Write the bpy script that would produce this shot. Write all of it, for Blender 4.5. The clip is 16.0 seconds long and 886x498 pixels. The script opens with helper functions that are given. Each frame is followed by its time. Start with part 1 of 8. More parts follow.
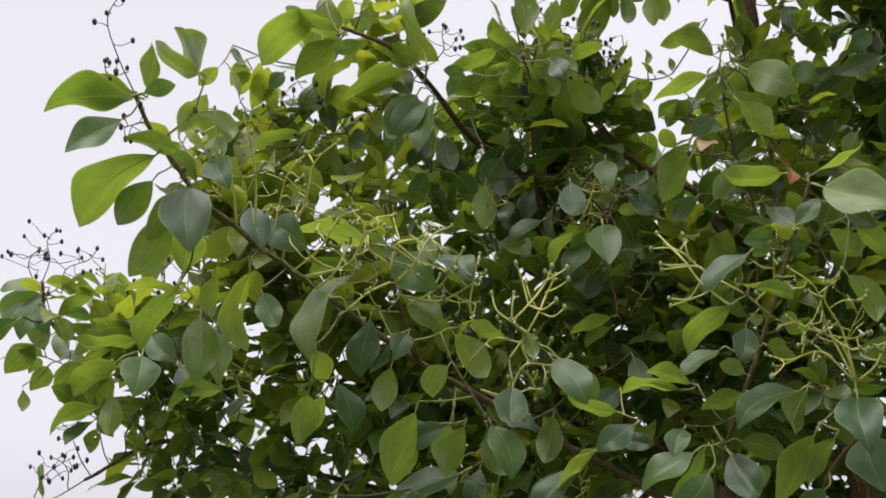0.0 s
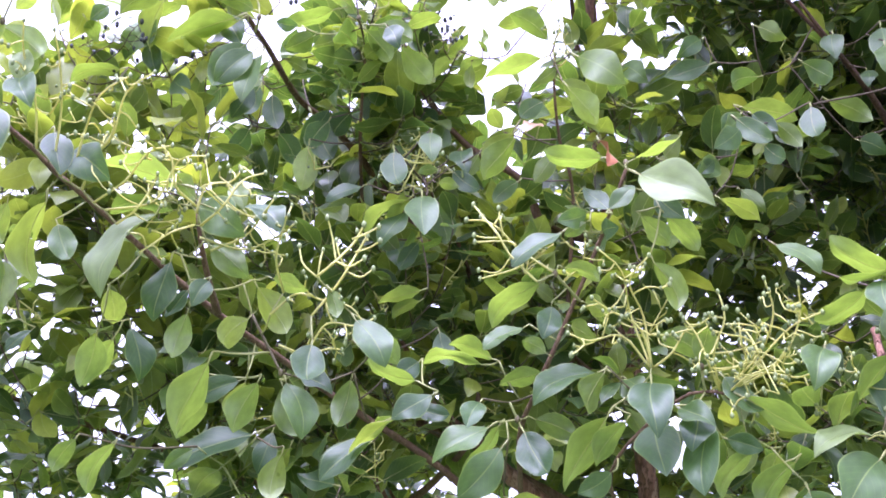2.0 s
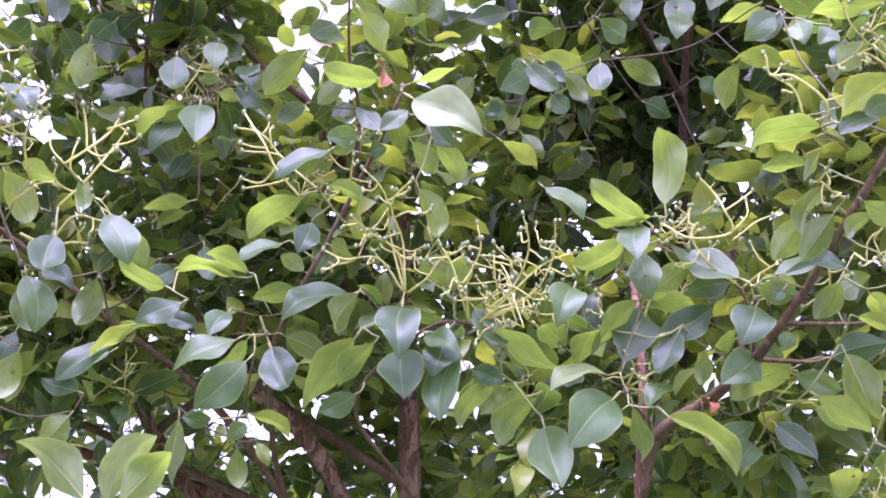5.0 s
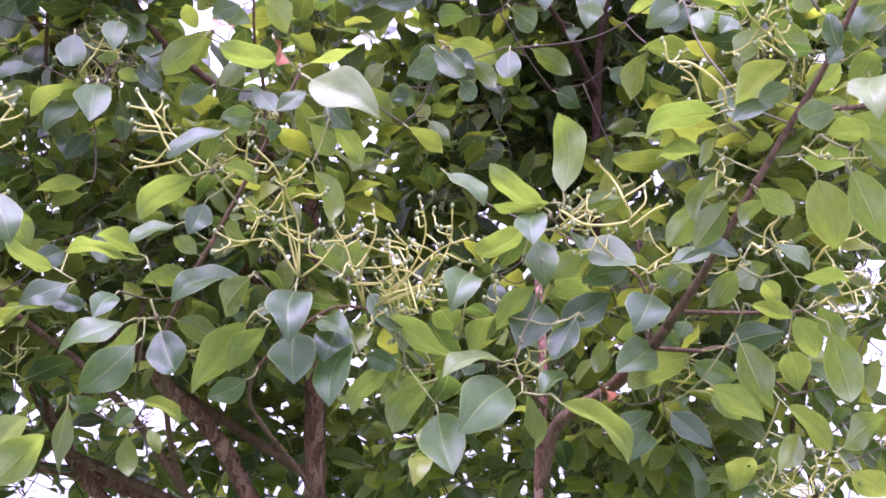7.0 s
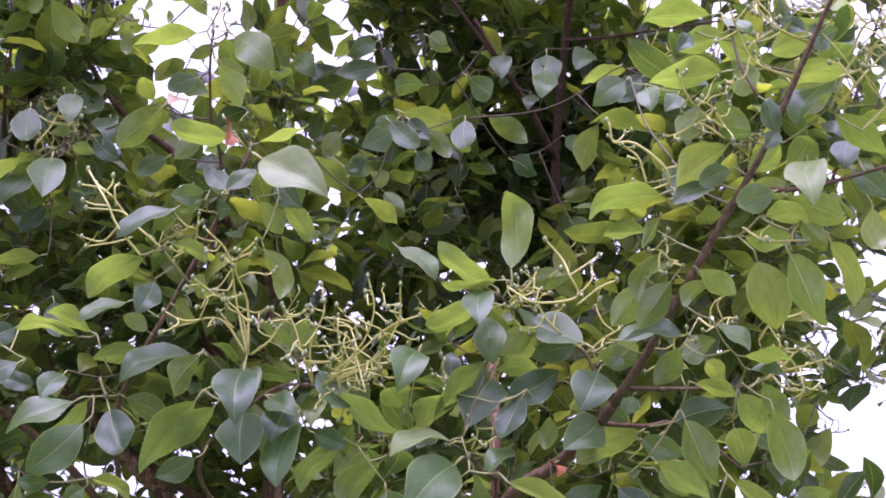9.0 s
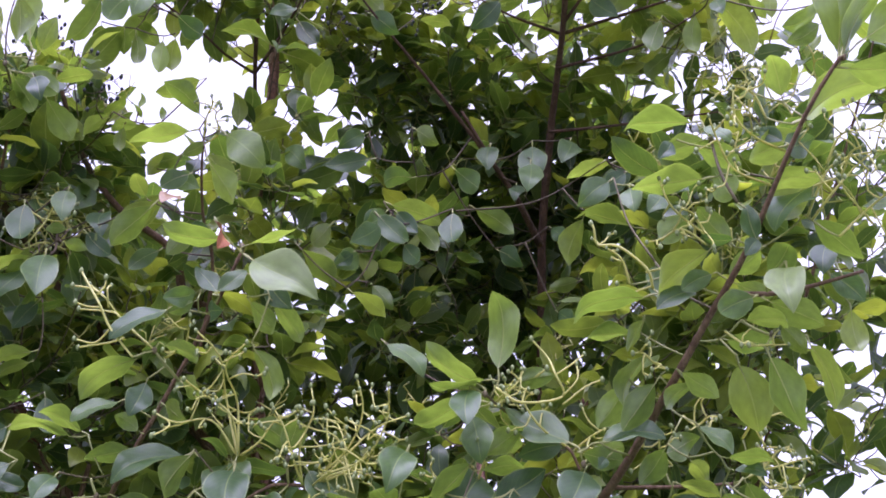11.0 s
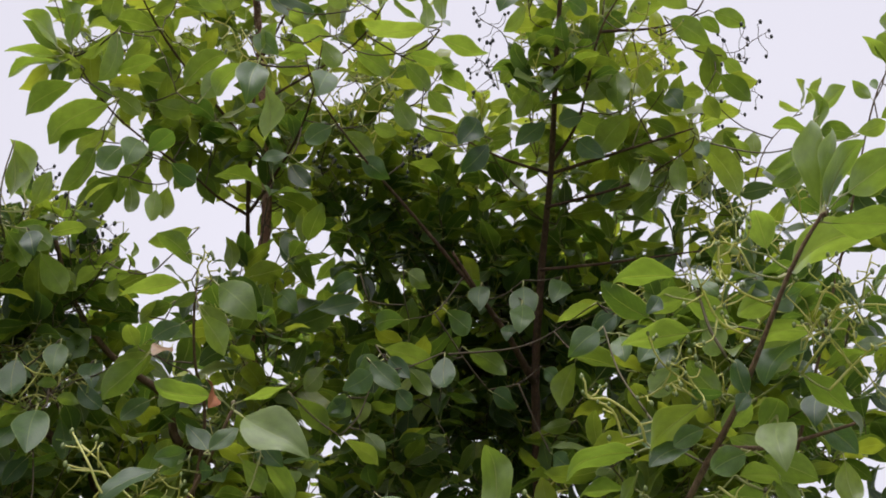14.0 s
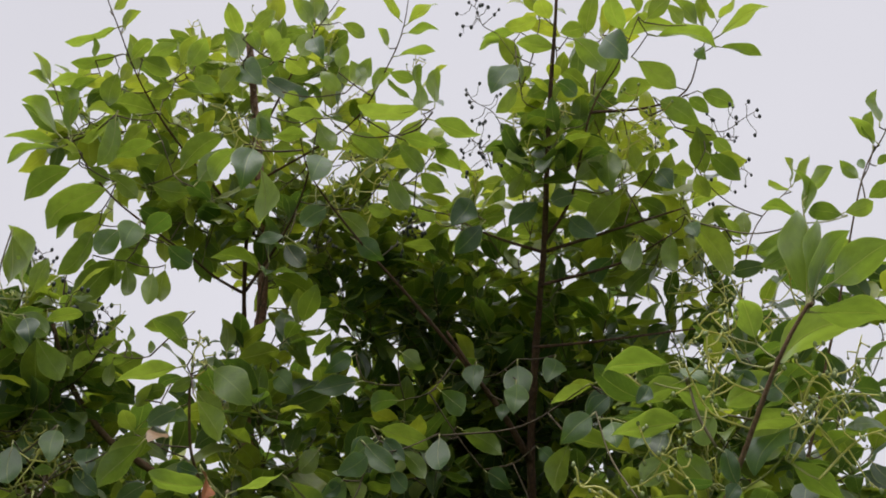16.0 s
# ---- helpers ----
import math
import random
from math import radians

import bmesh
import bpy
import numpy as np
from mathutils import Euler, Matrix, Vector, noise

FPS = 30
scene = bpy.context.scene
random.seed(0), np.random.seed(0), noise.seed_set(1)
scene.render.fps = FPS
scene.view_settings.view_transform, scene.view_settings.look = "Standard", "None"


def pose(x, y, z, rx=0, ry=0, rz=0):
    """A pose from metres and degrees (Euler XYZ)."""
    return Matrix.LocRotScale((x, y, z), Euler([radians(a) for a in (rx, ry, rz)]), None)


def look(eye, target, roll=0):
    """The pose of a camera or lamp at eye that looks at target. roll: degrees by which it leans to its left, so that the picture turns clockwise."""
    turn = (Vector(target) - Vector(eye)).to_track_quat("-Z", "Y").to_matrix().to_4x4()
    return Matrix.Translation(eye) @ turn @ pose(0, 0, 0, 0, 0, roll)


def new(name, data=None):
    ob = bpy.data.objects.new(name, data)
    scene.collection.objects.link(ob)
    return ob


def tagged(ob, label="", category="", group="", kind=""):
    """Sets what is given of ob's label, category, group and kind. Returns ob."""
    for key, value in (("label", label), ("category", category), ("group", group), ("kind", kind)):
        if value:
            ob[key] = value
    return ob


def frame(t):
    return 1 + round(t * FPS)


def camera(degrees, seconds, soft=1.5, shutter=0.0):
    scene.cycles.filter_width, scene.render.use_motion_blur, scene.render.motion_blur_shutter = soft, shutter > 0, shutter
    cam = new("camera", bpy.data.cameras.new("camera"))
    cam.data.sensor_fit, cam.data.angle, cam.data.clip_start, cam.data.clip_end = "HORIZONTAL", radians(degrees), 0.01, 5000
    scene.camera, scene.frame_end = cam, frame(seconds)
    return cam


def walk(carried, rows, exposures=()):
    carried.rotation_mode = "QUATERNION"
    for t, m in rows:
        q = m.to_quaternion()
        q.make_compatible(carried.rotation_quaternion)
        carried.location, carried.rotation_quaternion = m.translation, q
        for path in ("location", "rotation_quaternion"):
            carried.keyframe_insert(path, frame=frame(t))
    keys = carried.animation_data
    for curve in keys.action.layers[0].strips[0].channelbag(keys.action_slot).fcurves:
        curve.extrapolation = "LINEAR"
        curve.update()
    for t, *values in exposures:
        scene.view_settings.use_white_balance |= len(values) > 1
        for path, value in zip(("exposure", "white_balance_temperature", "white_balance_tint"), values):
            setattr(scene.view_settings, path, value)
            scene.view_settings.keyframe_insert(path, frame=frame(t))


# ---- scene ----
# camera and its way
cam = camera(40.00, 16.0, soft=1.8)
walk(cam, [
    (0.0, look((0.0036, 0.0006, 1.6037), (-0.6252, 1.7784, 2.2701), -4.040)),
    (0.5, look((-0.0046, 0.0280, 1.5871), (-0.5740, 1.8205, 2.2673), -3.490)),
    (1.0, look((0.0346, 0.0461, 1.5804), (-0.4500, 1.8644, 2.2578), -3.139)),
    (1.5, look((0.0263, 0.0526, 1.5736), (-0.3933, 1.8911, 2.2397), -2.238)),
    (2.0, look((0.0100, 0.0628, 1.5574), (-0.3518, 1.9158, 2.2173), -1.157)),
    (2.5, look((0.0261, 0.0737, 1.5437), (-0.2859, 1.9392, 2.1938), -0.364)),
    (3.0, look((0.0453, 0.0930, 1.5317), (-0.2051, 1.9740, 2.1632), -0.041)),
    (3.5, look((0.0540, 0.1066, 1.5171), (-0.1427, 1.9980, 2.1368), 0.470)),
    (4.0, look((0.0689, 0.1069, 1.5166), (-0.0967, 2.0032, 2.1302), 1.030)),
    (4.5, look((0.0861, 0.1125, 1.5077), (-0.0456, 2.0114, 2.1217), 1.584)),
    (7.0, look((0.1631, 0.1530, 1.4880), (0.1626, 2.0549, 2.1064), 1.779)),
    (7.5, look((0.1763, 0.1345, 1.5069), (0.1802, 2.0360, 2.1269), 1.662)),
    (8.0, look((0.1913, 0.1225, 1.5231), (0.2016, 2.0212, 2.1515), 1.580)),
    (8.5, look((0.1986, 0.1203, 1.5313), (0.2161, 2.0137, 2.1752), 1.524)),
    (9.0, look((0.2074, 0.1222, 1.5375), (0.2326, 2.0049, 2.2120), 1.390)),
    (11.5, look((0.2061, 0.0647, 1.5873), (0.2482, 1.9053, 2.3686), 1.084)),
    (12.0, look((0.2136, 0.0620, 1.5915), (0.2539, 1.8931, 2.3950), 0.998)),
    (12.5, look((0.2142, 0.0659, 1.6044), (0.2574, 1.8807, 2.4440), 0.714)),
    (13.0, look((0.2114, 0.0575, 1.6169), (0.2562, 1.8572, 2.4882), 0.471)),
    (13.5, look((0.2119, 0.0462, 1.6303), (0.2571, 1.8326, 2.5283), 0.198)),
    (14.0, look((0.2133, 0.0395, 1.6387), (0.2568, 1.8145, 2.5592), 0.167)),
    (14.5, look((0.2166, 0.0343, 1.6440), (0.2575, 1.8022, 2.5782), 0.083)),
    (15.0, look((0.2233, 0.0257, 1.6540), (0.2643, 1.7875, 2.5997), -0.040)),
    (15.5, look((0.2244, 0.0127, 1.6607), (0.2671, 1.7599, 2.6331), -0.194)),
    (16.0, look((0.2247, -0.0012, 1.6715), (0.2662, 1.7310, 2.6703), -0.240)),
], exposures=[
    (0.0, 0.16, 6580, 11), (0.5, 0.40, 6530, 12), (1.0, 1.09, 6200, 21), (1.5, 1.45, 5850, 30), (2.0, 1.77, 5320, 41),
    (2.5, 1.98, 5130, 50), (3.0, 2.06, 5130, 57), (3.5, 2.08, 5200, 61), (4.5, 1.82, 5270, 62), (7.0, 1.62, 5390, 64),
    (7.5, 1.56, 5410, 63), (8.0, 1.24, 5450, 59), (8.5, 1.13, 5470, 57), (9.0, 1.1, 5470, 60), (11.5, 0.74, 5460, 34),
    (12.0, 0.55, 5470, 26), (12.5, 0.4, 5620, 19), (13.0, 0.18, 5900, 17), (13.5, -0.05, 6060, 15), (14.0, 0.07, 6420, 14),
    (15.5, 0.07, 6580, 16), (16.0, -0.1, 6560, 10),
])
SUN_POWER = 1.85

# world: bright overcast sky
world = bpy.data.worlds.new("overcast_sky")
scene.world = world
world.use_nodes = True
wn, wl = world.node_tree.nodes, world.node_tree.links
wn.clear()
w_out = wn.new("ShaderNodeOutputWorld")
w_bg = wn.new("ShaderNodeBackground")
w_sky = wn.new("ShaderNodeTexSky")
w_sky.sky_type, w_sky.sun_disc = "NISHITA", False
w_sky.sun_elevation, w_sky.sun_rotation = radians(62), radians(200)
w_cloud = wn.new("ShaderNodeTexNoise")
w_cloud.inputs["Scale"].default_value = 1.6
w_cloud.inputs["Detail"].default_value = 4
w_ramp = wn.new("ShaderNodeValToRGB")
w_ramp.color_ramp.elements[0].position, w_ramp.color_ramp.elements[0].color = 0.3, (8.6, 8.5, 9.3, 1)
w_ramp.color_ramp.elements[1].position, w_ramp.color_ramp.elements[1].color = 0.7, (9.6, 9.5, 10.3, 1)
w_mix = wn.new("ShaderNodeMix")
w_mix.data_type = "RGBA"
w_mix.inputs["Factor"].default_value = 0.93
w_co = wn.new("ShaderNodeTexCoord")
wl.new(w_co.outputs["Generated"], w_cloud.inputs["Vector"])
wl.new(w_cloud.outputs["Fac"], w_ramp.inputs["Fac"])
wl.new(w_sky.outputs["Color"], w_mix.inputs["A"])
wl.new(w_ramp.outputs["Color"], w_mix.inputs["B"])
# an overcast sky is brightest overhead: about twice the horizon
w_sep = wn.new("ShaderNodeSeparateXYZ")
wl.new(w_co.outputs["Generated"], w_sep.inputs[0])
w_up = wn.new("ShaderNodeMapRange")
wl.new(w_sep.outputs["Z"], w_up.inputs["Value"])
w_up.interpolation_type = "SMOOTHSTEP"
w_up.inputs["From Min"].default_value, w_up.inputs["From Max"].default_value = 0.66, 1.0
w_up.inputs["To Min"].default_value, w_up.inputs["To Max"].default_value = 1.22, 3.5
w_low = wn.new("ShaderNodeMapRange")
wl.new(w_sep.outputs["Z"], w_low.inputs["Value"])
w_low.interpolation_type = "SMOOTHSTEP"
w_low.inputs["From Min"].default_value, w_low.inputs["From Max"].default_value = -0.05, 0.22
w_low.inputs["To Min"].default_value, w_low.inputs["To Max"].default_value = 0.4, 1.0
w_both = wn.new("ShaderNodeMath")
w_both.operation = "MULTIPLY"
wl.new(w_up.outputs[0], w_both.inputs[0])
wl.new(w_low.outputs[0], w_both.inputs[1])
w_grad = wn.new("ShaderNodeVectorMath")
w_grad.operation = "SCALE"
wl.new(w_mix.outputs["Result"], w_grad.inputs[0])
wl.new(w_both.outputs[0], w_grad.inputs["Scale"])
wl.new(w_grad.outputs[0], w_bg.inputs["Color"])
w_bg.inputs["Strength"].default_value = 0.072
wl.new(w_bg.outputs["Background"], w_out.inputs["Surface"])

sun_data = bpy.data.lights.new("sun", "SUN")
sun_data.energy, sun_data.angle, sun_data.color = SUN_POWER, radians(40), (1.0, 0.97, 0.92)
sun = new("sun", sun_data)
sun.matrix_world = look((0, 0, 30), (4, 12, 0))


# ---- materials ----
def material(name):
    m = bpy.data.materials.new(name)
    m.use_nodes = True
    m.node_tree.nodes.clear()
    return m, m.node_tree.nodes, m.node_tree.links


def ramp(nodes, stops):
    r = nodes.new("ShaderNodeValToRGB")
    els = r.color_ramp.elements
    while len(els) < len(stops):
        els.new(0.5)
    for e, (p, c) in zip(els, stops):
        e.position, e.color = p, (*c, 1)
    return r


def leaf_material(name, stops, glow, rough, single, wax=0.1):
    """A waxy blade that lets light through: midrib and side veins along the blade's own map, mottling, per-leaf hue."""
    m, n, l = material(name)
    out = n.new("ShaderNodeOutputMaterial")
    uv = n.new("ShaderNodeUVMap")
    sep = n.new("ShaderNodeSeparateXYZ")
    l.new(uv.outputs["UV"], sep.inputs[0])
    across = n.new("ShaderNodeMath")
    across.operation = "SUBTRACT"
    l.new(sep.outputs["X"], across.inputs[0])
    across.inputs[1].default_value = 0.5
    off = n.new("ShaderNodeMath")
    off.operation = "ABSOLUTE"
    l.new(across.outputs[0], off.inputs[0])
    rib = n.new("ShaderNodeMapRange")
    l.new(off.outputs[0], rib.inputs["Value"])
    rib.inputs["From Min"].default_value, rib.inputs["From Max"].default_value = 0.006, 0.026
    rib.inputs["To Min"].default_value, rib.inputs["To Max"].default_value = 0.26 if single else 0.18, 0.0
    # side veins slant forward from the midrib
    slant = n.new("ShaderNodeMath")
    slant.operation = "MULTIPLY_ADD"
    l.new(off.outputs[0], slant.inputs[0])
    slant.inputs[1].default_value = -0.75
    l.new(sep.outputs["Y"], slant.inputs[2])
    saw = n.new("ShaderNodeMath")
    saw.operation = "PINGPONG"
    l.new(slant.outputs[0], saw.inputs[0])
    saw.inputs[1].default_value = 0.06
    vein = n.new("ShaderNodeMapRange")
    l.new(saw.outputs[0], vein.inputs["Value"])
    vein.inputs["From Min"].default_value, vein.inputs["From Max"].default_value = 0.0, 0.012
    vein.inputs["To Min"].default_value, vein.inputs["To Max"].default_value = 0.045, 0.0
    rim = n.new("ShaderNodeMapRange")
    l.new(off.outputs[0], rim.inputs["Value"])
    rim.inputs["From Min"].default_value, rim.inputs["From Max"].default_value = 0.455, 0.485
    rim.inputs["To Min"].default_value, rim.inputs["To Max"].default_value = 0.0, 0.22
    lines = n.new("ShaderNodeMath")
    lines.operation = "MAXIMUM"
    l.new(rib.outputs[0], lines.inputs[0])
    l.new(vein.outputs[0], lines.inputs[1])
    both = n.new("ShaderNodeMath")
    both.operation = "MAXIMUM"
    l.new(lines.outputs[0], both.inputs[0])
    l.new(rim.outputs[0], both.inputs[1])
    if single:
        pick = n.new("ShaderNodeObjectInfo").outputs["Random"]
    else:
        pick = n.new("ShaderNodeNewGeometry").outputs["Random Per Island"]
    hue = ramp(n, stops)
    l.new(pick, hue.inputs["Fac"])
    co = n.new("ShaderNodeTexCoord")
    mot = n.new("ShaderNodeTexNoise")
    mot.inputs["Scale"].default_value, mot.inputs["Detail"].default_value = 60, 3
    l.new(co.outputs["Object"] if not single else co.outputs["UV"], mot.inputs["Vector"])
    if single:
        mot.inputs["Scale"].default_value = 5
    dull = n.new("ShaderNodeMix")
    dull.data_type, dull.blend_type = "RGBA", "OVERLAY"
    dull.inputs["Factor"].default_value = 0.35
    l.new(hue.outputs["Color"], dull.inputs["A"])
    l.new(mot.outputs["Fac"], dull.inputs["B"])
    veined = n.new("ShaderNodeMix")
    veined.data_type = "RGBA"
    l.new(both.outputs[0], veined.inputs["Factor"])
    l.new(dull.outputs["Result"], veined.inputs["A"])
    veined.inputs["B"].default_value = (0.26, 0.31, 0.10, 1)
    body = n.new("ShaderNodeBsdfPrincipled")
    l.new(veined.outputs["Result"], body.inputs["Base Color"])
    body.inputs["Roughness"].default_value = rough
    body.inputs["IOR"].default_value = 1.5
    body.inputs["Specular IOR Level"].default_value = 0.25 + 1.2 * wax
    body.inputs["Coat Weight"].default_value = wax
    body.inputs["Coat Roughness"].default_value = 0.36
    vary = n.new("ShaderNodeMapRange")
    l.new(mot.outputs["Fac"], vary.inputs["Value"])
    vary.inputs["To Min"].default_value, vary.inputs["To Max"].default_value = rough - 0.08, rough + 0.14
    l.new(vary.outputs[0], body.inputs["Roughness"])
    bump = n.new("ShaderNodeBump")
    bump.inputs["Strength"].default_value, bump.inputs["Distance"].default_value = 0.35, 0.002
    hgt = n.new("ShaderNodeMath")
    hgt.operation = "MULTIPLY_ADD"
    l.new(both.outputs[0], hgt.inputs[0])
    hgt.inputs[1].default_value = -1.2
    l.new(mot.outputs["Fac"], hgt.inputs[2])
    l.new(hgt.outputs[0], bump.inputs["Height"])
    l.new(bump.outputs["Normal"], body.inputs["Normal"])
    thru = n.new("ShaderNodeBsdfTranslucent")
    tint = n.new("ShaderNodeMix")
    tint.data_type, tint.blend_type = "RGBA", "MULTIPLY"
    tint.inputs["Factor"].default_value = 1.0
    l.new(veined.outputs["Result"], tint.inputs["A"])
    tint.inputs["B"].default_value = (*glow, 1)
    l.new(tint.outputs["Result"], thru.inputs["Color"])
    add = n.new("ShaderNodeAddShader")
    l.new(body.outputs[0], add.inputs[0])
    l.new(thru.outputs[0], add.inputs[1])
    l.new(add.outputs[0], out.inputs["Surface"])
    return m


def bark_material(name, stops, cell, depth, crack_width, crack_colour):
    """Flaking bark: tall plates with dark cracks between them, grain along the stem."""
    m, n, l = material(name)
    out = n.new("ShaderNodeOutputMaterial")
    co = n.new("ShaderNodeTexCoord")
    mp = n.new("ShaderNodeMapping")
    mp.inputs["Scale"].default_value = (1, 1, 0.2)
    l.new(co.outputs["Object"], mp.inputs["Vector"])
    warp = n.new("ShaderNodeTexNoise")
    warp.inputs["Scale"].default_value, warp.inputs["Detail"].default_value = cell * 0.8, 4
    l.new(mp.outputs[0], warp.inputs["Vector"])
    push = n.new("ShaderNodeVectorMath")
    push.operation = "MULTIPLY_ADD"
    l.new(warp.outputs["Color"], push.inputs[0])
    push.inputs[1].default_value = (0.035, 0.035, 0.035)
    l.new(mp.outputs[0], push.inputs[2])
    plate = n.new("ShaderNodeTexVoronoi")
    plate.inputs["Scale"].default_value = cell
    l.new(push.outputs[0], plate.inputs["Vector"])
    edge = n.new("ShaderNodeTexVoronoi")
    edge.feature = "DISTANCE_TO_EDGE"
    edge.inputs["Scale"].default_value = cell
    l.new(push.outputs[0], edge.inputs["Vector"])
    crack = n.new("ShaderNodeMapRange")
    l.new(edge.outputs["Distance"], crack.inputs["Value"])
    crack.inputs["From Min"].default_value, crack.inputs["From Max"].default_value = 0.0, crack_width
    grain = n.new("ShaderNodeTexNoise")
    grain.inputs["Scale"].default_value, grain.inputs["Detail"].default_value = cell * 5, 6
    l.new(mp.outputs[0], grain.inputs["Vector"])
    tone = n.new("ShaderNodeMix")
    tone.inputs["Factor"].default_value = 0.55
    sep = n.new("ShaderNodeSeparateColor")
    l.new(plate.outputs["Color"], sep.inputs[0])
    l.new(sep.outputs[0], tone.inputs["A"])
    l.new(grain.outputs["Fac"], tone.inputs["B"])
    r = ramp(n, stops)
    l.new(tone.outputs["Result"], r.inputs["Fac"])
    dark = n.new("ShaderNodeMix")
    dark.data_type = "RGBA"
    dark.inputs["A"].default_value = (*crack_colour, 1)
    l.new(r.outputs["Color"], dark.inputs["B"])
    l.new(crack.outputs[0], dark.inputs["Factor"])
    b = n.new("ShaderNodeBsdfPrincipled")
    b.inputs["Roughness"].default_value = 0.85
    l.new(dark.outputs["Result"], b.inputs["Base Color"])
    hgt = n.new("ShaderNodeMath")
    hgt.operation = "MULTIPLY_ADD"
    l.new(grain.outputs["Fac"], hgt.inputs[0])
    hgt.inputs[1].default_value = 0.5
    l.new(crack.outputs[0], hgt.inputs[2])
    bp = n.new("ShaderNodeBump")
    bp.inputs["Strength"].default_value, bp.inputs["Distance"].default_value = 1.0, depth
    l.new(hgt.outputs[0], bp.inputs["Height"])
    l.new(bp.outputs["Normal"], b.inputs["Normal"])
    l.new(b.outputs[0], out.inputs["Surface"])
    return m


def plain_material(name, stops, rough, scale, bump_depth=0.0, stretch=(1, 1, 1), thru=None):
    m, n, l = material(name)
    out = n.new("ShaderNodeOutputMaterial")
    co = n.new("ShaderNodeTexCoord")
    mp = n.new("ShaderNodeMapping")
    mp.inputs["Scale"].default_value = stretch
    l.new(co.outputs["Object"], mp.inputs["Vector"])
    no = n.new("ShaderNodeTexNoise")
    no.inputs["Scale"].default_value, no.inputs["Detail"].default_value = scale, 6
    no.inputs["Roughness"].default_value = 0.65
    l.new(mp.outputs[0], no.inputs["Vector"])
    big = n.new("ShaderNodeTexNoise")
    big.inputs["Scale"].default_value = scale * 0.13
    l.new(co.outputs["Object"], big.inputs["Vector"])
    mean = n.new("ShaderNodeMath")
    mean.operation = "MULTIPLY_ADD"
    l.new(big.outputs["Fac"], mean.inputs[0])
    mean.inputs[1].default_value = 0.5
    half = n.new("ShaderNodeMath")
    half.operation = "MULTIPLY"
    l.new(no.outputs["Fac"], half.inputs[0])
    half.inputs[1].default_value = 0.5
    l.new(half.outputs[0], mean.inputs[2])
    r = ramp(n, stops)
    l.new(mean.outputs[0], r.inputs["Fac"])
    b = n.new("ShaderNodeBsdfPrincipled")
    b.inputs["Roughness"].default_value = rough
    l.new(r.outputs["Color"], b.inputs["Base Color"])
    if bump_depth:
        bp = n.new("ShaderNodeBump")
        bp.inputs["Strength"].default_value, bp.inputs["Distance"].default_value = 0.9, bump_depth
        l.new(no.outputs["Fac"], bp.inputs["Height"])
        l.new(bp.outputs["Normal"], b.inputs["Normal"])
    if thru:
        t = n.new("ShaderNodeBsdfTranslucent")
        t.inputs["Color"].default_value = (*thru, 1)
        a = n.new("ShaderNodeAddShader")
        l.new(b.outputs[0], a.inputs[0])
        l.new(t.outputs[0], a.inputs[1])
        l.new(a.outputs[0], out.inputs["Surface"])
    else:
        l.new(b.outputs[0], out.inputs["Surface"])
    return m


# dark upper sides; also blades in shade, the shade put into this colour
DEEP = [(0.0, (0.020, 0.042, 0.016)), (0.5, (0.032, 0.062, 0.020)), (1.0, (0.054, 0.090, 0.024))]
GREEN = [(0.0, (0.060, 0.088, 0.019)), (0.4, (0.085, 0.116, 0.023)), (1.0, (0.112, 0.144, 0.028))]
# lighter, yellower tone of the same leaf
BRIGHT = [(0.0, (0.070, 0.105, 0.020)), (0.5, (0.094, 0.134, 0.028)), (1.0, (0.116, 0.157, 0.036))]
# whitish new leaves; sky glare on waxy blades is put into this colour too
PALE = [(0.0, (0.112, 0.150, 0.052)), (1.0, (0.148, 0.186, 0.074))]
# darkened like the inner crown, its shade put into the leaf colour
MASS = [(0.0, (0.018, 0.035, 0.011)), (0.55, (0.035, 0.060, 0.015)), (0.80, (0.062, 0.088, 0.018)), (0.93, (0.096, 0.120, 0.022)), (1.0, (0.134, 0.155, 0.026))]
# lighter copy for outer and top leaves, the light put into the colour
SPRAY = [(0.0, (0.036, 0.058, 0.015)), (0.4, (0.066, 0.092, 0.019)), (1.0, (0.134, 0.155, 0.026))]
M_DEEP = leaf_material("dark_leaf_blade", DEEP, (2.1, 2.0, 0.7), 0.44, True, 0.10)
M_LEAF = leaf_material("leaf_blade", GREEN, (1.9, 1.85, 0.85), 0.38, True, 0.18)
M_BRIGHT = leaf_material("bright_leaf_blade", BRIGHT, (1.5, 1.5, 0.65), 0.38, True, 0.18)
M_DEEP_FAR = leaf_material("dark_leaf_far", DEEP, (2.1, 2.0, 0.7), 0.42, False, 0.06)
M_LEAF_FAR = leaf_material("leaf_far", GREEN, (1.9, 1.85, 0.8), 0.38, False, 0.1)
M_BRIGHT_FAR = leaf_material("bright_leaf_far", BRIGHT, (1.8, 1.75, 0.8), 0.40, False, 0.1)
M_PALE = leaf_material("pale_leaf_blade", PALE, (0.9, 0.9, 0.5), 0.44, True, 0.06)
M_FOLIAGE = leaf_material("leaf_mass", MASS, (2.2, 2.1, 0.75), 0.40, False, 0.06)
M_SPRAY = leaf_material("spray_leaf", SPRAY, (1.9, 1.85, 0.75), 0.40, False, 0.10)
M_STALK = plain_material("green_stalk", [(0.35, (0.37, 0.37, 0.105)), (0.65, (0.47, 0.455, 0.16))], 0.45, 90, thru=(0.24, 0.22, 0.03))
M_PETIOLE = plain_material("leaf_stalk", [(0.35, (0.24, 0.25, 0.085)), (0.65, (0.34, 0.34, 0.13))], 0.45, 90, thru=(0.10, 0.10, 0.02))
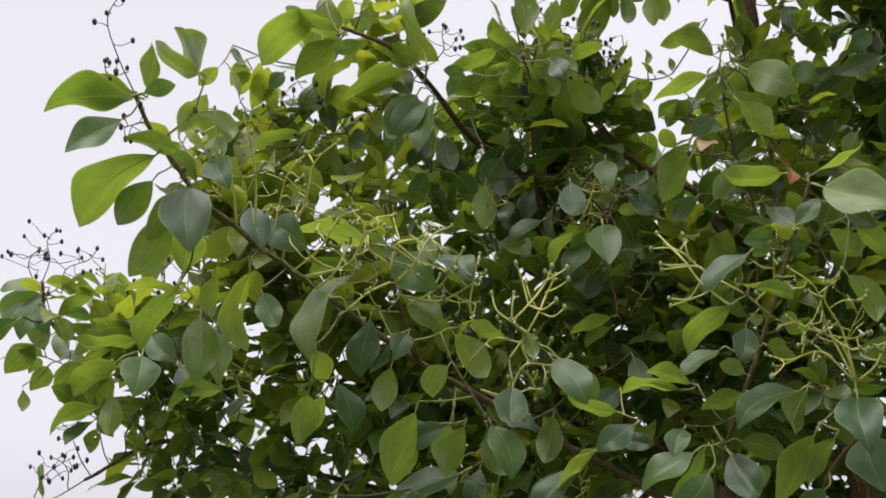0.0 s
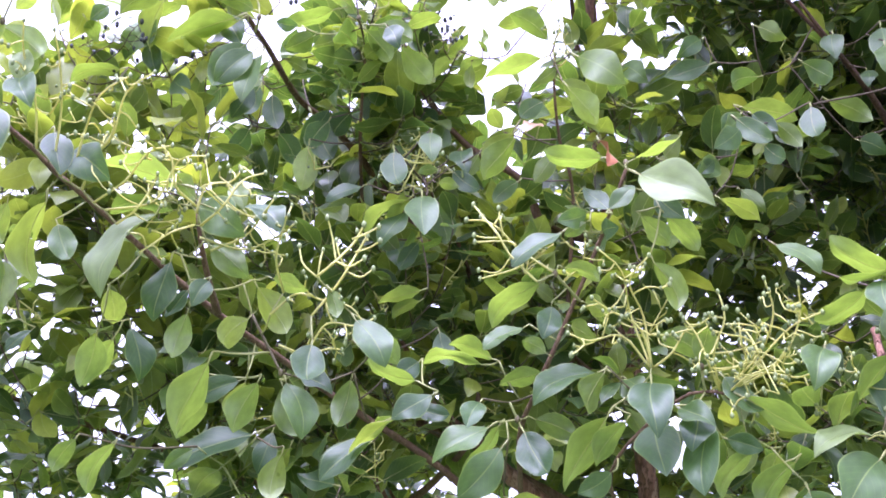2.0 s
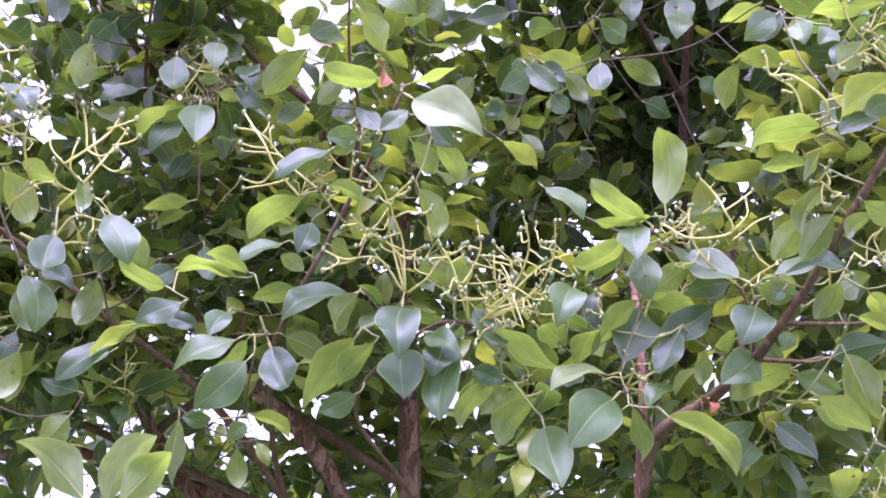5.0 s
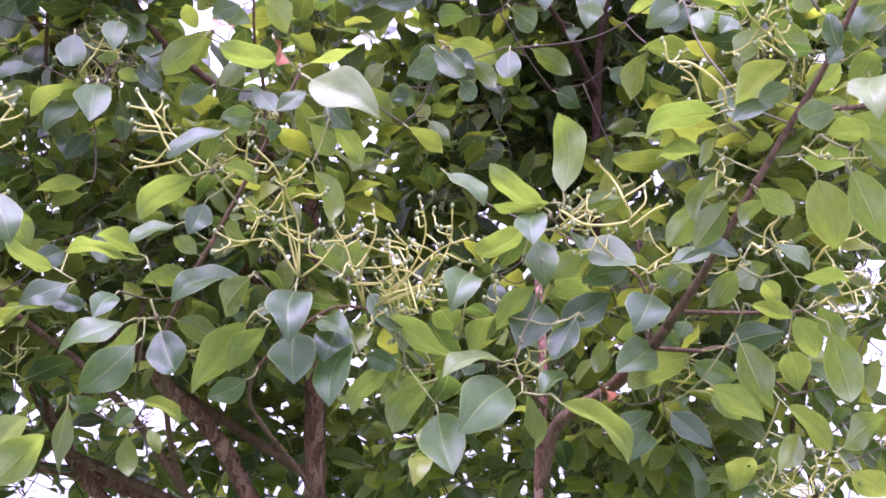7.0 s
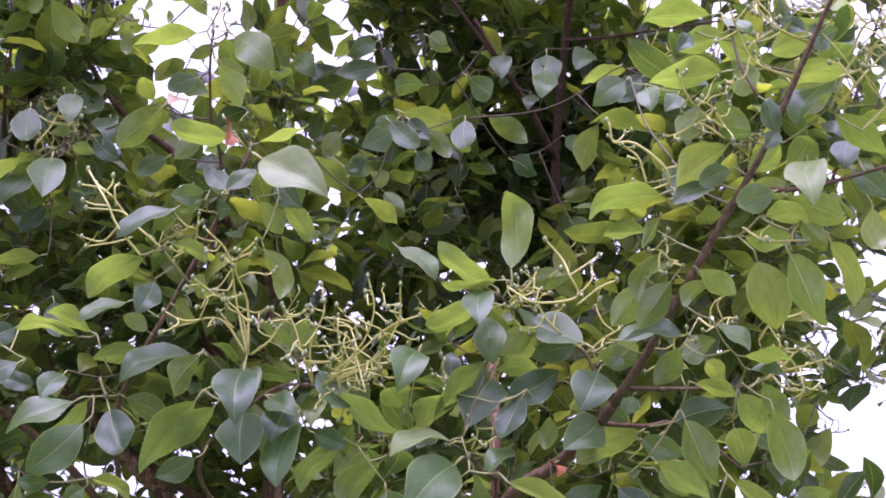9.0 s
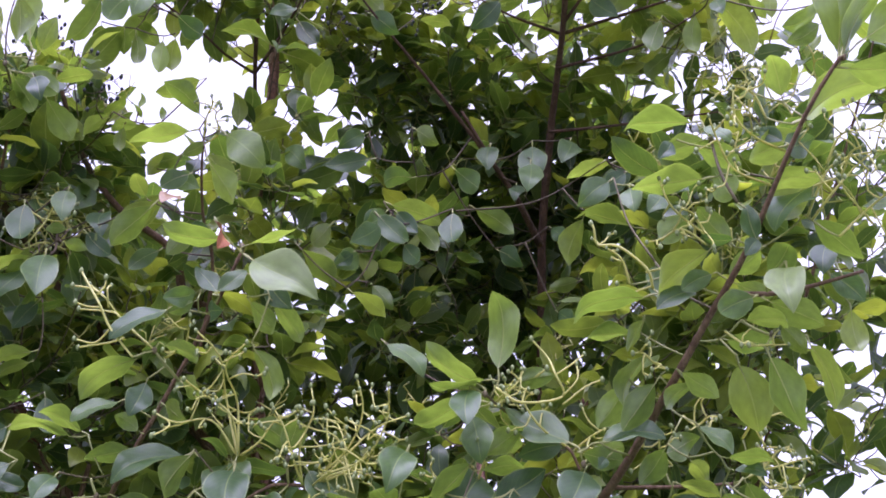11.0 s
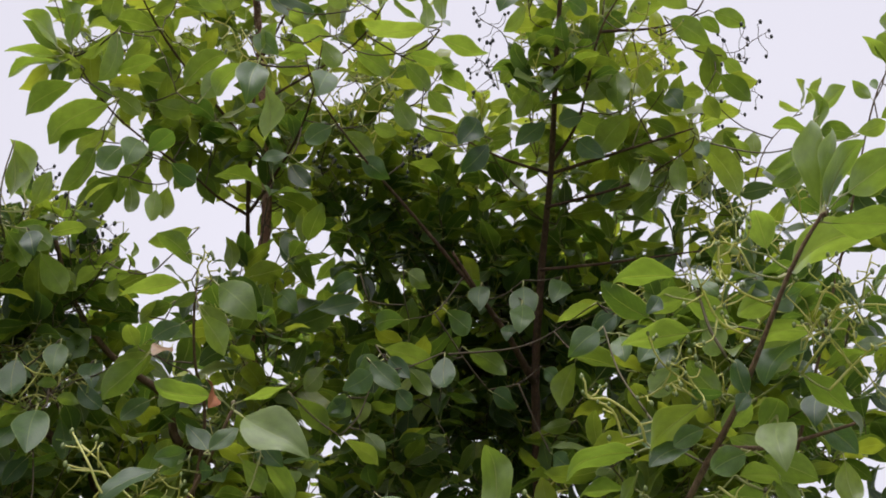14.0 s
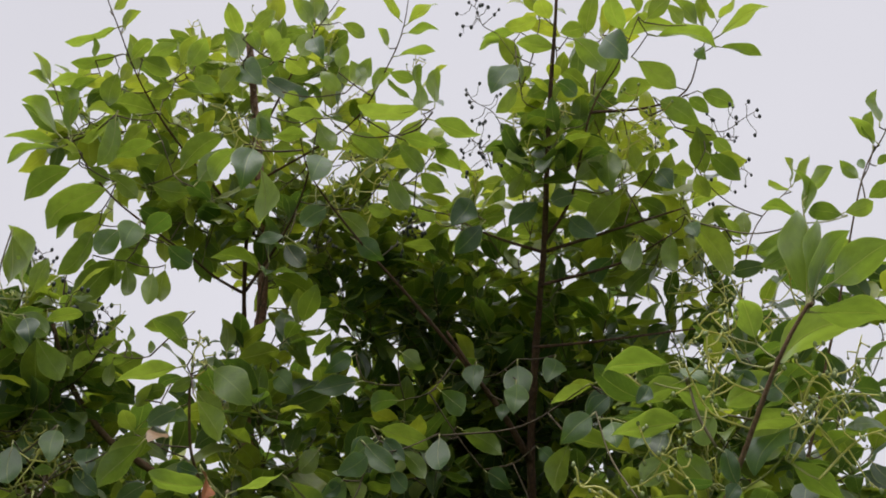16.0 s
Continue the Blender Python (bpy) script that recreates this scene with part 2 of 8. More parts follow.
M_BUD = plain_material("green_bud", [(0.3, (0.14, 0.18, 0.065)), (0.7, (0.25, 0.29, 0.10))], 0.4, 200)
M_BERRY = plain_material("dark_berry", [(0.3, (0.012, 0.016, 0.018)), (0.7, (0.03, 0.035, 0.03))], 0.35, 120)
M_BARK = bark_material("flaking_bark", [(0.2, (0.13, 0.060, 0.040)), (0.42, (0.26, 0.122, 0.084)), (0.60, (0.37, 0.195, 0.142)), (0.8, (0.49, 0.32, 0.25))], 85, 0.005, 0.06, (0.12, 0.057, 0.039))
M_BRANCH = bark_material("branch_bark", [(0.2, (0.105, 0.055, 0.027)), (0.45, (0.150, 0.084, 0.043)), (0.75, (0.225, 0.140, 0.080))], 160, 0.0010, 0.05, (0.085, 0.05, 0.03))
M_STEM = bark_material("dark_stem_bark", [(0.2, (0.060, 0.027, 0.014)), (0.45, (0.092, 0.043, 0.023)), (0.75, (0.155, 0.083, 0.050))], 120, 0.0016, 0.06, (0.048, 0.024, 0.015))
M_TWIG = plain_material("brown_twig", [(0.3, (0.048, 0.034, 0.020)), (0.7, (0.13, 0.088, 0.050))], 0.7, 110, 0.001, (1, 1, 0.4))
M_SHOOT = plain_material("olive_shoot", [(0.3, (0.075, 0.062, 0.030)), (0.7, (0.165, 0.128, 0.060))], 0.65, 110, 0.0006, (1, 1, 0.4))
M_AMBER = plain_material("withered_edge", [(0.3, (0.20, 0.12, 0.06)), (0.7, (0.34, 0.22, 0.13))], 0.5, 90)
M_RUST = plain_material("rust_patch", [(0.3, (0.26, 0.075, 0.03)), (0.7, (0.42, 0.16, 0.06))], 0.6, 90)
M_GRASS = plain_material("grass", [(0.3, (0.03, 0.06, 0.015)), (0.7, (0.07, 0.11, 0.03))], 0.9, 6, 0.02)


# ---- shaping helpers ----
def part(name, mesh, mats, parent, label="", kind=""):
    ob = new(name, mesh)
    for mm in mats:
        if len(mesh.materials) < len(mats):
            mesh.materials.append(mm)
    ob.parent = parent
    return tagged(ob, label, kind=kind)


def curve_through(pts, step):
    """A smooth line through a few points, resampled about every step metres."""
    p = [Vector(q) for q in pts]
    p = [p[0] * 2 - p[1]] + p + [p[-1] * 2 - p[-2]]
    out = []
    for a, b, c, d in zip(p, p[1:], p[2:], p[3:]):
        n = max(2, int((c - b).length / step))
        for i in range(n):
            t = i / n
            out.append(0.5 * (2 * b + (c - a) * t + (2 * a - 5 * b + 4 * c - d) * t * t + (3 * b - a - 3 * c + d) * t ** 3))
    out.append(p[-2].copy())
    return out


class Shape:
    """Collects vertices and faces for one mesh."""

    def __init__(self):
        self.v, self.f, self.m, self.uv = [], [], [], []

    def tube(self, line, r0, r1, sides=6, mat=0, knobbly=0.0, power=1.0):
        start, n = len(self.v), len(line)
        ref = Vector((0.31, 0.52, 0.13))
        for i, p in enumerate(line):
            way = (line[min(i + 1, n - 1)] - line[max(i - 1, 0)])
            way = way.normalized() if way.length > 1e-9 else Vector((0, 0, 1))
            side = way.cross(ref).normalized()
            up = way.cross(side)
            r = r0 + (r1 - r0) * (i / max(1, n - 1)) ** power
            for k in range(sides):
                a = 2 * math.pi * k / sides
                q = side * math.cos(a) + up * math.sin(a)
                if knobbly > 0.2:
                    cell = noise.noise(Vector((q.x * 3.6 + 9, q.y * 3.6, p.z * 30)))
                    s = r * (1 + 0.13 * math.floor(cell * 4) / 2 + 0.05 * noise.noise(Vector((q.x * 8, q.y * 8, p.z * 60))))
                    self.v.append(p + q * s)
                    continue
                s = r * (1 + knobbly * (noise.noise(p * 45 + q * 1.5) + 0.6 * noise.noise(p * 130 + q * 3))) if knobbly else r
                self.v.append(p + q * s)
        for i in range(n - 1):
            for k in range(sides):
                a, b = start + i * sides + k, start + i * sides + (k + 1) % sides
                self.f.append((a, b, b + sides, a + sides))
                self.m.append(mat)
        self.f.append(tuple(range(start + (n - 1) * sides, start + n * sides)))
        self.f.append(tuple(reversed(range(start, start + sides))))
        self.m += [mat, mat]

    def bead(self, c, r, mat, stretch=1.0):
        start = len(self.v)
        for z, w in ((-1, 0.25), (-0.5, 0.85), (0.35, 0.95), (1, 0.3)):
            for k in range(6):
                a = math.pi * k / 3
                self.v.append(c + Vector((r * w * math.cos(a), r * w * math.sin(a), r * z * stretch)))
        for i in range(3):
            for k in range(6):
                a, b = start + i * 6 + k, start + i * 6 + (k + 1) % 6
                self.f.append((a, b, b + 6, a + 6))
                self.m.append(mat)
        self.f += [tuple(range(start + 18, start + 24)), tuple(reversed(range(start, start + 6)))]
        self.m += [mat, mat]

    def mesh(self, name):
        me = bpy.data.meshes.new(name)
        me.from_pydata(self.v, [], self.f)
        me.polygons.foreach_set("material_index", self.m)
        me.polygons.foreach_set("use_smooth", [True] * len(self.f))
        me.update()
        return me


def blade(rows, cols, width, fold, arch, twist, wavy, seed, petiole=0.14, hook=0.0, sway=0.0, bitten=False):
    """A leaf of length 1 along +y with its stalk, upper face +z: vertices, faces, materials, map."""
    rnd = random.Random(seed)
    ph, belly = rnd.uniform(0, 6), (0.90, 1.06, 0.98, 1.12)[seed % 4]
    v, f, m, uv = [], [], [], []
    for i in range(rows + 1):
        s = i / rows
        y = petiole + (1 - petiole) * s
        w = width * 0.5 * math.sin(math.pi * s ** belly) ** 0.76 * 1.03 if 0 < s < 1 else 0.004
        for j in range(cols + 1):
            u = j / cols * 2 - 1
            lift = fold * (abs(u) - 0.45 * u * u) * w * 1.3 + wavy * w * math.sin(s * 7.5 + ph + (2.2 if u > 0 else 0)) * abs(u)
            z = arch * (y - petiole) * (1 - y) + hook * (0.27 * s - 3 * max(0, s - 0.7) ** 2) + lift
            tw = twist * (s - 0.5)
            v.append((u * w * math.cos(tw) - z * math.sin(tw) * 0.3 + sway * (4 * s * (1 - s)), y, z * math.cos(tw * 0.3) + u * w * math.sin(tw)))
            uv.append((j / cols, s))
    c = cols + 1
    for i in range(rows):
        for j in range(cols):
            if bitten and (i, j) in ((5, 5),):  # small holes eaten by insects
                continue
            f.append((i * c + j, i * c + j + 1, (i + 1) * c + j + 1, (i + 1) * c + j))
            m.append(0)
    # stalk, running on under the blade as the raised midrib
    st = len(v)
    mid = cols // 2
    path = [(0, 0, 0.0), (0, petiole * 0.5, 0.004)] + [v[i * c + mid] for i in range(0, rows + 1, 2 if rows > 4 else rows)]
    for i, q in enumerate(path):
        r = 0.0165 if i < 2 else 0.009 if i == 2 else 0.0055 * (1 - 0.8 * i / (len(path) - 1))
        for a in (0.5, 2.6, 4.7):
            v.append((q[0] + r * math.cos(a), q[1], q[2] + r * math.sin(a) - 0.002))
            uv.append((0.5, 0.5))
    for i in range(len(path) - 1):
        for k in range(3):
            a, b = st + 3 * i + k, st + 3 * i + (k + 1) % 3
            f.append((a, b, b + 3, a + 3))
            m.append(1)
    return v, f, m, uv


def blade_mesh(name, data):
    v, f, m, uv = data
    me = bpy.data.meshes.new(name)
    me.from_pydata(v, [], f)
    me.polygons.foreach_set("material_index", m)
    me.polygons.foreach_set("use_smooth", [True] * len(f))
    lay = me.uv_layers.new(name="UVMap")
    lay.data.foreach_set("uv", [x for p in f for k in p for x in uv[k]])
    me.update()
    return me


KINDS = [  # width, fold, arch, twist, wave, hook
    (0.46, 0.22, 0.20, 0.20, 0.16, 0.20), (0.48, 0.10, 0.30, -0.30, 0.20, 0.4), (0.44, 0.32, 0.14, 0.40, 0.14, 0.1),
    (0.48, 0.06, 0.36, 0.15, 0.22, 0.3), (0.45, 0.18, -0.18, -0.28, 0.18, -0.3), (0.49, 0.20, 0.24, 0.45, 0.20, 0.3),
    (0.45, 0.42, 0.30, 0.25, 0.22, 0.5), (0.48, 0.26, 0.42, -0.38, 0.20, 0.2), (0.45, 0.36, -0.20, -0.45, 0.22, -0.4),
]
SWAY = (0.04, -0.05, 0.02, -0.03, 0.05, -0.02, 0.04, -0.05, 0.03)
BLADES = {}
RAW = {}
for k, (w, fo, ar, tw, wv, hk) in enumerate(KINDS):
    for mat, tag in ((M_LEAF, "leaf"), (M_DEEP, "dark_leaf"), (M_BRIGHT, "bright_leaf"), (M_AMBER, "dead_leaf"), (M_PALE, "pale_leaf"), (M_RUST, "rust_patch")):
        me = blade_mesh(tag, blade(14, 8, w, fo, ar, tw, wv, k, sway=SWAY[k], hook=hk, bitten=k == 7 and tag == "leaf"))
        me.materials.append(mat)
        me.materials.append(M_PETIOLE)
        BLADES[k, mat.name] = me
    RAW[k] = blade(8, 4, w * 0.92, fo, ar, tw, wv, k, sway=SWAY[k], hook=hk)


def frame_of(base, tip, roll):
    """Axes of a leaf from base to tip; roll turns its upper face from the sky, in degrees."""
    y = (tip - base).normalized()
    x = y.cross(Vector((0, 0, 1)))
    x = x.normalized() if x.length > 1e-3 else Vector((1, 0, 0))
    z = x.cross(y)
    a = radians(roll)
    return x * math.cos(a) + z * math.sin(a), y, z * math.cos(a) - x * math.sin(a)


WOOD, WOOD_USED = np.zeros((80000, 3)), [0]  # points of all branches and twigs so far


def add_wood(line):
    for q in line:
        WOOD[WOOD_USED[0]] = q
        WOOD_USED[0] += 1


GROWTH = []  # points of limbs on which the side twigs of the crown grow


def limb(name, parent, r0, r1, *pts, mat=None, label="", grows=True, sides=10, knobbly=0.16):
    thick = r0 > 0.015
    line = curve_through(pts, 0.006 if thick else 0.012 if r0 > 0.008 else 0.02)
    s = Shape()
    s.tube(line, r0, r1, 22 if thick else sides, 0, 0.3 if thick else knobbly)
    if grows:
        GROWTH.extend(line[:: 6 if thick else 3])
    ob = part(name, s.mesh(name), [mat or (M_STEM if name == "stem" else M_BARK if r0 > 0.0125 else M_BRANCH)], parent, label)
    add_wood(line)
    return ob


COUNT = [0]


CLUSTERS = {}  # joined leaves of the far stems: branch, shape, map


def cluster_of(branch):
    if branch.name not in CLUSTERS:
        CLUSTERS[branch.name] = (branch, Shape(), [])
    return CLUSTERS[branch.name]


def join_twig(branch, n, r, far_off=False):
    """A thin twig from the nearest lower point of its branch to a node."""
    wood = WOOD[: WOOD_USED[0]]
    far = np.linalg.norm(wood - np.array(n), axis=1)
    root = Vector(wood[int((far + 0.35 * np.maximum(0, wood[:, 2] - n.z + 0.3 * far)).argmin())])
    far = (root - n).length
    if far > 0.006:
        s = cluster_of(branch)[1] if far_off else Shape()
        was = len(s.f)
        bow = Vector((0, 0, -0.10 * far)) + (root - n).orthogonal().normalized() * 0.05 * far
        twig = curve_through([root, root.lerp(n, 0.55) + bow * (0.5 if far < 0.09 else 1), n], 0.012)
        add_wood(twig)
        s.tube(twig, r + 0.003 * min(far, 0.2), r, 6, 4 if far_off else 0)
        if far_off:
            cluster_of(branch)[2].extend([(0.5, 0.5)] * sum(len(x) for x in s.f[was:]))
        else:
            short = far < 0.09
            part("leaf_stalk" if short else "twig", s.mesh("twig"), [M_PETIOLE if short else M_SHOOT], branch)


def knot(branch, at, far_off=False):
    """The swollen end of a shoot, from which its leaves spread."""
    n = Vector(at)
    join_twig(branch, n, 0.0019, far_off)
    add_wood([n] * 2)
    if not far_off:
        s = Shape()
        s.bead(n, 0.0042, 0, 1.3)
        part("shoot_tip", s.mesh("shoot_tip"), [M_SHOOT], branch)


SLOT = {"leaf_blade": 0, "dark_leaf_blade": 2, "bright_leaf_blade": 3}


def sprig(branch, node, *leaves, look_of="leaf_blade", r=0.0012, far_off=False):
    """Leaves round one node of a branch; each: tip x, y, z, roll, width."""
    n = Vector(node)
    for x, y, z, roll, width in leaves:
        tip = Vector((x, y, z))
        COUNT[0] += 1
        a, b, c = frame_of(n, tip, roll)
        size = (tip - n).length
        m = Matrix((a * size * width, b * size, c * size)).transposed().to_4x4()
        m.translation = n
        if far_off:
            _, s, uvs = cluster_of(branch)
            v, f, mt, uv = RAW[(COUNT[0] * 5) % 9]
            base = len(s.v)
            s.v.extend(m @ Vector(q) for q in v)
            s.f.extend(tuple(k + base for k in face) for face in f)
            s.m.extend(1 if k else SLOT[look_of] for k in mt)
            uvs.extend(uv[k] for face in f for k in face)
        else:
            ob = new("leaf", BLADES[6 if look_of == "pale_leaf_blade" else (COUNT[0] * 5) % 9, look_of])
            ob.parent = branch
            ob.matrix_local = m
    join_twig(branch, n, r, far_off)


def close_clusters():
    for branch, s, uvs in CLUSTERS.values():
        me = s.mesh("leaf_spray")
        me.uv_layers.new(name="UVMap").data.foreach_set("uv", np.array(uvs).ravel())
        part("leaf_spray", me, [M_LEAF_FAR, M_PETIOLE, M_DEEP_FAR, M_BRIGHT_FAR, M_TWIG], branch, kind="stuff")


def panicle(branch, base, tip, spread, seed, berries=False, forks=7):
    """A branching flower stalk: a main axis with forked side stalks, each ending in a bud or berry."""
    rnd = random.Random(seed)
    b, t = Vector(base), Vector(tip)
    join_twig(branch, b, 0.0011)
    way = (t - b).normalized()
    side = way.orthogonal().normalized()
    up = way.cross(side)
    size = (t - b).length
    s = Shape()
    bend = (side * rnd.uniform(-1, 1) + up * rnd.uniform(-1, 1)) * size * 0.22
    curl = (side * rnd.uniform(-1, 1) + up * rnd.uniform(-1, 1)) * size * 0.12
    axis = curve_through([b, b.lerp(t, 0.4) + bend, b.lerp(t, 0.75) + bend * 0.4 + curl, t], size / 14)
    thick = 0.00150 if not berries else 0.0009
    s.tube(axis, thick * 1.25, thick * 0.8, 5)
    ends = [t]
    ang = rnd.uniform(0, 6)
    for k in range(forks):
        u = 0.38 + 0.58 * k / forks + rnd.uniform(-0.03, 0.03)
        p = axis[min(len(axis) - 1, int(u * len(axis)))]
        ang += 2.4 + rnd.uniform(-0.6, 0.6)
        out = ((side * math.cos(ang) + up * math.sin(ang)) * rnd.uniform(0.9, 1.2) + way * rnd.uniform(-0.25, 0.30)).normalized()
        ln = spread * (1.1 - 0.7 * u) * rnd.uniform(0.55, 1.3)
        q = p + out * ln
        sag = way * ln * rnd.uniform(-0.30, 0.10) + Vector((0, 0, rnd.uniform(-0.1, 0.2) * ln))
        s.tube(curve_through([p, p.lerp(q, 0.5) + sag, q], ln / 5), thick * 0.85, thick * 0.7, 5)
        for e in range(1 if berries else rnd.choice((1, 1, 2, 2))):
            o2 = (out + Vector((rnd.uniform(-1, 1), rnd.uniform(-1, 1), rnd.uniform(-0.6, 0.9))) * 1.1).normalized()
            q2 = q + o2 * ln * rnd.uniform(0.2, 0.5)
            s.tube(curve_through([q, q.lerp(q2, 0.5) + sag * rnd.uniform(-0.4, 0.4), q2], 0.004), thick * 0.7, thick * 0.6, 4)
            ends.append(q2)
        if rnd.random() < 0.2:
            ends.append(q)
    for e in ends:
        s.bead(e, rnd.uniform(0.0030, 0.0042) if berries else rnd.uniform(0.0024, 0.0033), 1, 1.35)
    return part("fruit_stalk" if berries else "flower_stalk", s.mesh("stalk"), [M_TWIG if berries else M_STALK, M_BERRY if berries else M_BUD], branch)


def flower_stem(branch, r, joined, *pts):
    """One bent flower stalk with a bud at its end."""
    rnd = random.Random(len(bpy.data.meshes))
    line = curve_through([Vector(q) + Vector((0, rnd.uniform(-0.012, 0.012), 0)) * (i > 0) for i, q in enumerate(pts)], 0.006)
    if joined:
        join_twig(branch, line[0], 0.0015)
    s = Shape()
    s.tube(line, r, r * 0.8, 6)
    s.bead(line[-1], rnd.uniform(0.0030, 0.0038), 1, 1.4)
    return part("flower_stalk", s.mesh("stalk"), [M_STALK, M_BUD], branch)


# ---- crown filling: sprigs of joined leaves on thin twigs that spring from the limbs ----
FILL = []
for k, (w, fo, ar, tw, wv, hk) in enumerate(KINDS):
    v, f, m, uv = blade(6, 4, w * 0.94, fo, ar, tw, wv, 20 + k, sway=SWAY[k], hook=hk)
    FILL.append((np.array(v), f, m, uv))


def mini_stalk(s, rnd, base, grow):
    tip = base + (grow + Vector((rnd.uniform(-0.5, 0.5), rnd.uniform(-0.5, 0.5), rnd.uniform(0, 0.5)))).normalized() * rnd.uniform(0.05, 0.09)
    s.tube([base, base.lerp(tip, 0.5) + Vector((0, 0, 0.004)), tip], 0.0014, 0.0011, 4)
    for k in range(rnd.choice((4, 5, 6))):
        p = base.lerp(tip, 0.35 + 0.13 * k)
        q = p + Vector((rnd.uniform(-1, 1), rnd.uniform(-1, 1), rnd.uniform(-0.2, 1))).normalized() * rnd.uniform(0.015, 0.035)
        e = q + Vector((rnd.uniform(-1, 1), rnd.uniform(-1, 1), rnd.uniform(-0.5, 1))).normalized() * rnd.uniform(0.008, 0.018)
        s.tube([p, q, e], 0.0013, 0.0011, 4)
        s.bead(e, 0.0024, 1)


GAPS = [  # lanes fitted to the camera's sight lines, kept clear for sky: a point at y = 2.3, slope in x and z, radius
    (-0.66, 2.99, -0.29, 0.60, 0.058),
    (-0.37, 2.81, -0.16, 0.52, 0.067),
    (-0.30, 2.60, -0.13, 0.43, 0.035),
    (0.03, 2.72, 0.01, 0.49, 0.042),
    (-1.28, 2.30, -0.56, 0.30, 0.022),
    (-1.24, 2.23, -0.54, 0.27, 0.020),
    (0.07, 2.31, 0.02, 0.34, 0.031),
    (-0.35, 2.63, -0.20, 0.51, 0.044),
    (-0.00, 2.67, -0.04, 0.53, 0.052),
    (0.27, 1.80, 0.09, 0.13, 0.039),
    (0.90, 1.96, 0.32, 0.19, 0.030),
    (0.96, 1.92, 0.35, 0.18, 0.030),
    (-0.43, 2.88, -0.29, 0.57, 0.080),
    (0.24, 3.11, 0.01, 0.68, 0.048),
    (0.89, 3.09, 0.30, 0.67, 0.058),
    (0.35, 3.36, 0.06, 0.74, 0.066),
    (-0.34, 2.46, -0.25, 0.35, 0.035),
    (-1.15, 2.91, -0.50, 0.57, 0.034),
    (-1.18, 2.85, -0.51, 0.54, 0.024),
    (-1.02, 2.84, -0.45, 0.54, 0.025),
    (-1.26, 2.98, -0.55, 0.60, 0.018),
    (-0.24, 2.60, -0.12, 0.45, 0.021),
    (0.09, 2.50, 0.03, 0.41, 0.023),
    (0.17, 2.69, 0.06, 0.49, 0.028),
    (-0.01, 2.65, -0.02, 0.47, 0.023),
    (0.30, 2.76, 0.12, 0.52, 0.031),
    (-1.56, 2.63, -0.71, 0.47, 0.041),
]


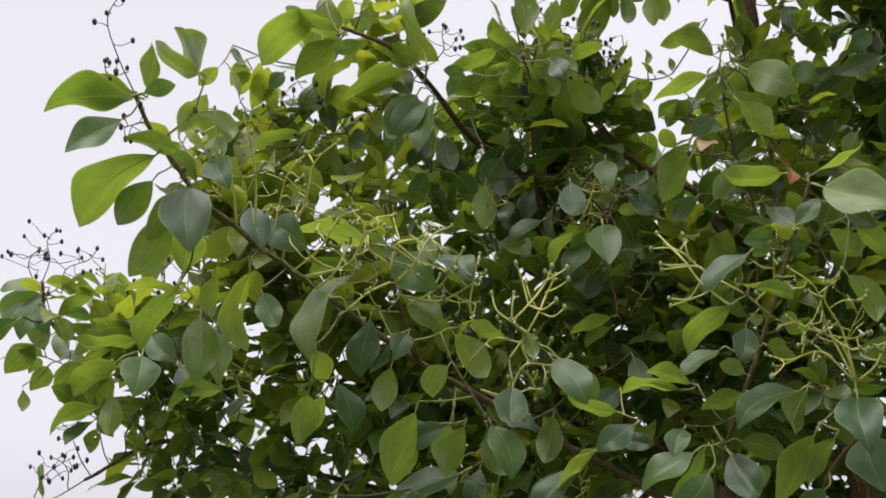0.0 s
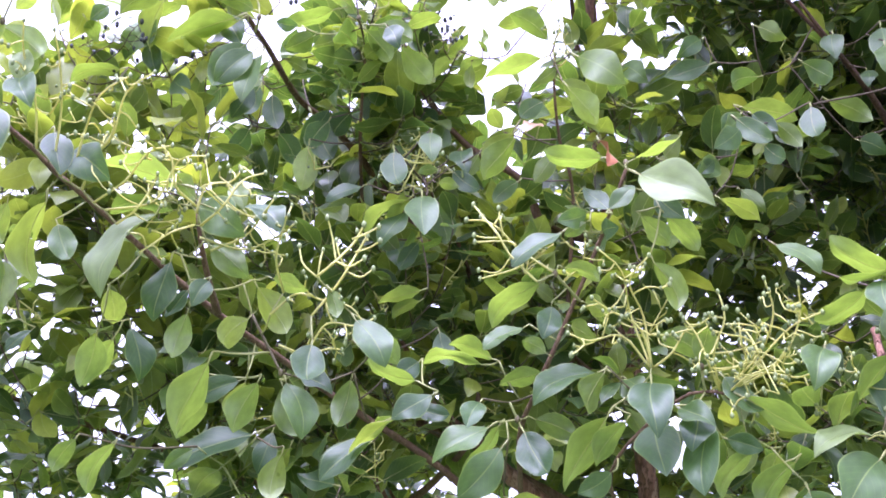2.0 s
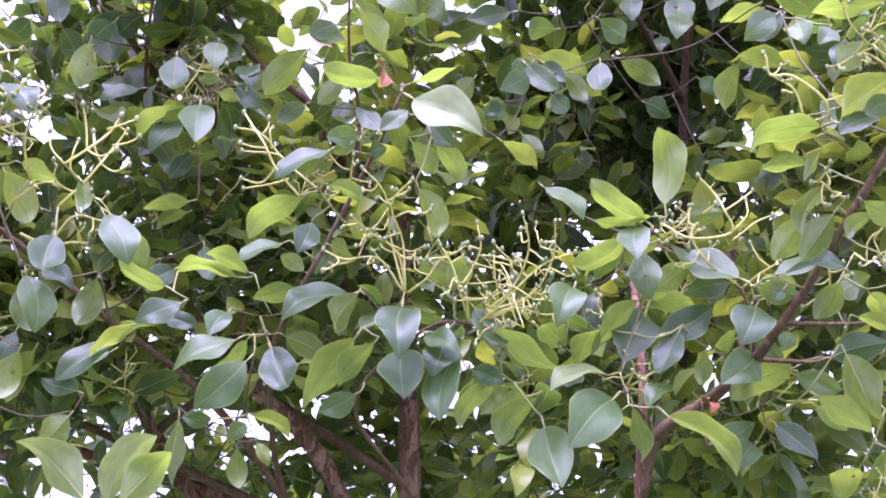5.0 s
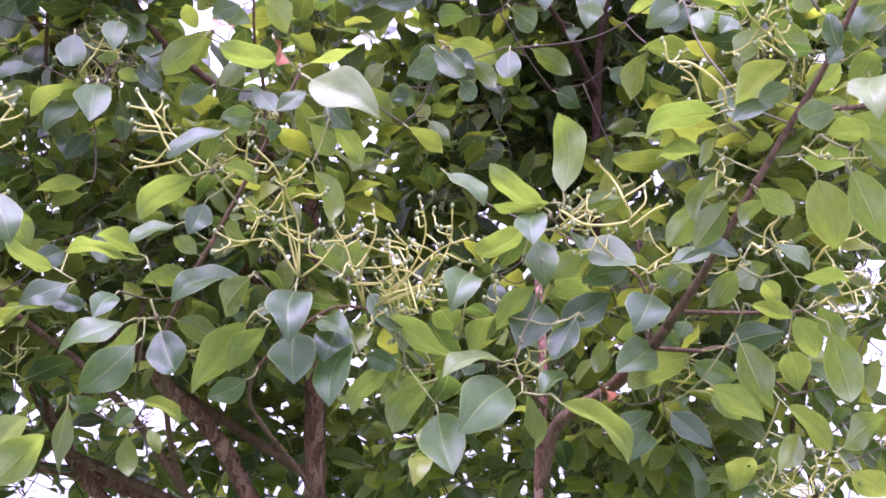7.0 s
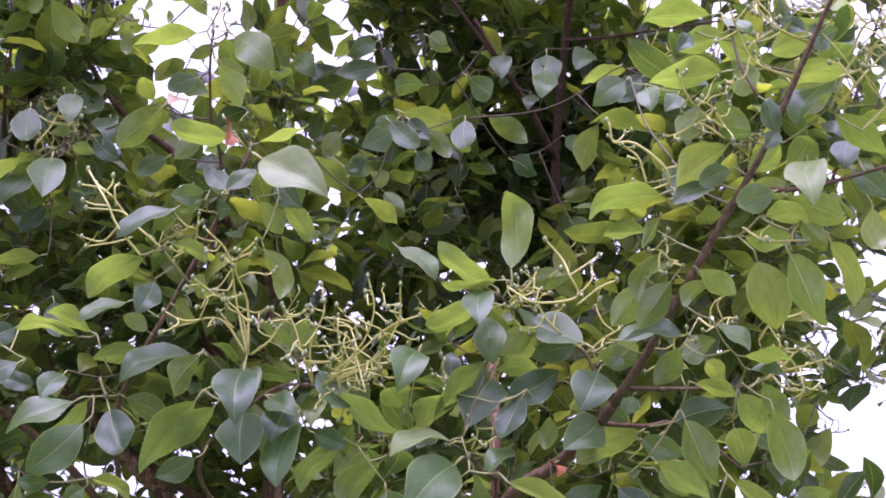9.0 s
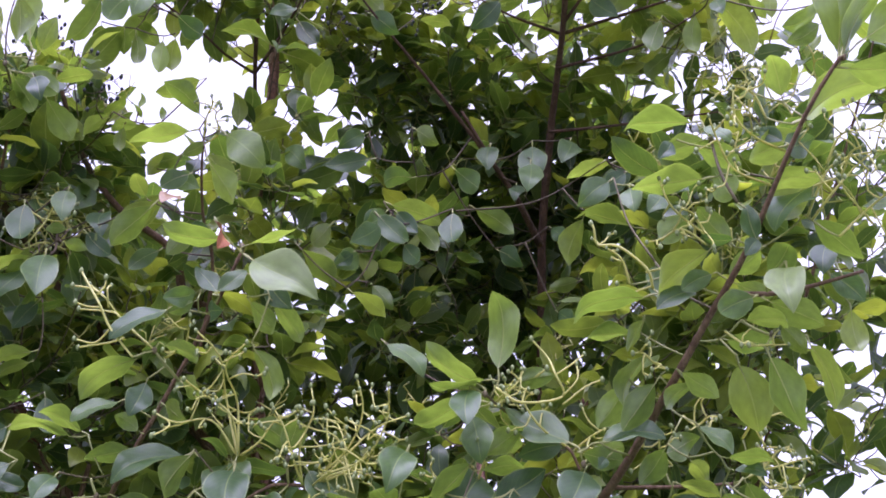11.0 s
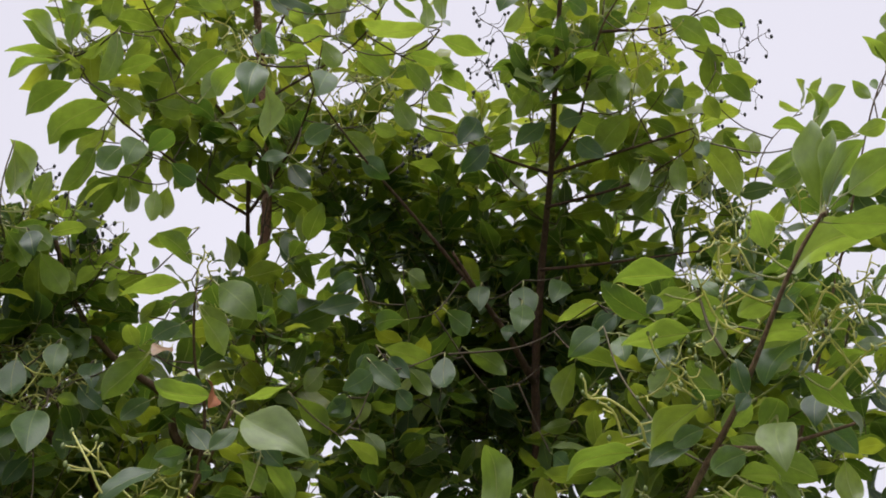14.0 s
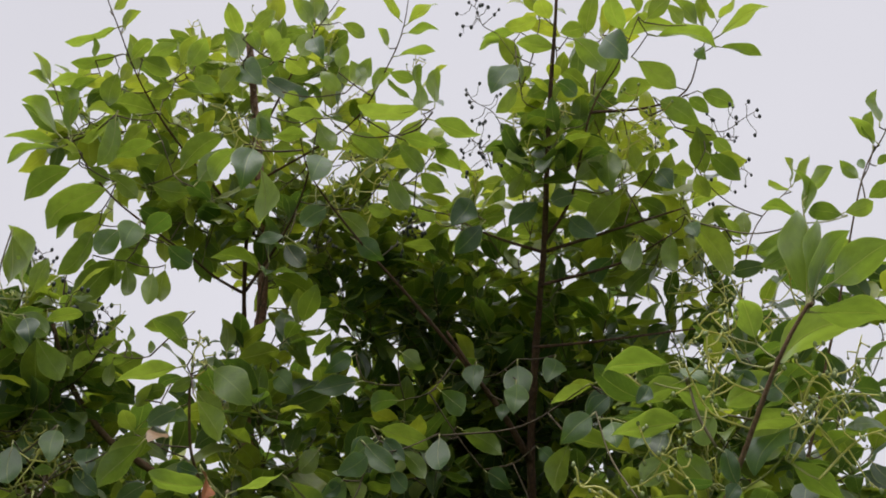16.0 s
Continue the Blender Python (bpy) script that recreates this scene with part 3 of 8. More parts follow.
def foliage(parent, seed, *regions, size=0.085, lit=False):
    """regions: centre x, y, z, radii x, y, z, number of sprigs."""
    rnd = random.Random(seed)
    lv, lf, lm, luv, base = [], [], [], [], 0
    tw, fl = Shape(), Shape()
    stems = np.zeros((60000, 3))
    used = len(GROWTH)
    stems[:used] = [tuple(q) for q in GROWTH]
    spots = []
    for cx, cy, cz, rx, ry, rz, number in regions:
        for _ in range(int(number * 1.18)):
            while True:
                q = Vector((rnd.uniform(-1, 1), rnd.uniform(-1, 1), rnd.uniform(-1, 1)))
                if q.length < 1:
                    break
            p = Vector((cx + rx * q.x, cy + ry * q.y, cz + rz * q.z))
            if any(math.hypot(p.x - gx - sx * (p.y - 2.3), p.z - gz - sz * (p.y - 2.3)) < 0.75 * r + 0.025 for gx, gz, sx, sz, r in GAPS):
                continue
            spots.append((np.linalg.norm(stems[:used] - np.array(p), axis=1).min(), p))
    spots.sort(key=lambda e: e[0])
    for near, p in spots:
        if near < 9:
            now = stems[:used]
            flat = np.hypot(now[:, 0] - p.x, now[:, 1] - p.y)
            d = np.linalg.norm(now - np.array(p), axis=1) + 0.7 * np.maximum(0, now[:, 2] - p.z + 0.5 * flat)
            root = Vector(now[int(d.argmin())])
            way = (p - root)
            way = way.normalized() if way.length > 0.02 else Vector((0, 0, 1))
            grow = (way * 0.7 + Vector((rnd.uniform(-0.6, 0.6), rnd.uniform(-0.6, 0.6), rnd.uniform(0.1, 0.8)))).normalized()
            tipp = p + grow * 0.05
            mid = root.lerp(p, 0.55) + Vector((0, 0, -0.12 * (p - root).length))
            line = curve_through([root, mid, p, tipp], 0.03)
            for q in line[1::2]:
                stems[used] = q
                used += 1
            tw.tube(line, 0.0009 + 0.005 * min(0.5, (p - root).length), 0.0011, 5)
            side = grow.orthogonal().normalized()
            up = grow.cross(side)
            ang = rnd.uniform(0, 6.3)
            if rnd.random() < 0.22:
                mini_stalk(fl, rnd, tipp, grow)
            lush = rnd.uniform(0.8, 1.2) * size
            for i in range(rnd.choice((5, 6, 6, 7))):
                ang += 2.4
                s = rnd.random()
                node = p.lerp(tipp, s) if i else tipp
                lean = rnd.uniform(0.15, 0.9) if i else 1.5
                out = (side * math.cos(ang) + up * math.sin(ang)) + grow * lean + Vector((0, 0, rnd.uniform(-0.95, 0.30)))
                ln = lush * rnd.uniform(0.7, 1.2)
                a, b, c = frame_of(node, node + out, rnd.gauss(0, 30))
                v, f, m, uv = FILL[rnd.randrange(9)]
                mat = np.array([a * ln * rnd.uniform(0.85, 1.12), b * ln, c * ln])
                lv.append(v @ mat + np.array(node))
                lf += [tuple(k + base for k in face) for face in f]
                lm += m
                luv += [uv[k] for face in f for k in face]
                base += len(v)
    GROWTH.extend(Vector(e) for e in stems[len(GROWTH):used])
    me = bpy.data.meshes.new("foliage")
    me.from_pydata(np.concatenate(lv).tolist(), [], lf)
    me.polygons.foreach_set("material_index", lm)
    me.polygons.foreach_set("use_smooth", [True] * len(lf))
    me.uv_layers.new(name="UVMap").data.foreach_set("uv", np.array(luv).ravel())
    me.update()
    part("foliage", me, [M_SPRAY if lit else M_FOLIAGE, M_PETIOLE], parent, "outer leaves in a lighter green, brightened as in open light" if lit else "dense mass of glossy green leaves", kind="stuff")
    part("twiggery", tw.mesh("twiggery"), [M_TWIG], parent, kind="stuff")
    part("flower_spray", fl.mesh("flower_spray"), [M_STALK, M_BUD], parent, "thin yellow-green flower stalks", kind="stuff")


# ---- ground ----
bm = bmesh.new()
bmesh.ops.create_grid(bm, x_segments=60, y_segments=60, size=600)
for v in bm.verts:
    far = max(abs(v.co.x), abs(v.co.y))
    v.co.z = 0.03 * noise.noise(v.co * 0.05) if far < 500 else 0
g_mesh = bpy.data.meshes.new("ground")
bm.to_mesh(g_mesh)
bm.free()
g_mesh.materials.append(M_GRASS)
tagged(new("ground", g_mesh), "short green grass under the tree", "ground", kind="structure")

tree = tagged(new("tree"), "dense evergreen tree with glossy green leaves and yellow-green flower stalks", "tree")


# ---- stems and limbs, with their leaves ----
trunk = limb('trunk', tree, 0.0320, 0.0070, (0.000, 2.452, -0.040), (0.004, 2.404, 0.833), (-0.030, 2.440, 1.333), (-0.055, 2.399, 1.735), (-0.065, 2.346, 1.934), (-0.084, 2.288, 2.219), (-0.106, 2.197, 2.615), (-0.105, 2.302, 2.832), (-0.110, 2.271, 2.994), (-0.128, 2.193, 3.205), (-0.144, 2.051, 3.387), label='reddish-brown trunk with flaking bark')
limb('stem', tree, 0.0070, 0.0030, (-0.082, 2.390, 2.503), (-0.129, 2.405, 2.645), (-0.143, 2.293, 2.881), (-0.132, 2.188, 3.028), (-0.127, 2.110, 3.147))
limb('stem', tree, 0.0036, 0.0010, (-0.143, 2.293, 2.881), (-0.193, 2.208, 2.875), (-0.240, 2.134, 2.886), (-0.316, 2.054, 2.891))
limb('stem', tree, 0.0038, 0.0010, (-0.140, 2.291, 2.887), (-0.073, 2.156, 2.900), (-0.018, 2.034, 2.920), (0.018, 1.911, 2.932), (0.038, 1.824, 2.974))
stem_dark = limb('stem', tree, 0.0240, 0.0022, (0.408, 2.641, -0.040), (0.398, 2.546, 0.803), (0.451, 2.581, 1.643), (0.466, 2.472, 2.182), (0.457, 2.334, 2.534), (0.465, 2.203, 2.736), (0.473, 2.060, 2.876), (0.479, 1.920, 3.088), (0.492, 1.812, 3.282), (0.495, 1.767, 3.418), label='dark brown upright stem')
limb('stem', tree, 0.0036, 0.0009, (0.473, 2.060, 2.876), (0.524, 2.009, 2.949), (0.559, 1.911, 3.083), (0.610, 1.845, 3.156), (0.647, 1.801, 3.231))
limb('stem', tree, 0.0080, 0.0030, (0.452, 2.320, 2.523), (0.397, 2.235, 2.584), (0.343, 2.164, 2.630), (0.282, 2.099, 2.700))
limb('stem', tree, 0.0035, 0.0015, (0.458, 2.192, 2.712), (0.568, 2.138, 2.699), (0.749, 2.021, 2.672))
limb('stem', tree, 0.0035, 0.0015, (0.466, 2.117, 2.811), (0.616, 2.041, 2.821), (0.696, 1.947, 2.828))
limb('stem', tree, 0.0040, 0.0015, (0.476, 2.082, 2.868), (0.588, 2.014, 2.873), (0.720, 1.915, 2.869))
limb('stem', tree, 0.0036, 0.0010, (0.468, 2.083, 2.869), (0.368, 2.040, 2.879), (0.278, 1.970, 2.885))
limb('stem', tree, 0.0044, 0.0010, (0.343, 2.164, 2.630), (0.216, 2.055, 2.742), (0.110, 1.958, 2.825), (0.030, 1.859, 2.894), (0.012, 1.801, 2.939))
stem_left = limb('stem', tree, 0.0034, 0.0009, (-0.121, 2.264, 3.003), (-0.270, 2.098, 3.123), (-0.335, 1.972, 3.187), (-0.363, 1.858, 3.236), (-0.391, 1.796, 3.296))
stem_far_left = limb('stem', tree, 0.0028, 0.0008, (-0.240, 2.134, 2.886), (-0.375, 2.034, 2.956), (-0.438, 1.934, 3.020), (-0.470, 1.863, 3.101))
stem_mid = limb('stem', tree, 0.0030, 0.0008, (-0.117, 2.208, 3.112), (0.085, 2.024, 3.131), (0.166, 1.911, 3.202), (0.194, 1.865, 3.258), (0.205, 1.819, 3.312))
limb('stem', tree, 0.0028, 0.0008, (-0.125, 2.177, 3.194), (-0.009, 1.999, 3.316), (0.057, 1.942, 3.390))
stem_right = limb('stem', tree, 0.0032, 0.0008, (0.559, 1.911, 3.083), (0.680, 1.929, 3.111), (0.759, 1.936, 3.159), (0.787, 1.898, 3.229), (0.817, 1.857, 3.267))
limb('limb', tree, 0.0190, 0.0110, (-0.041, 2.444, 1.473), (-0.182, 2.361, 1.749), (-0.242, 2.307, 1.839), (-0.309, 2.262, 1.899), (-0.359, 2.239, 1.953), (-0.427, 2.206, 2.014), (-0.486, 2.155, 2.129))
limb('limb', tree, 0.0180, 0.0090, (-0.030, 2.440, 1.333), (-0.196, 2.522, 1.620), (-0.425, 2.418, 1.707), (-0.533, 2.335, 1.855), (-0.558, 2.296, 1.908), (-0.589, 2.274, 1.964), (-0.622, 2.233, 2.077), (-0.678, 2.178, 2.183))
limb('limb', tree, 0.0140, 0.0060, (-0.044, 2.443, 1.522), (-0.402, 2.451, 1.741), (-0.594, 2.346, 1.778), (-0.664, 2.319, 1.809), (-0.793, 2.273, 1.795), (-0.976, 2.186, 1.819), (-1.169, 2.069, 1.854))
limb('limb', tree, 0.0080, 0.0040, (-0.511, 2.310, 1.854), (-0.420, 2.221, 1.900), (-0.352, 2.123, 1.940), (-0.332, 2.110, 2.016))
limb('limb', tree, 0.0128, 0.0060, (0.398, 2.546, -0.040), (0.362, 2.310, 1.102), (0.332, 2.092, 1.366), (0.316, 1.984, 1.699), (0.318, 1.931, 1.843), (0.314, 1.934, 1.965), (0.310, 1.963, 2.045))
limb_near = limb('limb', tree, 0.0110, 0.0070, (0.318, 1.982, 1.717), (0.338, 1.938, 1.799), (0.394, 1.883, 1.836), (0.418, 1.825, 1.851), (0.444, 1.743, 1.872), (0.458, 1.694, 1.891), label='brown limb with a reddish scar')
limb('limb', tree, 0.0140, 0.0060, (0.435, 2.603, 1.336), (0.661, 2.393, 1.638), (0.633, 2.332, 1.790), (0.585, 2.281, 1.851), (0.543, 2.304, 2.028), (0.526, 2.295, 2.242))
limb('limb', tree, 0.0100, 0.0040, (-0.092, 2.279, 2.328), (-0.206, 2.171, 2.335), (-0.244, 2.157, 2.422), (-0.341, 2.097, 2.484), (-0.406, 2.047, 2.570), (-0.437, 1.996, 2.660))
limb_upper = limb('limb', tree, 0.0120, 0.0030, (-0.074, 2.337, 2.017), (-0.426, 2.247, 2.331), (-0.552, 2.105, 2.491), (-0.589, 2.054, 2.532), (-0.633, 1.991, 2.564), (-0.652, 1.844, 2.609), (-0.663, 1.715, 2.617), (-0.719, 1.622, 2.629))
limb_left = limb('limb', tree, 0.0100, 0.0030, (-0.057, 2.395, 1.767), (-0.676, 2.244, 2.119), (-0.927, 2.012, 2.219), (-1.105, 1.904, 2.266), (-1.321, 1.774, 2.227), (-1.366, 1.726, 2.265), (-1.364, 1.704, 2.323))
limb('limb', tree, 0.0100, 0.0030, (-0.048, 2.419, 1.619), (-0.807, 2.238, 1.914), (-1.032, 2.018, 1.989), (-1.220, 1.897, 2.048), (-1.348, 1.823, 1.982))
limb('limb', tree, 0.0040, 0.0020, (-0.538, 2.098, 2.376), (-0.505, 1.960, 2.466), (-0.475, 1.892, 2.621))
twig_e = limb('limb', tree, 0.0050, 0.0020, (-0.074, 2.327, 2.057), (-0.169, 2.140, 2.087), (-0.142, 2.020, 2.327), (-0.153, 1.937, 2.402), (-0.151, 1.871, 2.477), (-0.144, 1.843, 2.514))
limb_right = limb('limb', tree, 0.0090, 0.0008, (0.418, 2.596, 1.144), (0.935, 2.531, 1.452), (0.846, 2.410, 1.933), (0.967, 2.121, 2.513), (1.010, 2.021, 2.699), (1.050, 1.881, 2.911), (1.087, 1.816, 2.981), (1.110, 1.740, 3.066))
limb('limb', tree, 0.0050, 0.0008, (0.831, 2.446, 1.875), (0.855, 2.185, 2.436), (0.842, 2.086, 2.682), (0.862, 1.989, 2.851), (0.930, 1.921, 2.923))
twig_h = limb('limb', tree, 0.0060, 0.0020, (-0.342, 2.285, 2.188), (-0.358, 2.078, 2.291), (-0.381, 1.971, 2.340), (-0.388, 1.937, 2.358))
branch_a = limb('branch', tree, 0.0090, 0.0030, (-0.032, 2.439, 1.333), (-0.320, 2.167, 1.806), (-0.527, 1.893, 1.976), (-0.630, 1.647, 2.052), (-0.714, 1.518, 2.134), (-0.759, 1.467, 2.179), (-0.789, 1.440, 2.206), (-0.811, 1.416, 2.233), (-0.831, 1.396, 2.251), (-0.846, 1.362, 2.277), (-0.856, 1.341, 2.305), (-0.873, 1.309, 2.343), (-0.880, 1.279, 2.387), label='drooping leafy branch', grows=False)
branch_d = limb('branch', tree, 0.0060, 0.0025, (-0.623, 1.628, 2.047), (-0.618, 1.576, 2.082), (-0.617, 1.539, 2.127), (-0.618, 1.525, 2.167), grows=False)
branch_b = limb('branch', tree, 0.0070, 0.0025, (-0.035, 2.442, 1.379), (-0.239, 2.204, 1.691), (-0.233, 1.868, 1.863), (-0.186, 1.754, 1.941), (-0.153, 1.732, 2.000), (-0.112, 1.704, 2.073), (-0.067, 1.667, 2.154), (-0.037, 1.634, 2.211), label='slender upright branch', grows=False)
branch_f = limb('branch', tree, 0.0045, 0.0022, (-0.039, 2.424, 1.474), (-0.017, 2.035, 1.680), (-0.097, 1.803, 1.805), (-0.002, 1.712, 1.896), (0.059, 1.694, 1.905), (0.074, 1.698, 1.895), grows=False)
branch_g = limb('branch', tree, 0.0045, 0.0022, (0.318, 1.934, 1.827), (0.283, 1.765, 1.817), (0.268, 1.714, 1.825), grows=False)
branch_u = limb('branch', tree, 0.0026, 0.0014, (0.444, 1.743, 1.872), (0.440, 1.713, 1.911), (0.422, 1.692, 1.958), (0.376, 1.738, 2.003), (0.321, 1.763, 2.042), grows=False)
branch_c = limb('branch', tree, 0.0062, 0.0022, (0.458, 1.694, 1.891), (0.489, 1.621, 1.939), (0.538, 1.546, 2.027), (0.579, 1.504, 2.100), (0.617, 1.457, 2.169), (0.670, 1.360, 2.300), (0.707, 1.324, 2.360), (0.710, 1.325, 2.357), label='slender brown branch with fresh green leaves', grows=False)
branch_r = limb('branch', tree, 0.0032, 0.0020, (0.472, 1.686, 1.910), (0.558, 1.707, 1.917), (0.646, 1.723, 1.927), grows=False)
branch_s = limb('branch', tree, 0.0034, 0.0020, (0.444, 1.743, 1.875), (0.514, 1.750, 1.874), (0.566, 1.777, 1.885), (0.660, 1.847, 1.838), grows=False)
limb('branch', tree, 0.0040, 0.0020, (0.594, 1.491, 2.118), (0.646, 1.495, 2.119), (0.694, 1.496, 2.129), (0.766, 1.480, 2.148), grows=False)
# leaves of the drooping branch
sprig(branch_d, (-0.554, 1.580, 2.076), (-0.503, 1.579, 1.996, 74, 1.00))
sprig(branch_d, (-0.558, 1.592, 2.030), (-0.575, 1.538, 1.973, -96, 1.00))
sprig(limb_upper, (-0.683, 1.624, 2.651), (-0.638, 1.669, 2.717, 35, 1.00), look_of="bright_leaf_blade", far_off=True)
sprig(limb_upper, (-0.603, 1.730, 2.523), (-0.631, 1.707, 2.417, 39, 1.00), look_of="dark_leaf_blade", far_off=True)
# leaves of the upright branch
sprig(branch_b, (-0.073, 1.607, 2.253), (-0.060, 1.576, 2.193, 50, 0.83), look_of="rust_patch")
sprig(branch_b, (-0.080, 1.664, 2.132), (-0.051, 1.612, 2.119, -104, 1.06), look_of="dark_leaf_blade")
sprig(branch_b, (-0.115, 1.692, 2.044), (-0.070, 1.650, 2.014, 66, 1.00))
sprig(branch_b, (-0.137, 1.699, 2.014), (-0.090, 1.659, 1.978, 65, 1.00))
sprig(branch_b, (-0.252, 1.661, 1.908), (-0.266, 1.610, 1.859, 30, 1.00), look_of="dark_leaf_blade")
sprig(branch_b, (-0.084, 1.686, 1.948), (-0.109, 1.644, 1.875, -87, 1.00))
sprig(branch_f, (0.031, 1.676, 1.888), (0.019, 1.634, 1.817, 13, 1.14), look_of="dark_leaf_blade")
sprig(branch_f, (0.002, 1.674, 1.886), (0.051, 1.630, 1.847, -46, 1.00), look_of="dark_leaf_blade")
sprig(branch_g, (0.189, 1.705, 1.877), (0.162, 1.643, 1.892, -25, 1.25), look_of="bright_leaf_blade")
sprig(branch_g, (0.326, 1.706, 1.837), (0.293, 1.662, 1.790, 14, 1.00), look_of="dark_leaf_blade")
sprig(branch_g, (0.201, 1.713, 1.842), (0.227, 1.644, 1.885, -11, 1.00))
sprig(branch_u, (0.284, 1.753, 2.050), (0.207, 1.817, 2.026, -21, 1.00), look_of="bright_leaf_blade")
# leaves of the slender right branch
sprig(branch_c, (0.588, 1.516, 2.065), (0.666, 1.550, 2.073, 30, 1.00), look_of="bright_leaf_blade")
sprig(branch_c, (0.601, 1.437, 2.217), (0.581, 1.472, 2.283, -95, 1.07), look_of="bright_leaf_blade")
sprig(branch_c, (0.611, 1.500, 2.085), (0.648, 1.433, 2.060, 38, 1.00), look_of="bright_leaf_blade")
sprig(branch_r, (0.548, 1.718, 1.962), (0.612, 1.750, 1.998, 75, 1.00), look_of="bright_leaf_blade")
sprig(branch_s, (0.390, 1.843, 1.836), (0.393, 1.790, 1.809, 35, 1.00), look_of="rust_patch")
sprig(branch_s, (0.619, 1.758, 1.813), (0.666, 1.705, 1.738, 59, 1.00))
sprig(branch_s, (0.590, 1.778, 1.745), (0.574, 1.847, 1.701, -21, 1.01))
sprig(branch_s, (0.687, 1.750, 1.744), (0.765, 1.774, 1.796, 65, 1.00), look_of="bright_leaf_blade")
sprig(branch_s, (0.646, 1.757, 1.774), (0.603, 1.721, 1.715, -113, 1.00))
sprig(branch_s, (0.700, 1.749, 1.722), (0.762, 1.791, 1.693, 39, 1.13))
# pale young leaves low down in front
branch_p = limb('branch', tree, 0.0050, 0.0030, (-0.008, 2.422, 0.988), (-0.293, 1.547, 1.288), (-0.319, 1.473, 1.520), (-0.339, 1.440, 1.634), grows=False)
# leaves against the sky
sprig(stem_far_left, (-0.470, 1.865, 3.099), (-0.516, 1.847, 3.166, -4, 1.00), far_off=True)
sprig(stem_far_left, (-0.469, 1.867, 3.096), (-0.525, 1.870, 3.132, -8, 1.00), far_off=True)
sprig(stem_left, (-0.382, 1.849, 3.271), (-0.343, 1.864, 3.329, 22, 1.00), far_off=True)
sprig(stem_left, (-0.363, 1.881, 3.241), (-0.333, 1.888, 3.306, 24, 1.00), far_off=True)
sprig(stem_left, (-0.349, 1.918, 3.201), (-0.297, 1.868, 3.217, 11, 1.00), far_off=True)
sprig(stem_mid, (0.193, 1.867, 3.256), (0.260, 1.809, 3.263, -25, 1.00), far_off=True)
sprig(stem_mid, (0.191, 1.862, 3.262), (0.143, 1.800, 3.272, 24, 1.00), far_off=True)
sprig(stem_right, (0.812, 1.842, 3.255), (0.831, 1.775, 3.263, -25, 1.00), (0.790, 1.839, 3.327, 9, 1.00), far_off=True)
sprig(stem_right, (0.661, 1.860, 3.282), (0.639, 1.794, 3.303, 44, 1.00), (0.708, 1.863, 3.327, 13, 1.00), far_off=True)
sprig(stem_right, (0.805, 1.865, 3.231), (0.906, 1.803, 3.262, -14, 1.00), far_off=True)
sprig(stem_right, (0.781, 1.855, 3.251), (0.732, 1.857, 3.325, -15, 1.00), far_off=True)
sprig(stem_right, (0.787, 1.861, 3.242), (0.792, 1.840, 3.326, -28, 1.00), far_off=True)
sprig(stem_right, (0.771, 1.864, 3.244), (0.629, 1.886, 3.260, 3, 1.00), far_off=True)
sprig(limb_right, (0.931, 1.922, 2.921), (0.929, 1.925, 2.992, -57, 1.00), (0.972, 1.911, 2.989, 13, 1.00), far_off=True)
sprig(limb_right, (0.931, 1.927, 2.914), (0.880, 1.893, 2.919, 15, 1.00), far_off=True)
sprig(stem_left, (-0.340, 1.961, 3.199), (-0.363, 1.935, 3.287, -16, 1.00), far_off=True)
sprig(stem_left, (-0.298, 2.012, 3.146), (-0.393, 1.961, 3.126, -16, 1.00), far_off=True)
sprig(stem_left, (-0.342, 2.008, 3.136), (-0.432, 1.955, 3.102, 1, 1.00), far_off=True)
sprig(stem_left, (-0.250, 2.135, 2.980), (-0.297, 2.081, 2.973, -40, 1.27), far_off=True)
sprig(stem_left, (-0.283, 2.142, 2.957), (-0.329, 2.082, 2.960, -36, 1.37), look_of="dark_leaf_blade", far_off=True)
sprig(stem_left, (-0.194, 2.131, 3.006), (-0.242, 2.072, 3.008, -34, 1.25), look_of="dark_leaf_blade", far_off=True)
sprig(stem_left, (-0.171, 2.159, 2.968), (-0.220, 2.100, 2.972, -35, 1.35), look_of="dark_leaf_blade", far_off=True)
sprig(stem_mid, (-0.135, 1.943, 3.282), (-0.156, 1.863, 3.310, -5, 1.00), far_off=True)
sprig(stem_mid, (-0.123, 1.937, 3.292), (-0.073, 1.942, 3.357, 37, 1.00), far_off=True)
sprig(stem_mid, (-0.135, 1.972, 3.247), (-0.177, 1.972, 3.171, -45, 1.16), far_off=True)
sprig(stem_mid, (-0.056, 1.972, 3.263), (-0.008, 2.028, 3.263, 27, 1.30), far_off=True)
sprig(stem_mid, (0.008, 1.940, 3.311), (-0.038, 1.928, 3.379, -43, 1.06), look_of="bright_leaf_blade", far_off=True)
sprig(stem_mid, (0.013, 1.936, 3.316), (-0.006, 1.912, 3.401, 4, 1.00), far_off=True)
sprig(stem_mid, (0.060, 1.935, 3.323), (0.114, 1.926, 3.277, 44, 1.00), far_off=True)
sprig(stem_mid, (0.253, 2.090, 3.130), (0.313, 2.152, 3.106, 18, 1.00), look_of="bright_leaf_blade", far_off=True)
sprig(stem_mid, (0.118, 2.059, 3.171), (0.160, 2.117, 3.159, 21, 1.20), far_off=True)
sprig(stem_mid, (0.098, 1.978, 2.837), (0.163, 1.967, 2.782, 56, 1.10), look_of="dark_leaf_blade", far_off=True)
sprig(stem_dark, (0.462, 1.806, 3.233), (0.392, 1.852, 3.248, -22, 1.00), far_off=True)
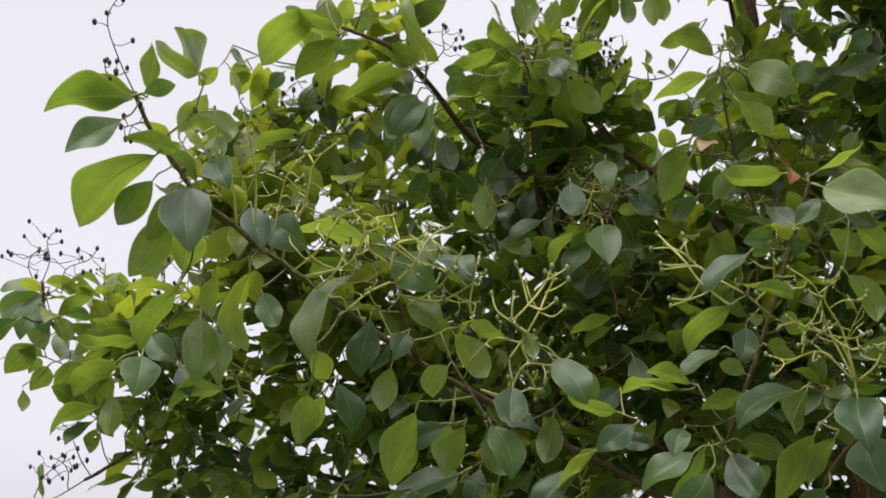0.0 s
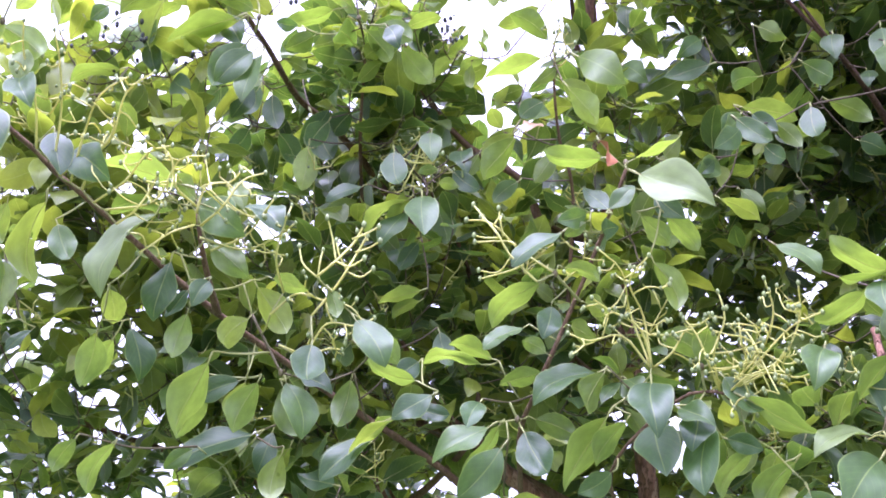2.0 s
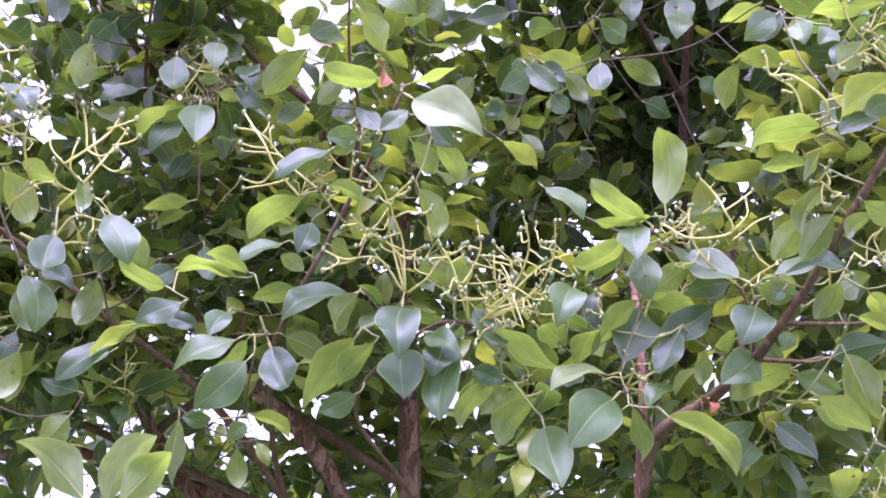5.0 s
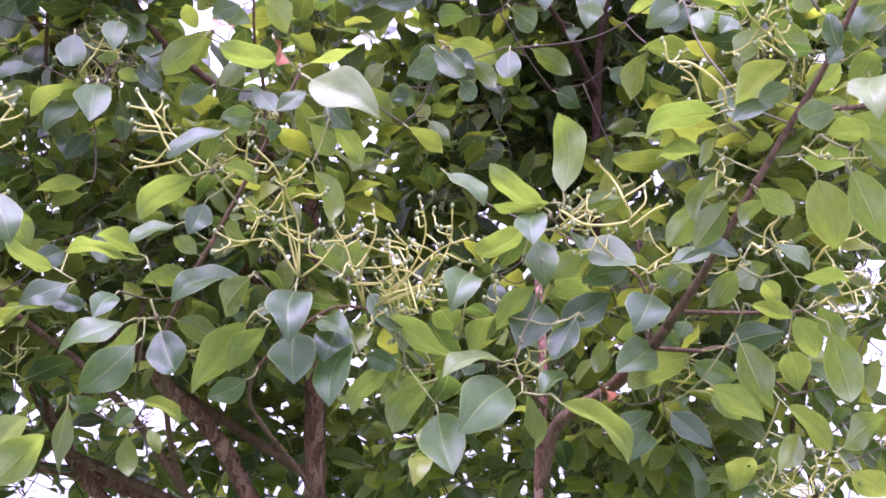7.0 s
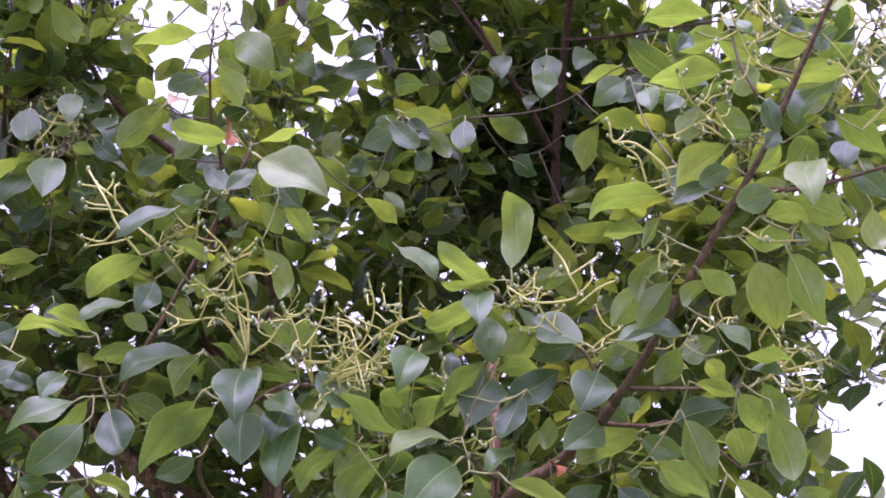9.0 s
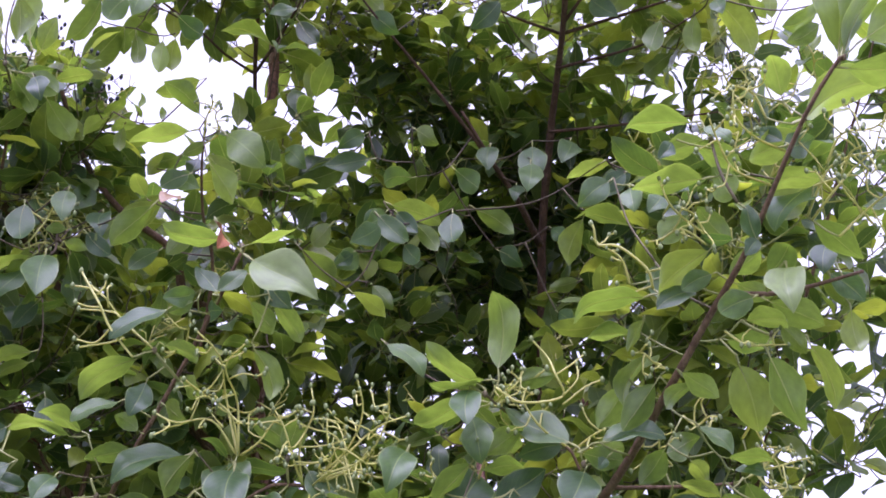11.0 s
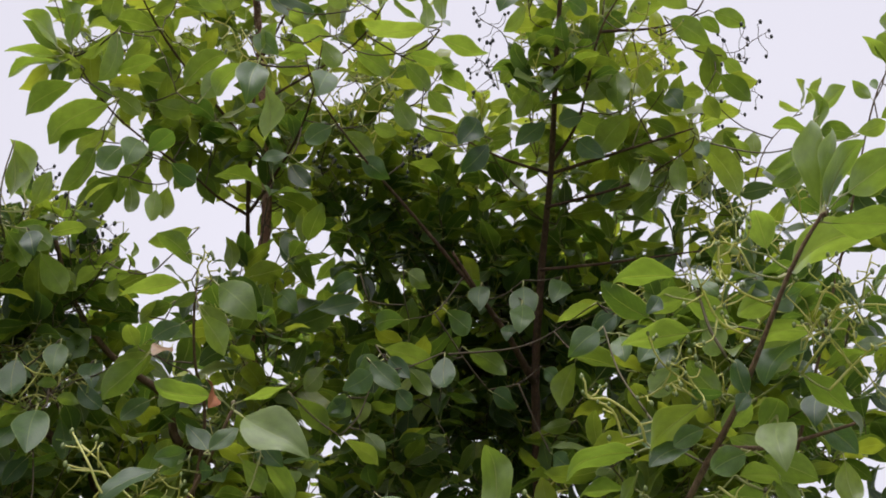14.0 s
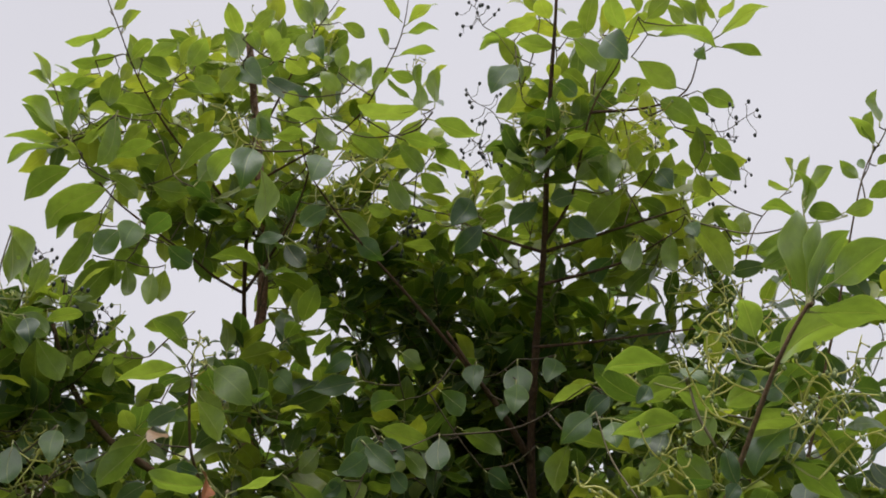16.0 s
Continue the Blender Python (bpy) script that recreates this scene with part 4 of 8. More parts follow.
sprig(stem_dark, (0.478, 1.812, 3.224), (0.452, 1.755, 3.233, -1, 1.36), far_off=True)
sprig(stem_dark, (0.490, 1.824, 3.207), (0.535, 1.783, 3.186, 37, 1.27), far_off=True)
sprig(stem_dark, (0.466, 1.921, 3.088), (0.425, 1.911, 3.041, -60, 1.23), far_off=True)
sprig(stem_dark, (0.478, 1.952, 3.043), (0.415, 1.932, 3.013, -24, 1.00), far_off=True)
sprig(stem_dark, (0.487, 1.879, 3.140), (0.526, 1.864, 3.087, 56, 1.23), look_of="dark_leaf_blade", far_off=True)
sprig(stem_dark, (0.484, 1.958, 3.034), (0.518, 1.946, 2.974, 63, 1.12), far_off=True)
sprig(stem_dark, (0.469, 2.014, 2.952), (0.400, 2.015, 2.887, 88, 1.00), look_of="dark_leaf_blade", far_off=True)
sprig(stem_right, (0.622, 1.828, 3.205), (0.584, 1.750, 3.244, 5, 1.03), look_of="bright_leaf_blade", far_off=True)
sprig(stem_right, (0.658, 1.806, 3.222), (0.713, 1.795, 3.279, 45, 1.04), far_off=True)
sprig(stem_right, (0.737, 1.797, 3.208), (0.704, 1.807, 3.268, -39, 1.00), far_off=True)
sprig(stem_right, (0.675, 1.915, 3.080), (0.709, 1.969, 3.061, 3, 1.12), far_off=True)
sprig(stem_right, (0.633, 1.944, 3.053), (0.645, 1.946, 2.975, 25, 1.00), far_off=True)
sprig(stem_right, (0.722, 2.121, 2.722), (0.691, 2.113, 2.662, -67, 1.00), look_of="dark_leaf_blade", far_off=True)
sprig(stem_right, (0.646, 2.009, 2.951), (0.703, 1.984, 2.896, 48, 1.00), far_off=True)
sprig(stem_right, (0.615, 2.072, 2.858), (0.566, 2.070, 2.794, -63, 1.22), look_of="dark_leaf_blade", far_off=True)
sprig(stem_right, (0.690, 2.070, 2.833), (0.630, 2.072, 2.770, -60, 1.00), far_off=True)
# dark blades back here have the crown's shade put into their colour
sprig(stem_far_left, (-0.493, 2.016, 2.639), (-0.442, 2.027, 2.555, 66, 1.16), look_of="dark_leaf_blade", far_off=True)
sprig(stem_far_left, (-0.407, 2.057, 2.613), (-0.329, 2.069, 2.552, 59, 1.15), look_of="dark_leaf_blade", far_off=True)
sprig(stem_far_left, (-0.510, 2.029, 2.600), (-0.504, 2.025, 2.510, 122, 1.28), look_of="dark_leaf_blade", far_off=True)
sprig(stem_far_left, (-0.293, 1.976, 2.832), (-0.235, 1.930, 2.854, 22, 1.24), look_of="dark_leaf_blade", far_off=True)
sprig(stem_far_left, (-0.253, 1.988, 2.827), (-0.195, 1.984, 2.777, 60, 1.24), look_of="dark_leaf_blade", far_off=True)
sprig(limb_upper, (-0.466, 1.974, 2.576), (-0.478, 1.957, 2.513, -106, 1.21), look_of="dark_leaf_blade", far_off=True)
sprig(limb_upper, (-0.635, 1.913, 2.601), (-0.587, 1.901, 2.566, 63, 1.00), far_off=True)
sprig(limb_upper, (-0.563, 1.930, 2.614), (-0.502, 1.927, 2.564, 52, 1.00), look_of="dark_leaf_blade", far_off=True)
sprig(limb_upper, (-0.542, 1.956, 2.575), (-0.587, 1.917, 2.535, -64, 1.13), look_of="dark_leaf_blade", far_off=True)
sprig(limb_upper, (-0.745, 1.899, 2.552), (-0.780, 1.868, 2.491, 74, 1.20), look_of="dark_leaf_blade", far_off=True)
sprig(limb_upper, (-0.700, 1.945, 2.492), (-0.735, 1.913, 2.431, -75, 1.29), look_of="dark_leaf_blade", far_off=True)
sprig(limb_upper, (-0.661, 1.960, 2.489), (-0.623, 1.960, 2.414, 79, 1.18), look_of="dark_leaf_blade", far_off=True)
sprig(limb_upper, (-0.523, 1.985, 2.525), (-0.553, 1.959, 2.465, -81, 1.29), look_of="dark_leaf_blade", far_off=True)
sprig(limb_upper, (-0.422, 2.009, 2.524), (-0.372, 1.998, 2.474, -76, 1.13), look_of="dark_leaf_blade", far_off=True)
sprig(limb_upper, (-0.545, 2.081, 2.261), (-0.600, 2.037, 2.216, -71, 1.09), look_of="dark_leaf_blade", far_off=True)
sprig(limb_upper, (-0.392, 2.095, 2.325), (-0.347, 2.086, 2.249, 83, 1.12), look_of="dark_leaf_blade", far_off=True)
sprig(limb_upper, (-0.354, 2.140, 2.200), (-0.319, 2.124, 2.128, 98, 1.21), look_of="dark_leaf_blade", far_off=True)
sprig(limb_left, (-1.229, 1.770, 2.039), (-1.234, 1.840, 2.019, 29, 1.00), far_off=True)
sprig(limb_left, (-1.185, 1.807, 2.010), (-1.173, 1.878, 2.028, 68, 1.00), far_off=True)
sprig(limb_left, (-1.191, 1.779, 2.105), (-1.143, 1.760, 2.036, -19, 1.00), look_of="dark_leaf_blade", far_off=True)
sprig(limb_left, (-1.133, 1.832, 2.046), (-1.139, 1.771, 1.999, -91, 1.00), far_off=True)
sprig(limb_left, (-1.115, 1.858, 1.978), (-1.066, 1.831, 1.921, 118, 1.13), far_off=True)
sprig(limb_left, (-1.068, 1.875, 2.025), (-1.013, 1.855, 1.956, 109, 1.08), look_of="dark_leaf_blade", far_off=True)
sprig(limb_left, (-1.339, 1.625, 2.235), (-1.350, 1.559, 2.182, -75, 1.00), look_of="dark_leaf_blade", far_off=True)
sprig(limb_left, (-1.288, 1.665, 2.237), (-1.219, 1.650, 2.222, 47, 1.00), look_of="dark_leaf_blade", far_off=True)
sprig(limb_upper, (0.202, 2.076, 2.549), (0.143, 2.030, 2.513, -60, 1.09), look_of="dark_leaf_blade", far_off=True)
sprig(limb_upper, (0.262, 2.065, 2.568), (0.311, 2.031, 2.508, 75, 1.14), look_of="dark_leaf_blade", far_off=True)
sprig(limb_upper, (0.190, 2.033, 2.628), (0.240, 1.998, 2.576, 69, 1.03), far_off=True)
sprig(limb_upper, (0.348, 2.127, 2.433), (0.395, 2.084, 2.383, 76, 1.11), look_of="dark_leaf_blade", far_off=True)
sprig(limb_upper, (0.053, 2.108, 2.471), (0.018, 2.072, 2.409, -91, 1.13), far_off=True)
sprig(branch_a, (-0.622, 1.836, 1.919), (-0.748, 1.794, 1.863, 49, 1.00), look_of="dark_leaf_blade")
sprig(branch_a, (-0.682, 1.823, 1.865), (-0.747, 1.865, 1.823, -29, 1.16))
sprig(branch_a, (-0.658, 1.842, 1.818), (-0.722, 1.882, 1.774, -31, 1.17))
sprig(branch_a, (-0.527, 1.892, 1.808), (-0.546, 1.834, 1.750, -110, 1.21))
sprig(limb_left, (-1.361, 1.726, 2.275), (-1.314, 1.732, 2.216, 88, 1.00), far_off=True)
sprig(twig_h, (-0.377, 1.974, 2.336), (-0.353, 1.959, 2.241, 97, 1.00), look_of="dark_leaf_blade", far_off=True)
# leaves of the outer shoots
knot(branch_b, (-0.212, 1.710, 1.887))
knot(branch_g, (0.267, 1.670, 1.812))
knot(branch_f, (0.041, 1.680, 1.937))
knot(twig_h, (-0.362, 1.840, 2.284), far_off=True)
knot(branch_b, (-0.144, 1.650, 2.073))
knot(branch_b, (-0.037, 1.640, 2.223))
knot(branch_u, (0.302, 1.660, 2.027))
knot(branch_u, (0.433, 1.660, 1.935))
knot(branch_d, (-0.517, 1.600, 1.947))
knot(branch_a, (-0.868, 1.260, 2.379))
knot(branch_a, (-0.836, 1.330, 2.288))
knot(branch_a, (-0.799, 1.300, 2.357))
knot(branch_d, (-0.599, 1.480, 2.157))
knot(limb_upper, (-0.742, 1.660, 2.642))
knot(limb_upper, (-0.607, 1.710, 2.568))
knot(limb_upper, (-0.457, 1.770, 2.580))
knot(limb_left, (-1.363, 1.720, 2.306))
knot(twig_e, (-0.144, 1.830, 2.488), far_off=True)
knot(branch_c, (0.684, 1.400, 2.320))
knot(branch_c, (0.580, 1.460, 2.316))
knot(branch_c, (0.722, 1.350, 2.378))
knot(stem_far_left, (-0.442, 1.880, 2.982), far_off=True)
knot(stem_far_left, (-0.356, 1.900, 3.057), far_off=True)
knot(stem_mid, (0.251, 1.900, 3.072), far_off=True)
knot(stem_right, (0.778, 1.860, 3.192), far_off=True)
knot(stem_right, (0.740, 1.880, 3.104), far_off=True)
knot(limb_right, (1.050, 1.800, 2.933), far_off=True)
knot(stem_left, (-0.135, 1.980, 3.255), far_off=True)
knot(stem_mid, (-0.067, 1.800, 2.912), far_off=True)
knot(branch_c, (0.588, 1.470, 2.104))
knot(branch_c, (0.646, 1.490, 2.063))
# some dark blades from here on are darkened to stand in for shade
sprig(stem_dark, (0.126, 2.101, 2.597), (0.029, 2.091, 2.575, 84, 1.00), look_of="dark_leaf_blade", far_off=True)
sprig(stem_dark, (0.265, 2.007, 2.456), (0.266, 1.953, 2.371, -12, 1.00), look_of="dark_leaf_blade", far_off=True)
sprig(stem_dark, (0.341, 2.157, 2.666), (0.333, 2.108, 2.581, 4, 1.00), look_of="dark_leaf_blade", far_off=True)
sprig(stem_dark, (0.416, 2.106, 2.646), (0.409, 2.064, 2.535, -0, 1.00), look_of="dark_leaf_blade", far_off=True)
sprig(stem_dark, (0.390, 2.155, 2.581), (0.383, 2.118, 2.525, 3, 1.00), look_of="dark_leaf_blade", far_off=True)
sprig(stem_dark, (0.299, 2.099, 2.506), (0.381, 2.109, 2.456, 61, 1.00), look_of="bright_leaf_blade", far_off=True)
sprig(stem_dark, (0.519, 1.899, 2.505), (0.451, 1.905, 2.470, -21, 1.00), look_of="bright_leaf_blade", far_off=True)
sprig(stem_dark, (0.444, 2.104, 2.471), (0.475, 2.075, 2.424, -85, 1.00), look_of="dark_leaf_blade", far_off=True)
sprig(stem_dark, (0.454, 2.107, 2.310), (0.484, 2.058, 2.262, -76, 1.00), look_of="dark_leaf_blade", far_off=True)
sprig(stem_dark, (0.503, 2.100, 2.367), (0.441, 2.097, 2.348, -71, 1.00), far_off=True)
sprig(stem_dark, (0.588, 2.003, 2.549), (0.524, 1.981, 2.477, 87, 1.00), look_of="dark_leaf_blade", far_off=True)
sprig(stem_dark, (0.555, 2.001, 2.555), (0.474, 1.996, 2.520, -16, 1.00), far_off=True)
sprig(stem_dark, (0.217, 1.965, 2.899), (0.261, 2.001, 2.890, 47, 1.15), look_of="bright_leaf_blade", far_off=True)
sprig(stem_dark, (0.187, 2.001, 2.838), (0.260, 1.994, 2.818, 7, 1.00), far_off=True)
sprig(stem_dark, (0.515, 1.951, 3.275), (0.422, 1.941, 3.278, -26, 1.00), look_of="bright_leaf_blade", far_off=True)
sprig(stem_dark, (0.433, 1.951, 3.316), (0.353, 1.944, 3.292, 1, 1.00), look_of="bright_leaf_blade", far_off=True)
sprig(stem_dark, (0.420, 1.950, 3.294), (0.347, 1.950, 3.266, 5, 1.00), look_of="bright_leaf_blade", far_off=True)
sprig(stem_dark, (0.420, 1.935, 3.232), (0.365, 1.899, 3.117, 56, 1.00), look_of="dark_leaf_blade", far_off=True)
sprig(stem_dark, (0.463, 1.967, 3.245), (0.412, 1.990, 3.218, -48, 1.15), far_off=True)
sprig(stem_dark, (0.506, 1.947, 3.194), (0.442, 1.972, 3.168, -50, 1.15), look_of="bright_leaf_blade", far_off=True)
sprig(stem_dark, (0.527, 1.899, 3.270), (0.593, 1.907, 3.182, 53, 1.00), look_of="bright_leaf_blade", far_off=True)
sprig(stem_dark, (0.581, 1.859, 3.235), (0.616, 1.796, 3.121, -73, 1.00), look_of="dark_leaf_blade", far_off=True)
sprig(stem_dark, (0.616, 1.922, 2.914), (0.550, 1.983, 2.851, -46, 1.15), far_off=True)
sprig(stem_dark, (0.429, 1.947, 2.974), (0.400, 1.967, 2.921, -49, 1.15), far_off=True)
sprig(stem_dark, (0.407, 1.945, 3.048), (0.371, 1.983, 3.010, -37, 1.15), far_off=True)
sprig(stem_dark, (0.329, 1.956, 2.921), (0.286, 1.915, 2.825, 68, 1.00), look_of="dark_leaf_blade", far_off=True)
sprig(stem_dark, (0.352, 1.950, 2.859), (0.292, 1.951, 2.787, 110, 1.00), look_of="dark_leaf_blade", far_off=True)
sprig(stem_dark, (0.428, 1.950, 3.180), (0.377, 1.949, 3.108, -39, 1.00), look_of="bright_leaf_blade", far_off=True)
sprig(stem_dark, (0.536, 2.007, 2.956), (0.480, 1.958, 2.903, 96, 1.00), look_of="dark_leaf_blade", far_off=True)
sprig(stem_dark, (0.512, 2.006, 2.905), (0.562, 1.964, 2.833, -91, 1.00), look_of="dark_leaf_blade", far_off=True)
sprig(stem_dark, (0.640, 1.951, 2.829), (0.613, 1.944, 2.750, -104, 1.00), look_of="bright_leaf_blade", far_off=True)
sprig(stem_dark, (0.700, 1.949, 2.843), (0.701, 1.957, 2.758, 16, 1.00), look_of="bright_leaf_blade", far_off=True)
sprig(stem_dark, (0.109, 2.104, 2.653), (0.052, 2.074, 2.600, 98, 1.00), look_of="dark_leaf_blade", far_off=True)
sprig(stem_dark, (0.557, 1.903, 2.490), (0.504, 1.880, 2.435, 88, 1.00), look_of="dark_leaf_blade", far_off=True)
sprig(stem_dark, (0.490, 2.108, 2.656), (0.463, 2.052, 2.574, 34, 1.00), look_of="dark_leaf_blade", far_off=True)
sprig(stem_dark, (0.408, 2.057, 2.582), (0.396, 2.007, 2.493, 12, 1.00), look_of="dark_leaf_blade", far_off=True)
sprig(stem_left, (-0.367, 1.901, 3.279), (-0.475, 1.891, 3.227, 13, 0.93), look_of="bright_leaf_blade", far_off=True)
sprig(stem_left, (-0.359, 1.899, 3.205), (-0.461, 1.906, 3.188, -0, 1.00), look_of="bright_leaf_blade", far_off=True)
sprig(stem_left, (-0.411, 1.900, 3.189), (-0.425, 1.897, 3.249, -27, 1.00), look_of="bright_leaf_blade", far_off=True)
sprig(stem_left, (-0.396, 1.901, 3.152), (-0.447, 1.894, 3.096, -4, 1.00), look_of="bright_leaf_blade", far_off=True)
sprig(stem_left, (-0.367, 1.916, 3.184), (-0.386, 1.946, 3.113, -12, 1.15), far_off=True)
sprig(stem_left, (-0.296, 1.936, 3.072), (-0.354, 1.968, 3.037, -37, 1.15), far_off=True)
sprig(stem_left, (-0.334, 1.951, 3.234), (-0.266, 1.945, 3.269, 47, 1.00), look_of="bright_leaf_blade", far_off=True)
sprig(stem_left, (-0.353, 1.950, 3.243), (-0.271, 1.949, 3.197, 34, 1.00), far_off=True)
sprig(stem_left, (-0.249, 1.965, 3.214), (-0.207, 1.928, 3.272, 27, 1.15), look_of="bright_leaf_blade", far_off=True)
sprig(stem_left, (-0.266, 1.966, 3.189), (-0.319, 1.993, 3.172, -40, 1.12), far_off=True)
sprig(stem_left, (-0.245, 1.982, 3.208), (-0.170, 1.970, 3.171, 47, 1.00), look_of="bright_leaf_blade", far_off=True)
sprig(stem_left, (-0.149, 2.007, 3.287), (-0.090, 1.954, 3.174, -73, 1.00), look_of="dark_leaf_blade", far_off=True)
sprig(stem_left, (-0.134, 1.995, 3.233), (-0.071, 2.031, 3.297, 69, 1.00), look_of="dark_leaf_blade", far_off=True)
sprig(stem_left, (-0.141, 1.979, 3.247), (-0.185, 1.987, 3.350, -73, 1.00), look_of="bright_leaf_blade", far_off=True)
sprig(stem_far_left, (-0.308, 1.950, 2.766), (-0.302, 1.952, 2.695, 70, 1.00), far_off=True)
sprig(stem_far_left, (-0.257, 1.951, 2.753), (-0.258, 1.945, 2.674, -138, 1.00), look_of="bright_leaf_blade", far_off=True)
sprig(stem_far_left, (-0.235, 1.947, 2.757), (-0.240, 1.968, 2.692, -5, 1.15), far_off=True)
sprig(stem_far_left, (-0.368, 1.943, 2.774), (-0.378, 1.995, 2.750, -0, 1.15), look_of="bright_leaf_blade", far_off=True)
sprig(stem_far_left, (-0.327, 1.945, 2.765), (-0.333, 1.983, 2.731, 2, 1.15), far_off=True)
sprig(stem_far_left, (-0.038, 2.099, 2.713), (0.026, 2.105, 2.628, 34, 1.00), far_off=True)
sprig(stem_far_left, (-0.415, 1.899, 3.155), (-0.497, 1.905, 3.123, 9, 1.00), look_of="bright_leaf_blade", far_off=True)
sprig(stem_far_left, (-0.439, 1.879, 2.987), (-0.534, 1.886, 3.081, -18, 1.00), look_of="bright_leaf_blade", far_off=True)
sprig(stem_far_left, (-0.427, 1.879, 2.990), (-0.465, 1.884, 3.115, -52, 1.00), look_of="bright_leaf_blade", far_off=True)
sprig(stem_far_left, (-0.424, 1.880, 2.980), (-0.418, 1.879, 3.082, 5, 1.00), look_of="bright_leaf_blade", far_off=True)
sprig(stem_far_left, (-0.439, 1.881, 2.981), (-0.548, 1.875, 2.986, 7, 0.96), look_of="bright_leaf_blade", far_off=True)
sprig(stem_far_left, (-0.433, 1.882, 2.974), (-0.528, 1.867, 2.922, 8, 0.93), look_of="bright_leaf_blade", far_off=True)
sprig(stem_far_left, (-0.398, 1.880, 2.954), (-0.450, 1.882, 2.977, -30, 1.00), far_off=True)
sprig(stem_far_left, (-0.358, 1.921, 3.075), (-0.417, 1.914, 3.005, -2, 1.00), look_of="bright_leaf_blade", far_off=True)
sprig(stem_far_left, (-0.351, 1.900, 3.068), (-0.374, 1.900, 2.940, -26, 1.00), look_of="bright_leaf_blade", far_off=True)
sprig(stem_far_left, (-0.271, 1.942, 3.028), (-0.358, 1.928, 2.976, -9, 1.00), look_of="bright_leaf_blade", far_off=True)
sprig(stem_far_left, (-0.410, 1.903, 2.949), (-0.490, 1.884, 2.852, -21, 1.00), look_of="bright_leaf_blade", far_off=True)
sprig(stem_far_left, (-0.340, 1.923, 2.919), (-0.446, 1.902, 2.804, -26, 1.00), look_of="bright_leaf_blade", far_off=True)
sprig(stem_far_left, (-0.406, 1.917, 2.949), (-0.357, 1.939, 2.933, 57, 1.15), far_off=True)
sprig(stem_far_left, (-0.374, 1.949, 2.960), (-0.304, 1.954, 2.904, 53, 1.00), far_off=True)
sprig(stem_far_left, (-0.364, 1.942, 2.870), (-0.435, 1.929, 2.800, -4, 1.00), look_of="bright_leaf_blade", far_off=True)
sprig(stem_far_left, (-0.350, 1.959, 2.881), (-0.416, 1.965, 2.823, -53, 1.00), far_off=True)
sprig(stem_far_left, (-0.369, 1.951, 2.844), (-0.426, 1.942, 2.732, -31, 1.00), look_of="bright_leaf_blade", far_off=True)
sprig(stem_far_left, (-0.332, 1.968, 2.851), (-0.347, 1.911, 2.757, 51, 1.00), look_of="dark_leaf_blade", far_off=True)
sprig(stem_far_left, (-0.301, 1.978, 2.871), (-0.310, 1.917, 2.772, 41, 1.00), look_of="dark_leaf_blade", far_off=True)
sprig(stem_far_left, (-0.279, 1.975, 2.820), (-0.347, 2.010, 2.777, -42, 1.10), far_off=True)
sprig(stem_far_left, (-0.313, 1.973, 2.807), (-0.281, 2.023, 2.773, 42, 1.15), far_off=True)
sprig(stem_far_left, (-0.247, 1.971, 2.968), (-0.154, 1.962, 3.055, 27, 1.00), far_off=True)
sprig(stem_far_left, (-0.201, 1.949, 2.928), (-0.145, 1.957, 3.024, 69, 1.00), look_of="bright_leaf_blade", far_off=True)
sprig(stem_far_left, (-0.303, 1.997, 2.963), (-0.225, 2.021, 2.961, 58, 1.12), far_off=True)
sprig(stem_far_left, (-0.021, 2.000, 2.853), (-0.081, 1.999, 2.837, 83, 1.00), look_of="dark_leaf_blade", far_off=True)
sprig(stem_far_left, (-0.458, 2.100, 2.740), (-0.380, 2.099, 2.756, 46, 1.00), far_off=True)
sprig(stem_far_left, (-0.459, 2.094, 2.821), (-0.501, 2.138, 2.784, -25, 1.15), far_off=True)
sprig(stem_far_left, (-0.052, 2.099, 2.728), (0.003, 2.106, 2.667, -110, 1.00), look_of="dark_leaf_blade", far_off=True)
sprig(stem_mid, (-0.090, 1.802, 2.984), (-0.034, 1.786, 2.924, -101, 1.00), look_of="dark_leaf_blade", far_off=True)
sprig(stem_mid, (-0.065, 1.780, 2.923), (-0.039, 1.780, 2.989, 37, 1.00), look_of="bright_leaf_blade")
sprig(stem_mid, (-0.065, 1.784, 2.916), (-0.078, 1.757, 2.798, 42, 1.00), look_of="dark_leaf_blade")
sprig(stem_mid, (0.058, 1.808, 2.912), (0.041, 1.748, 2.812, 42, 1.00), look_of="dark_leaf_blade", far_off=True)
sprig(stem_mid, (-0.088, 1.801, 2.924), (-0.136, 1.792, 2.838, -33, 1.00), look_of="bright_leaf_blade", far_off=True)
sprig(stem_mid, (-0.055, 1.803, 2.890), (-0.048, 1.780, 2.745, 108, 0.99), look_of="bright_leaf_blade", far_off=True)
sprig(stem_mid, (-0.104, 2.003, 3.237), (0.004, 1.983, 3.170, -81, 1.00), look_of="dark_leaf_blade", far_off=True)
sprig(stem_mid, (-0.083, 1.987, 3.252), (-0.038, 1.935, 3.281, 27, 1.15), look_of="bright_leaf_blade", far_off=True)
sprig(stem_mid, (-0.026, 1.979, 3.259), (0.013, 1.984, 3.345, 71, 1.00), look_of="bright_leaf_blade", far_off=True)
sprig(stem_mid, (-0.105, 1.984, 3.276), (-0.127, 1.953, 3.321, -33, 1.15), look_of="bright_leaf_blade", far_off=True)
sprig(stem_mid, (-0.065, 1.986, 3.277), (-0.089, 1.940, 3.314, -27, 1.15), look_of="bright_leaf_blade", far_off=True)
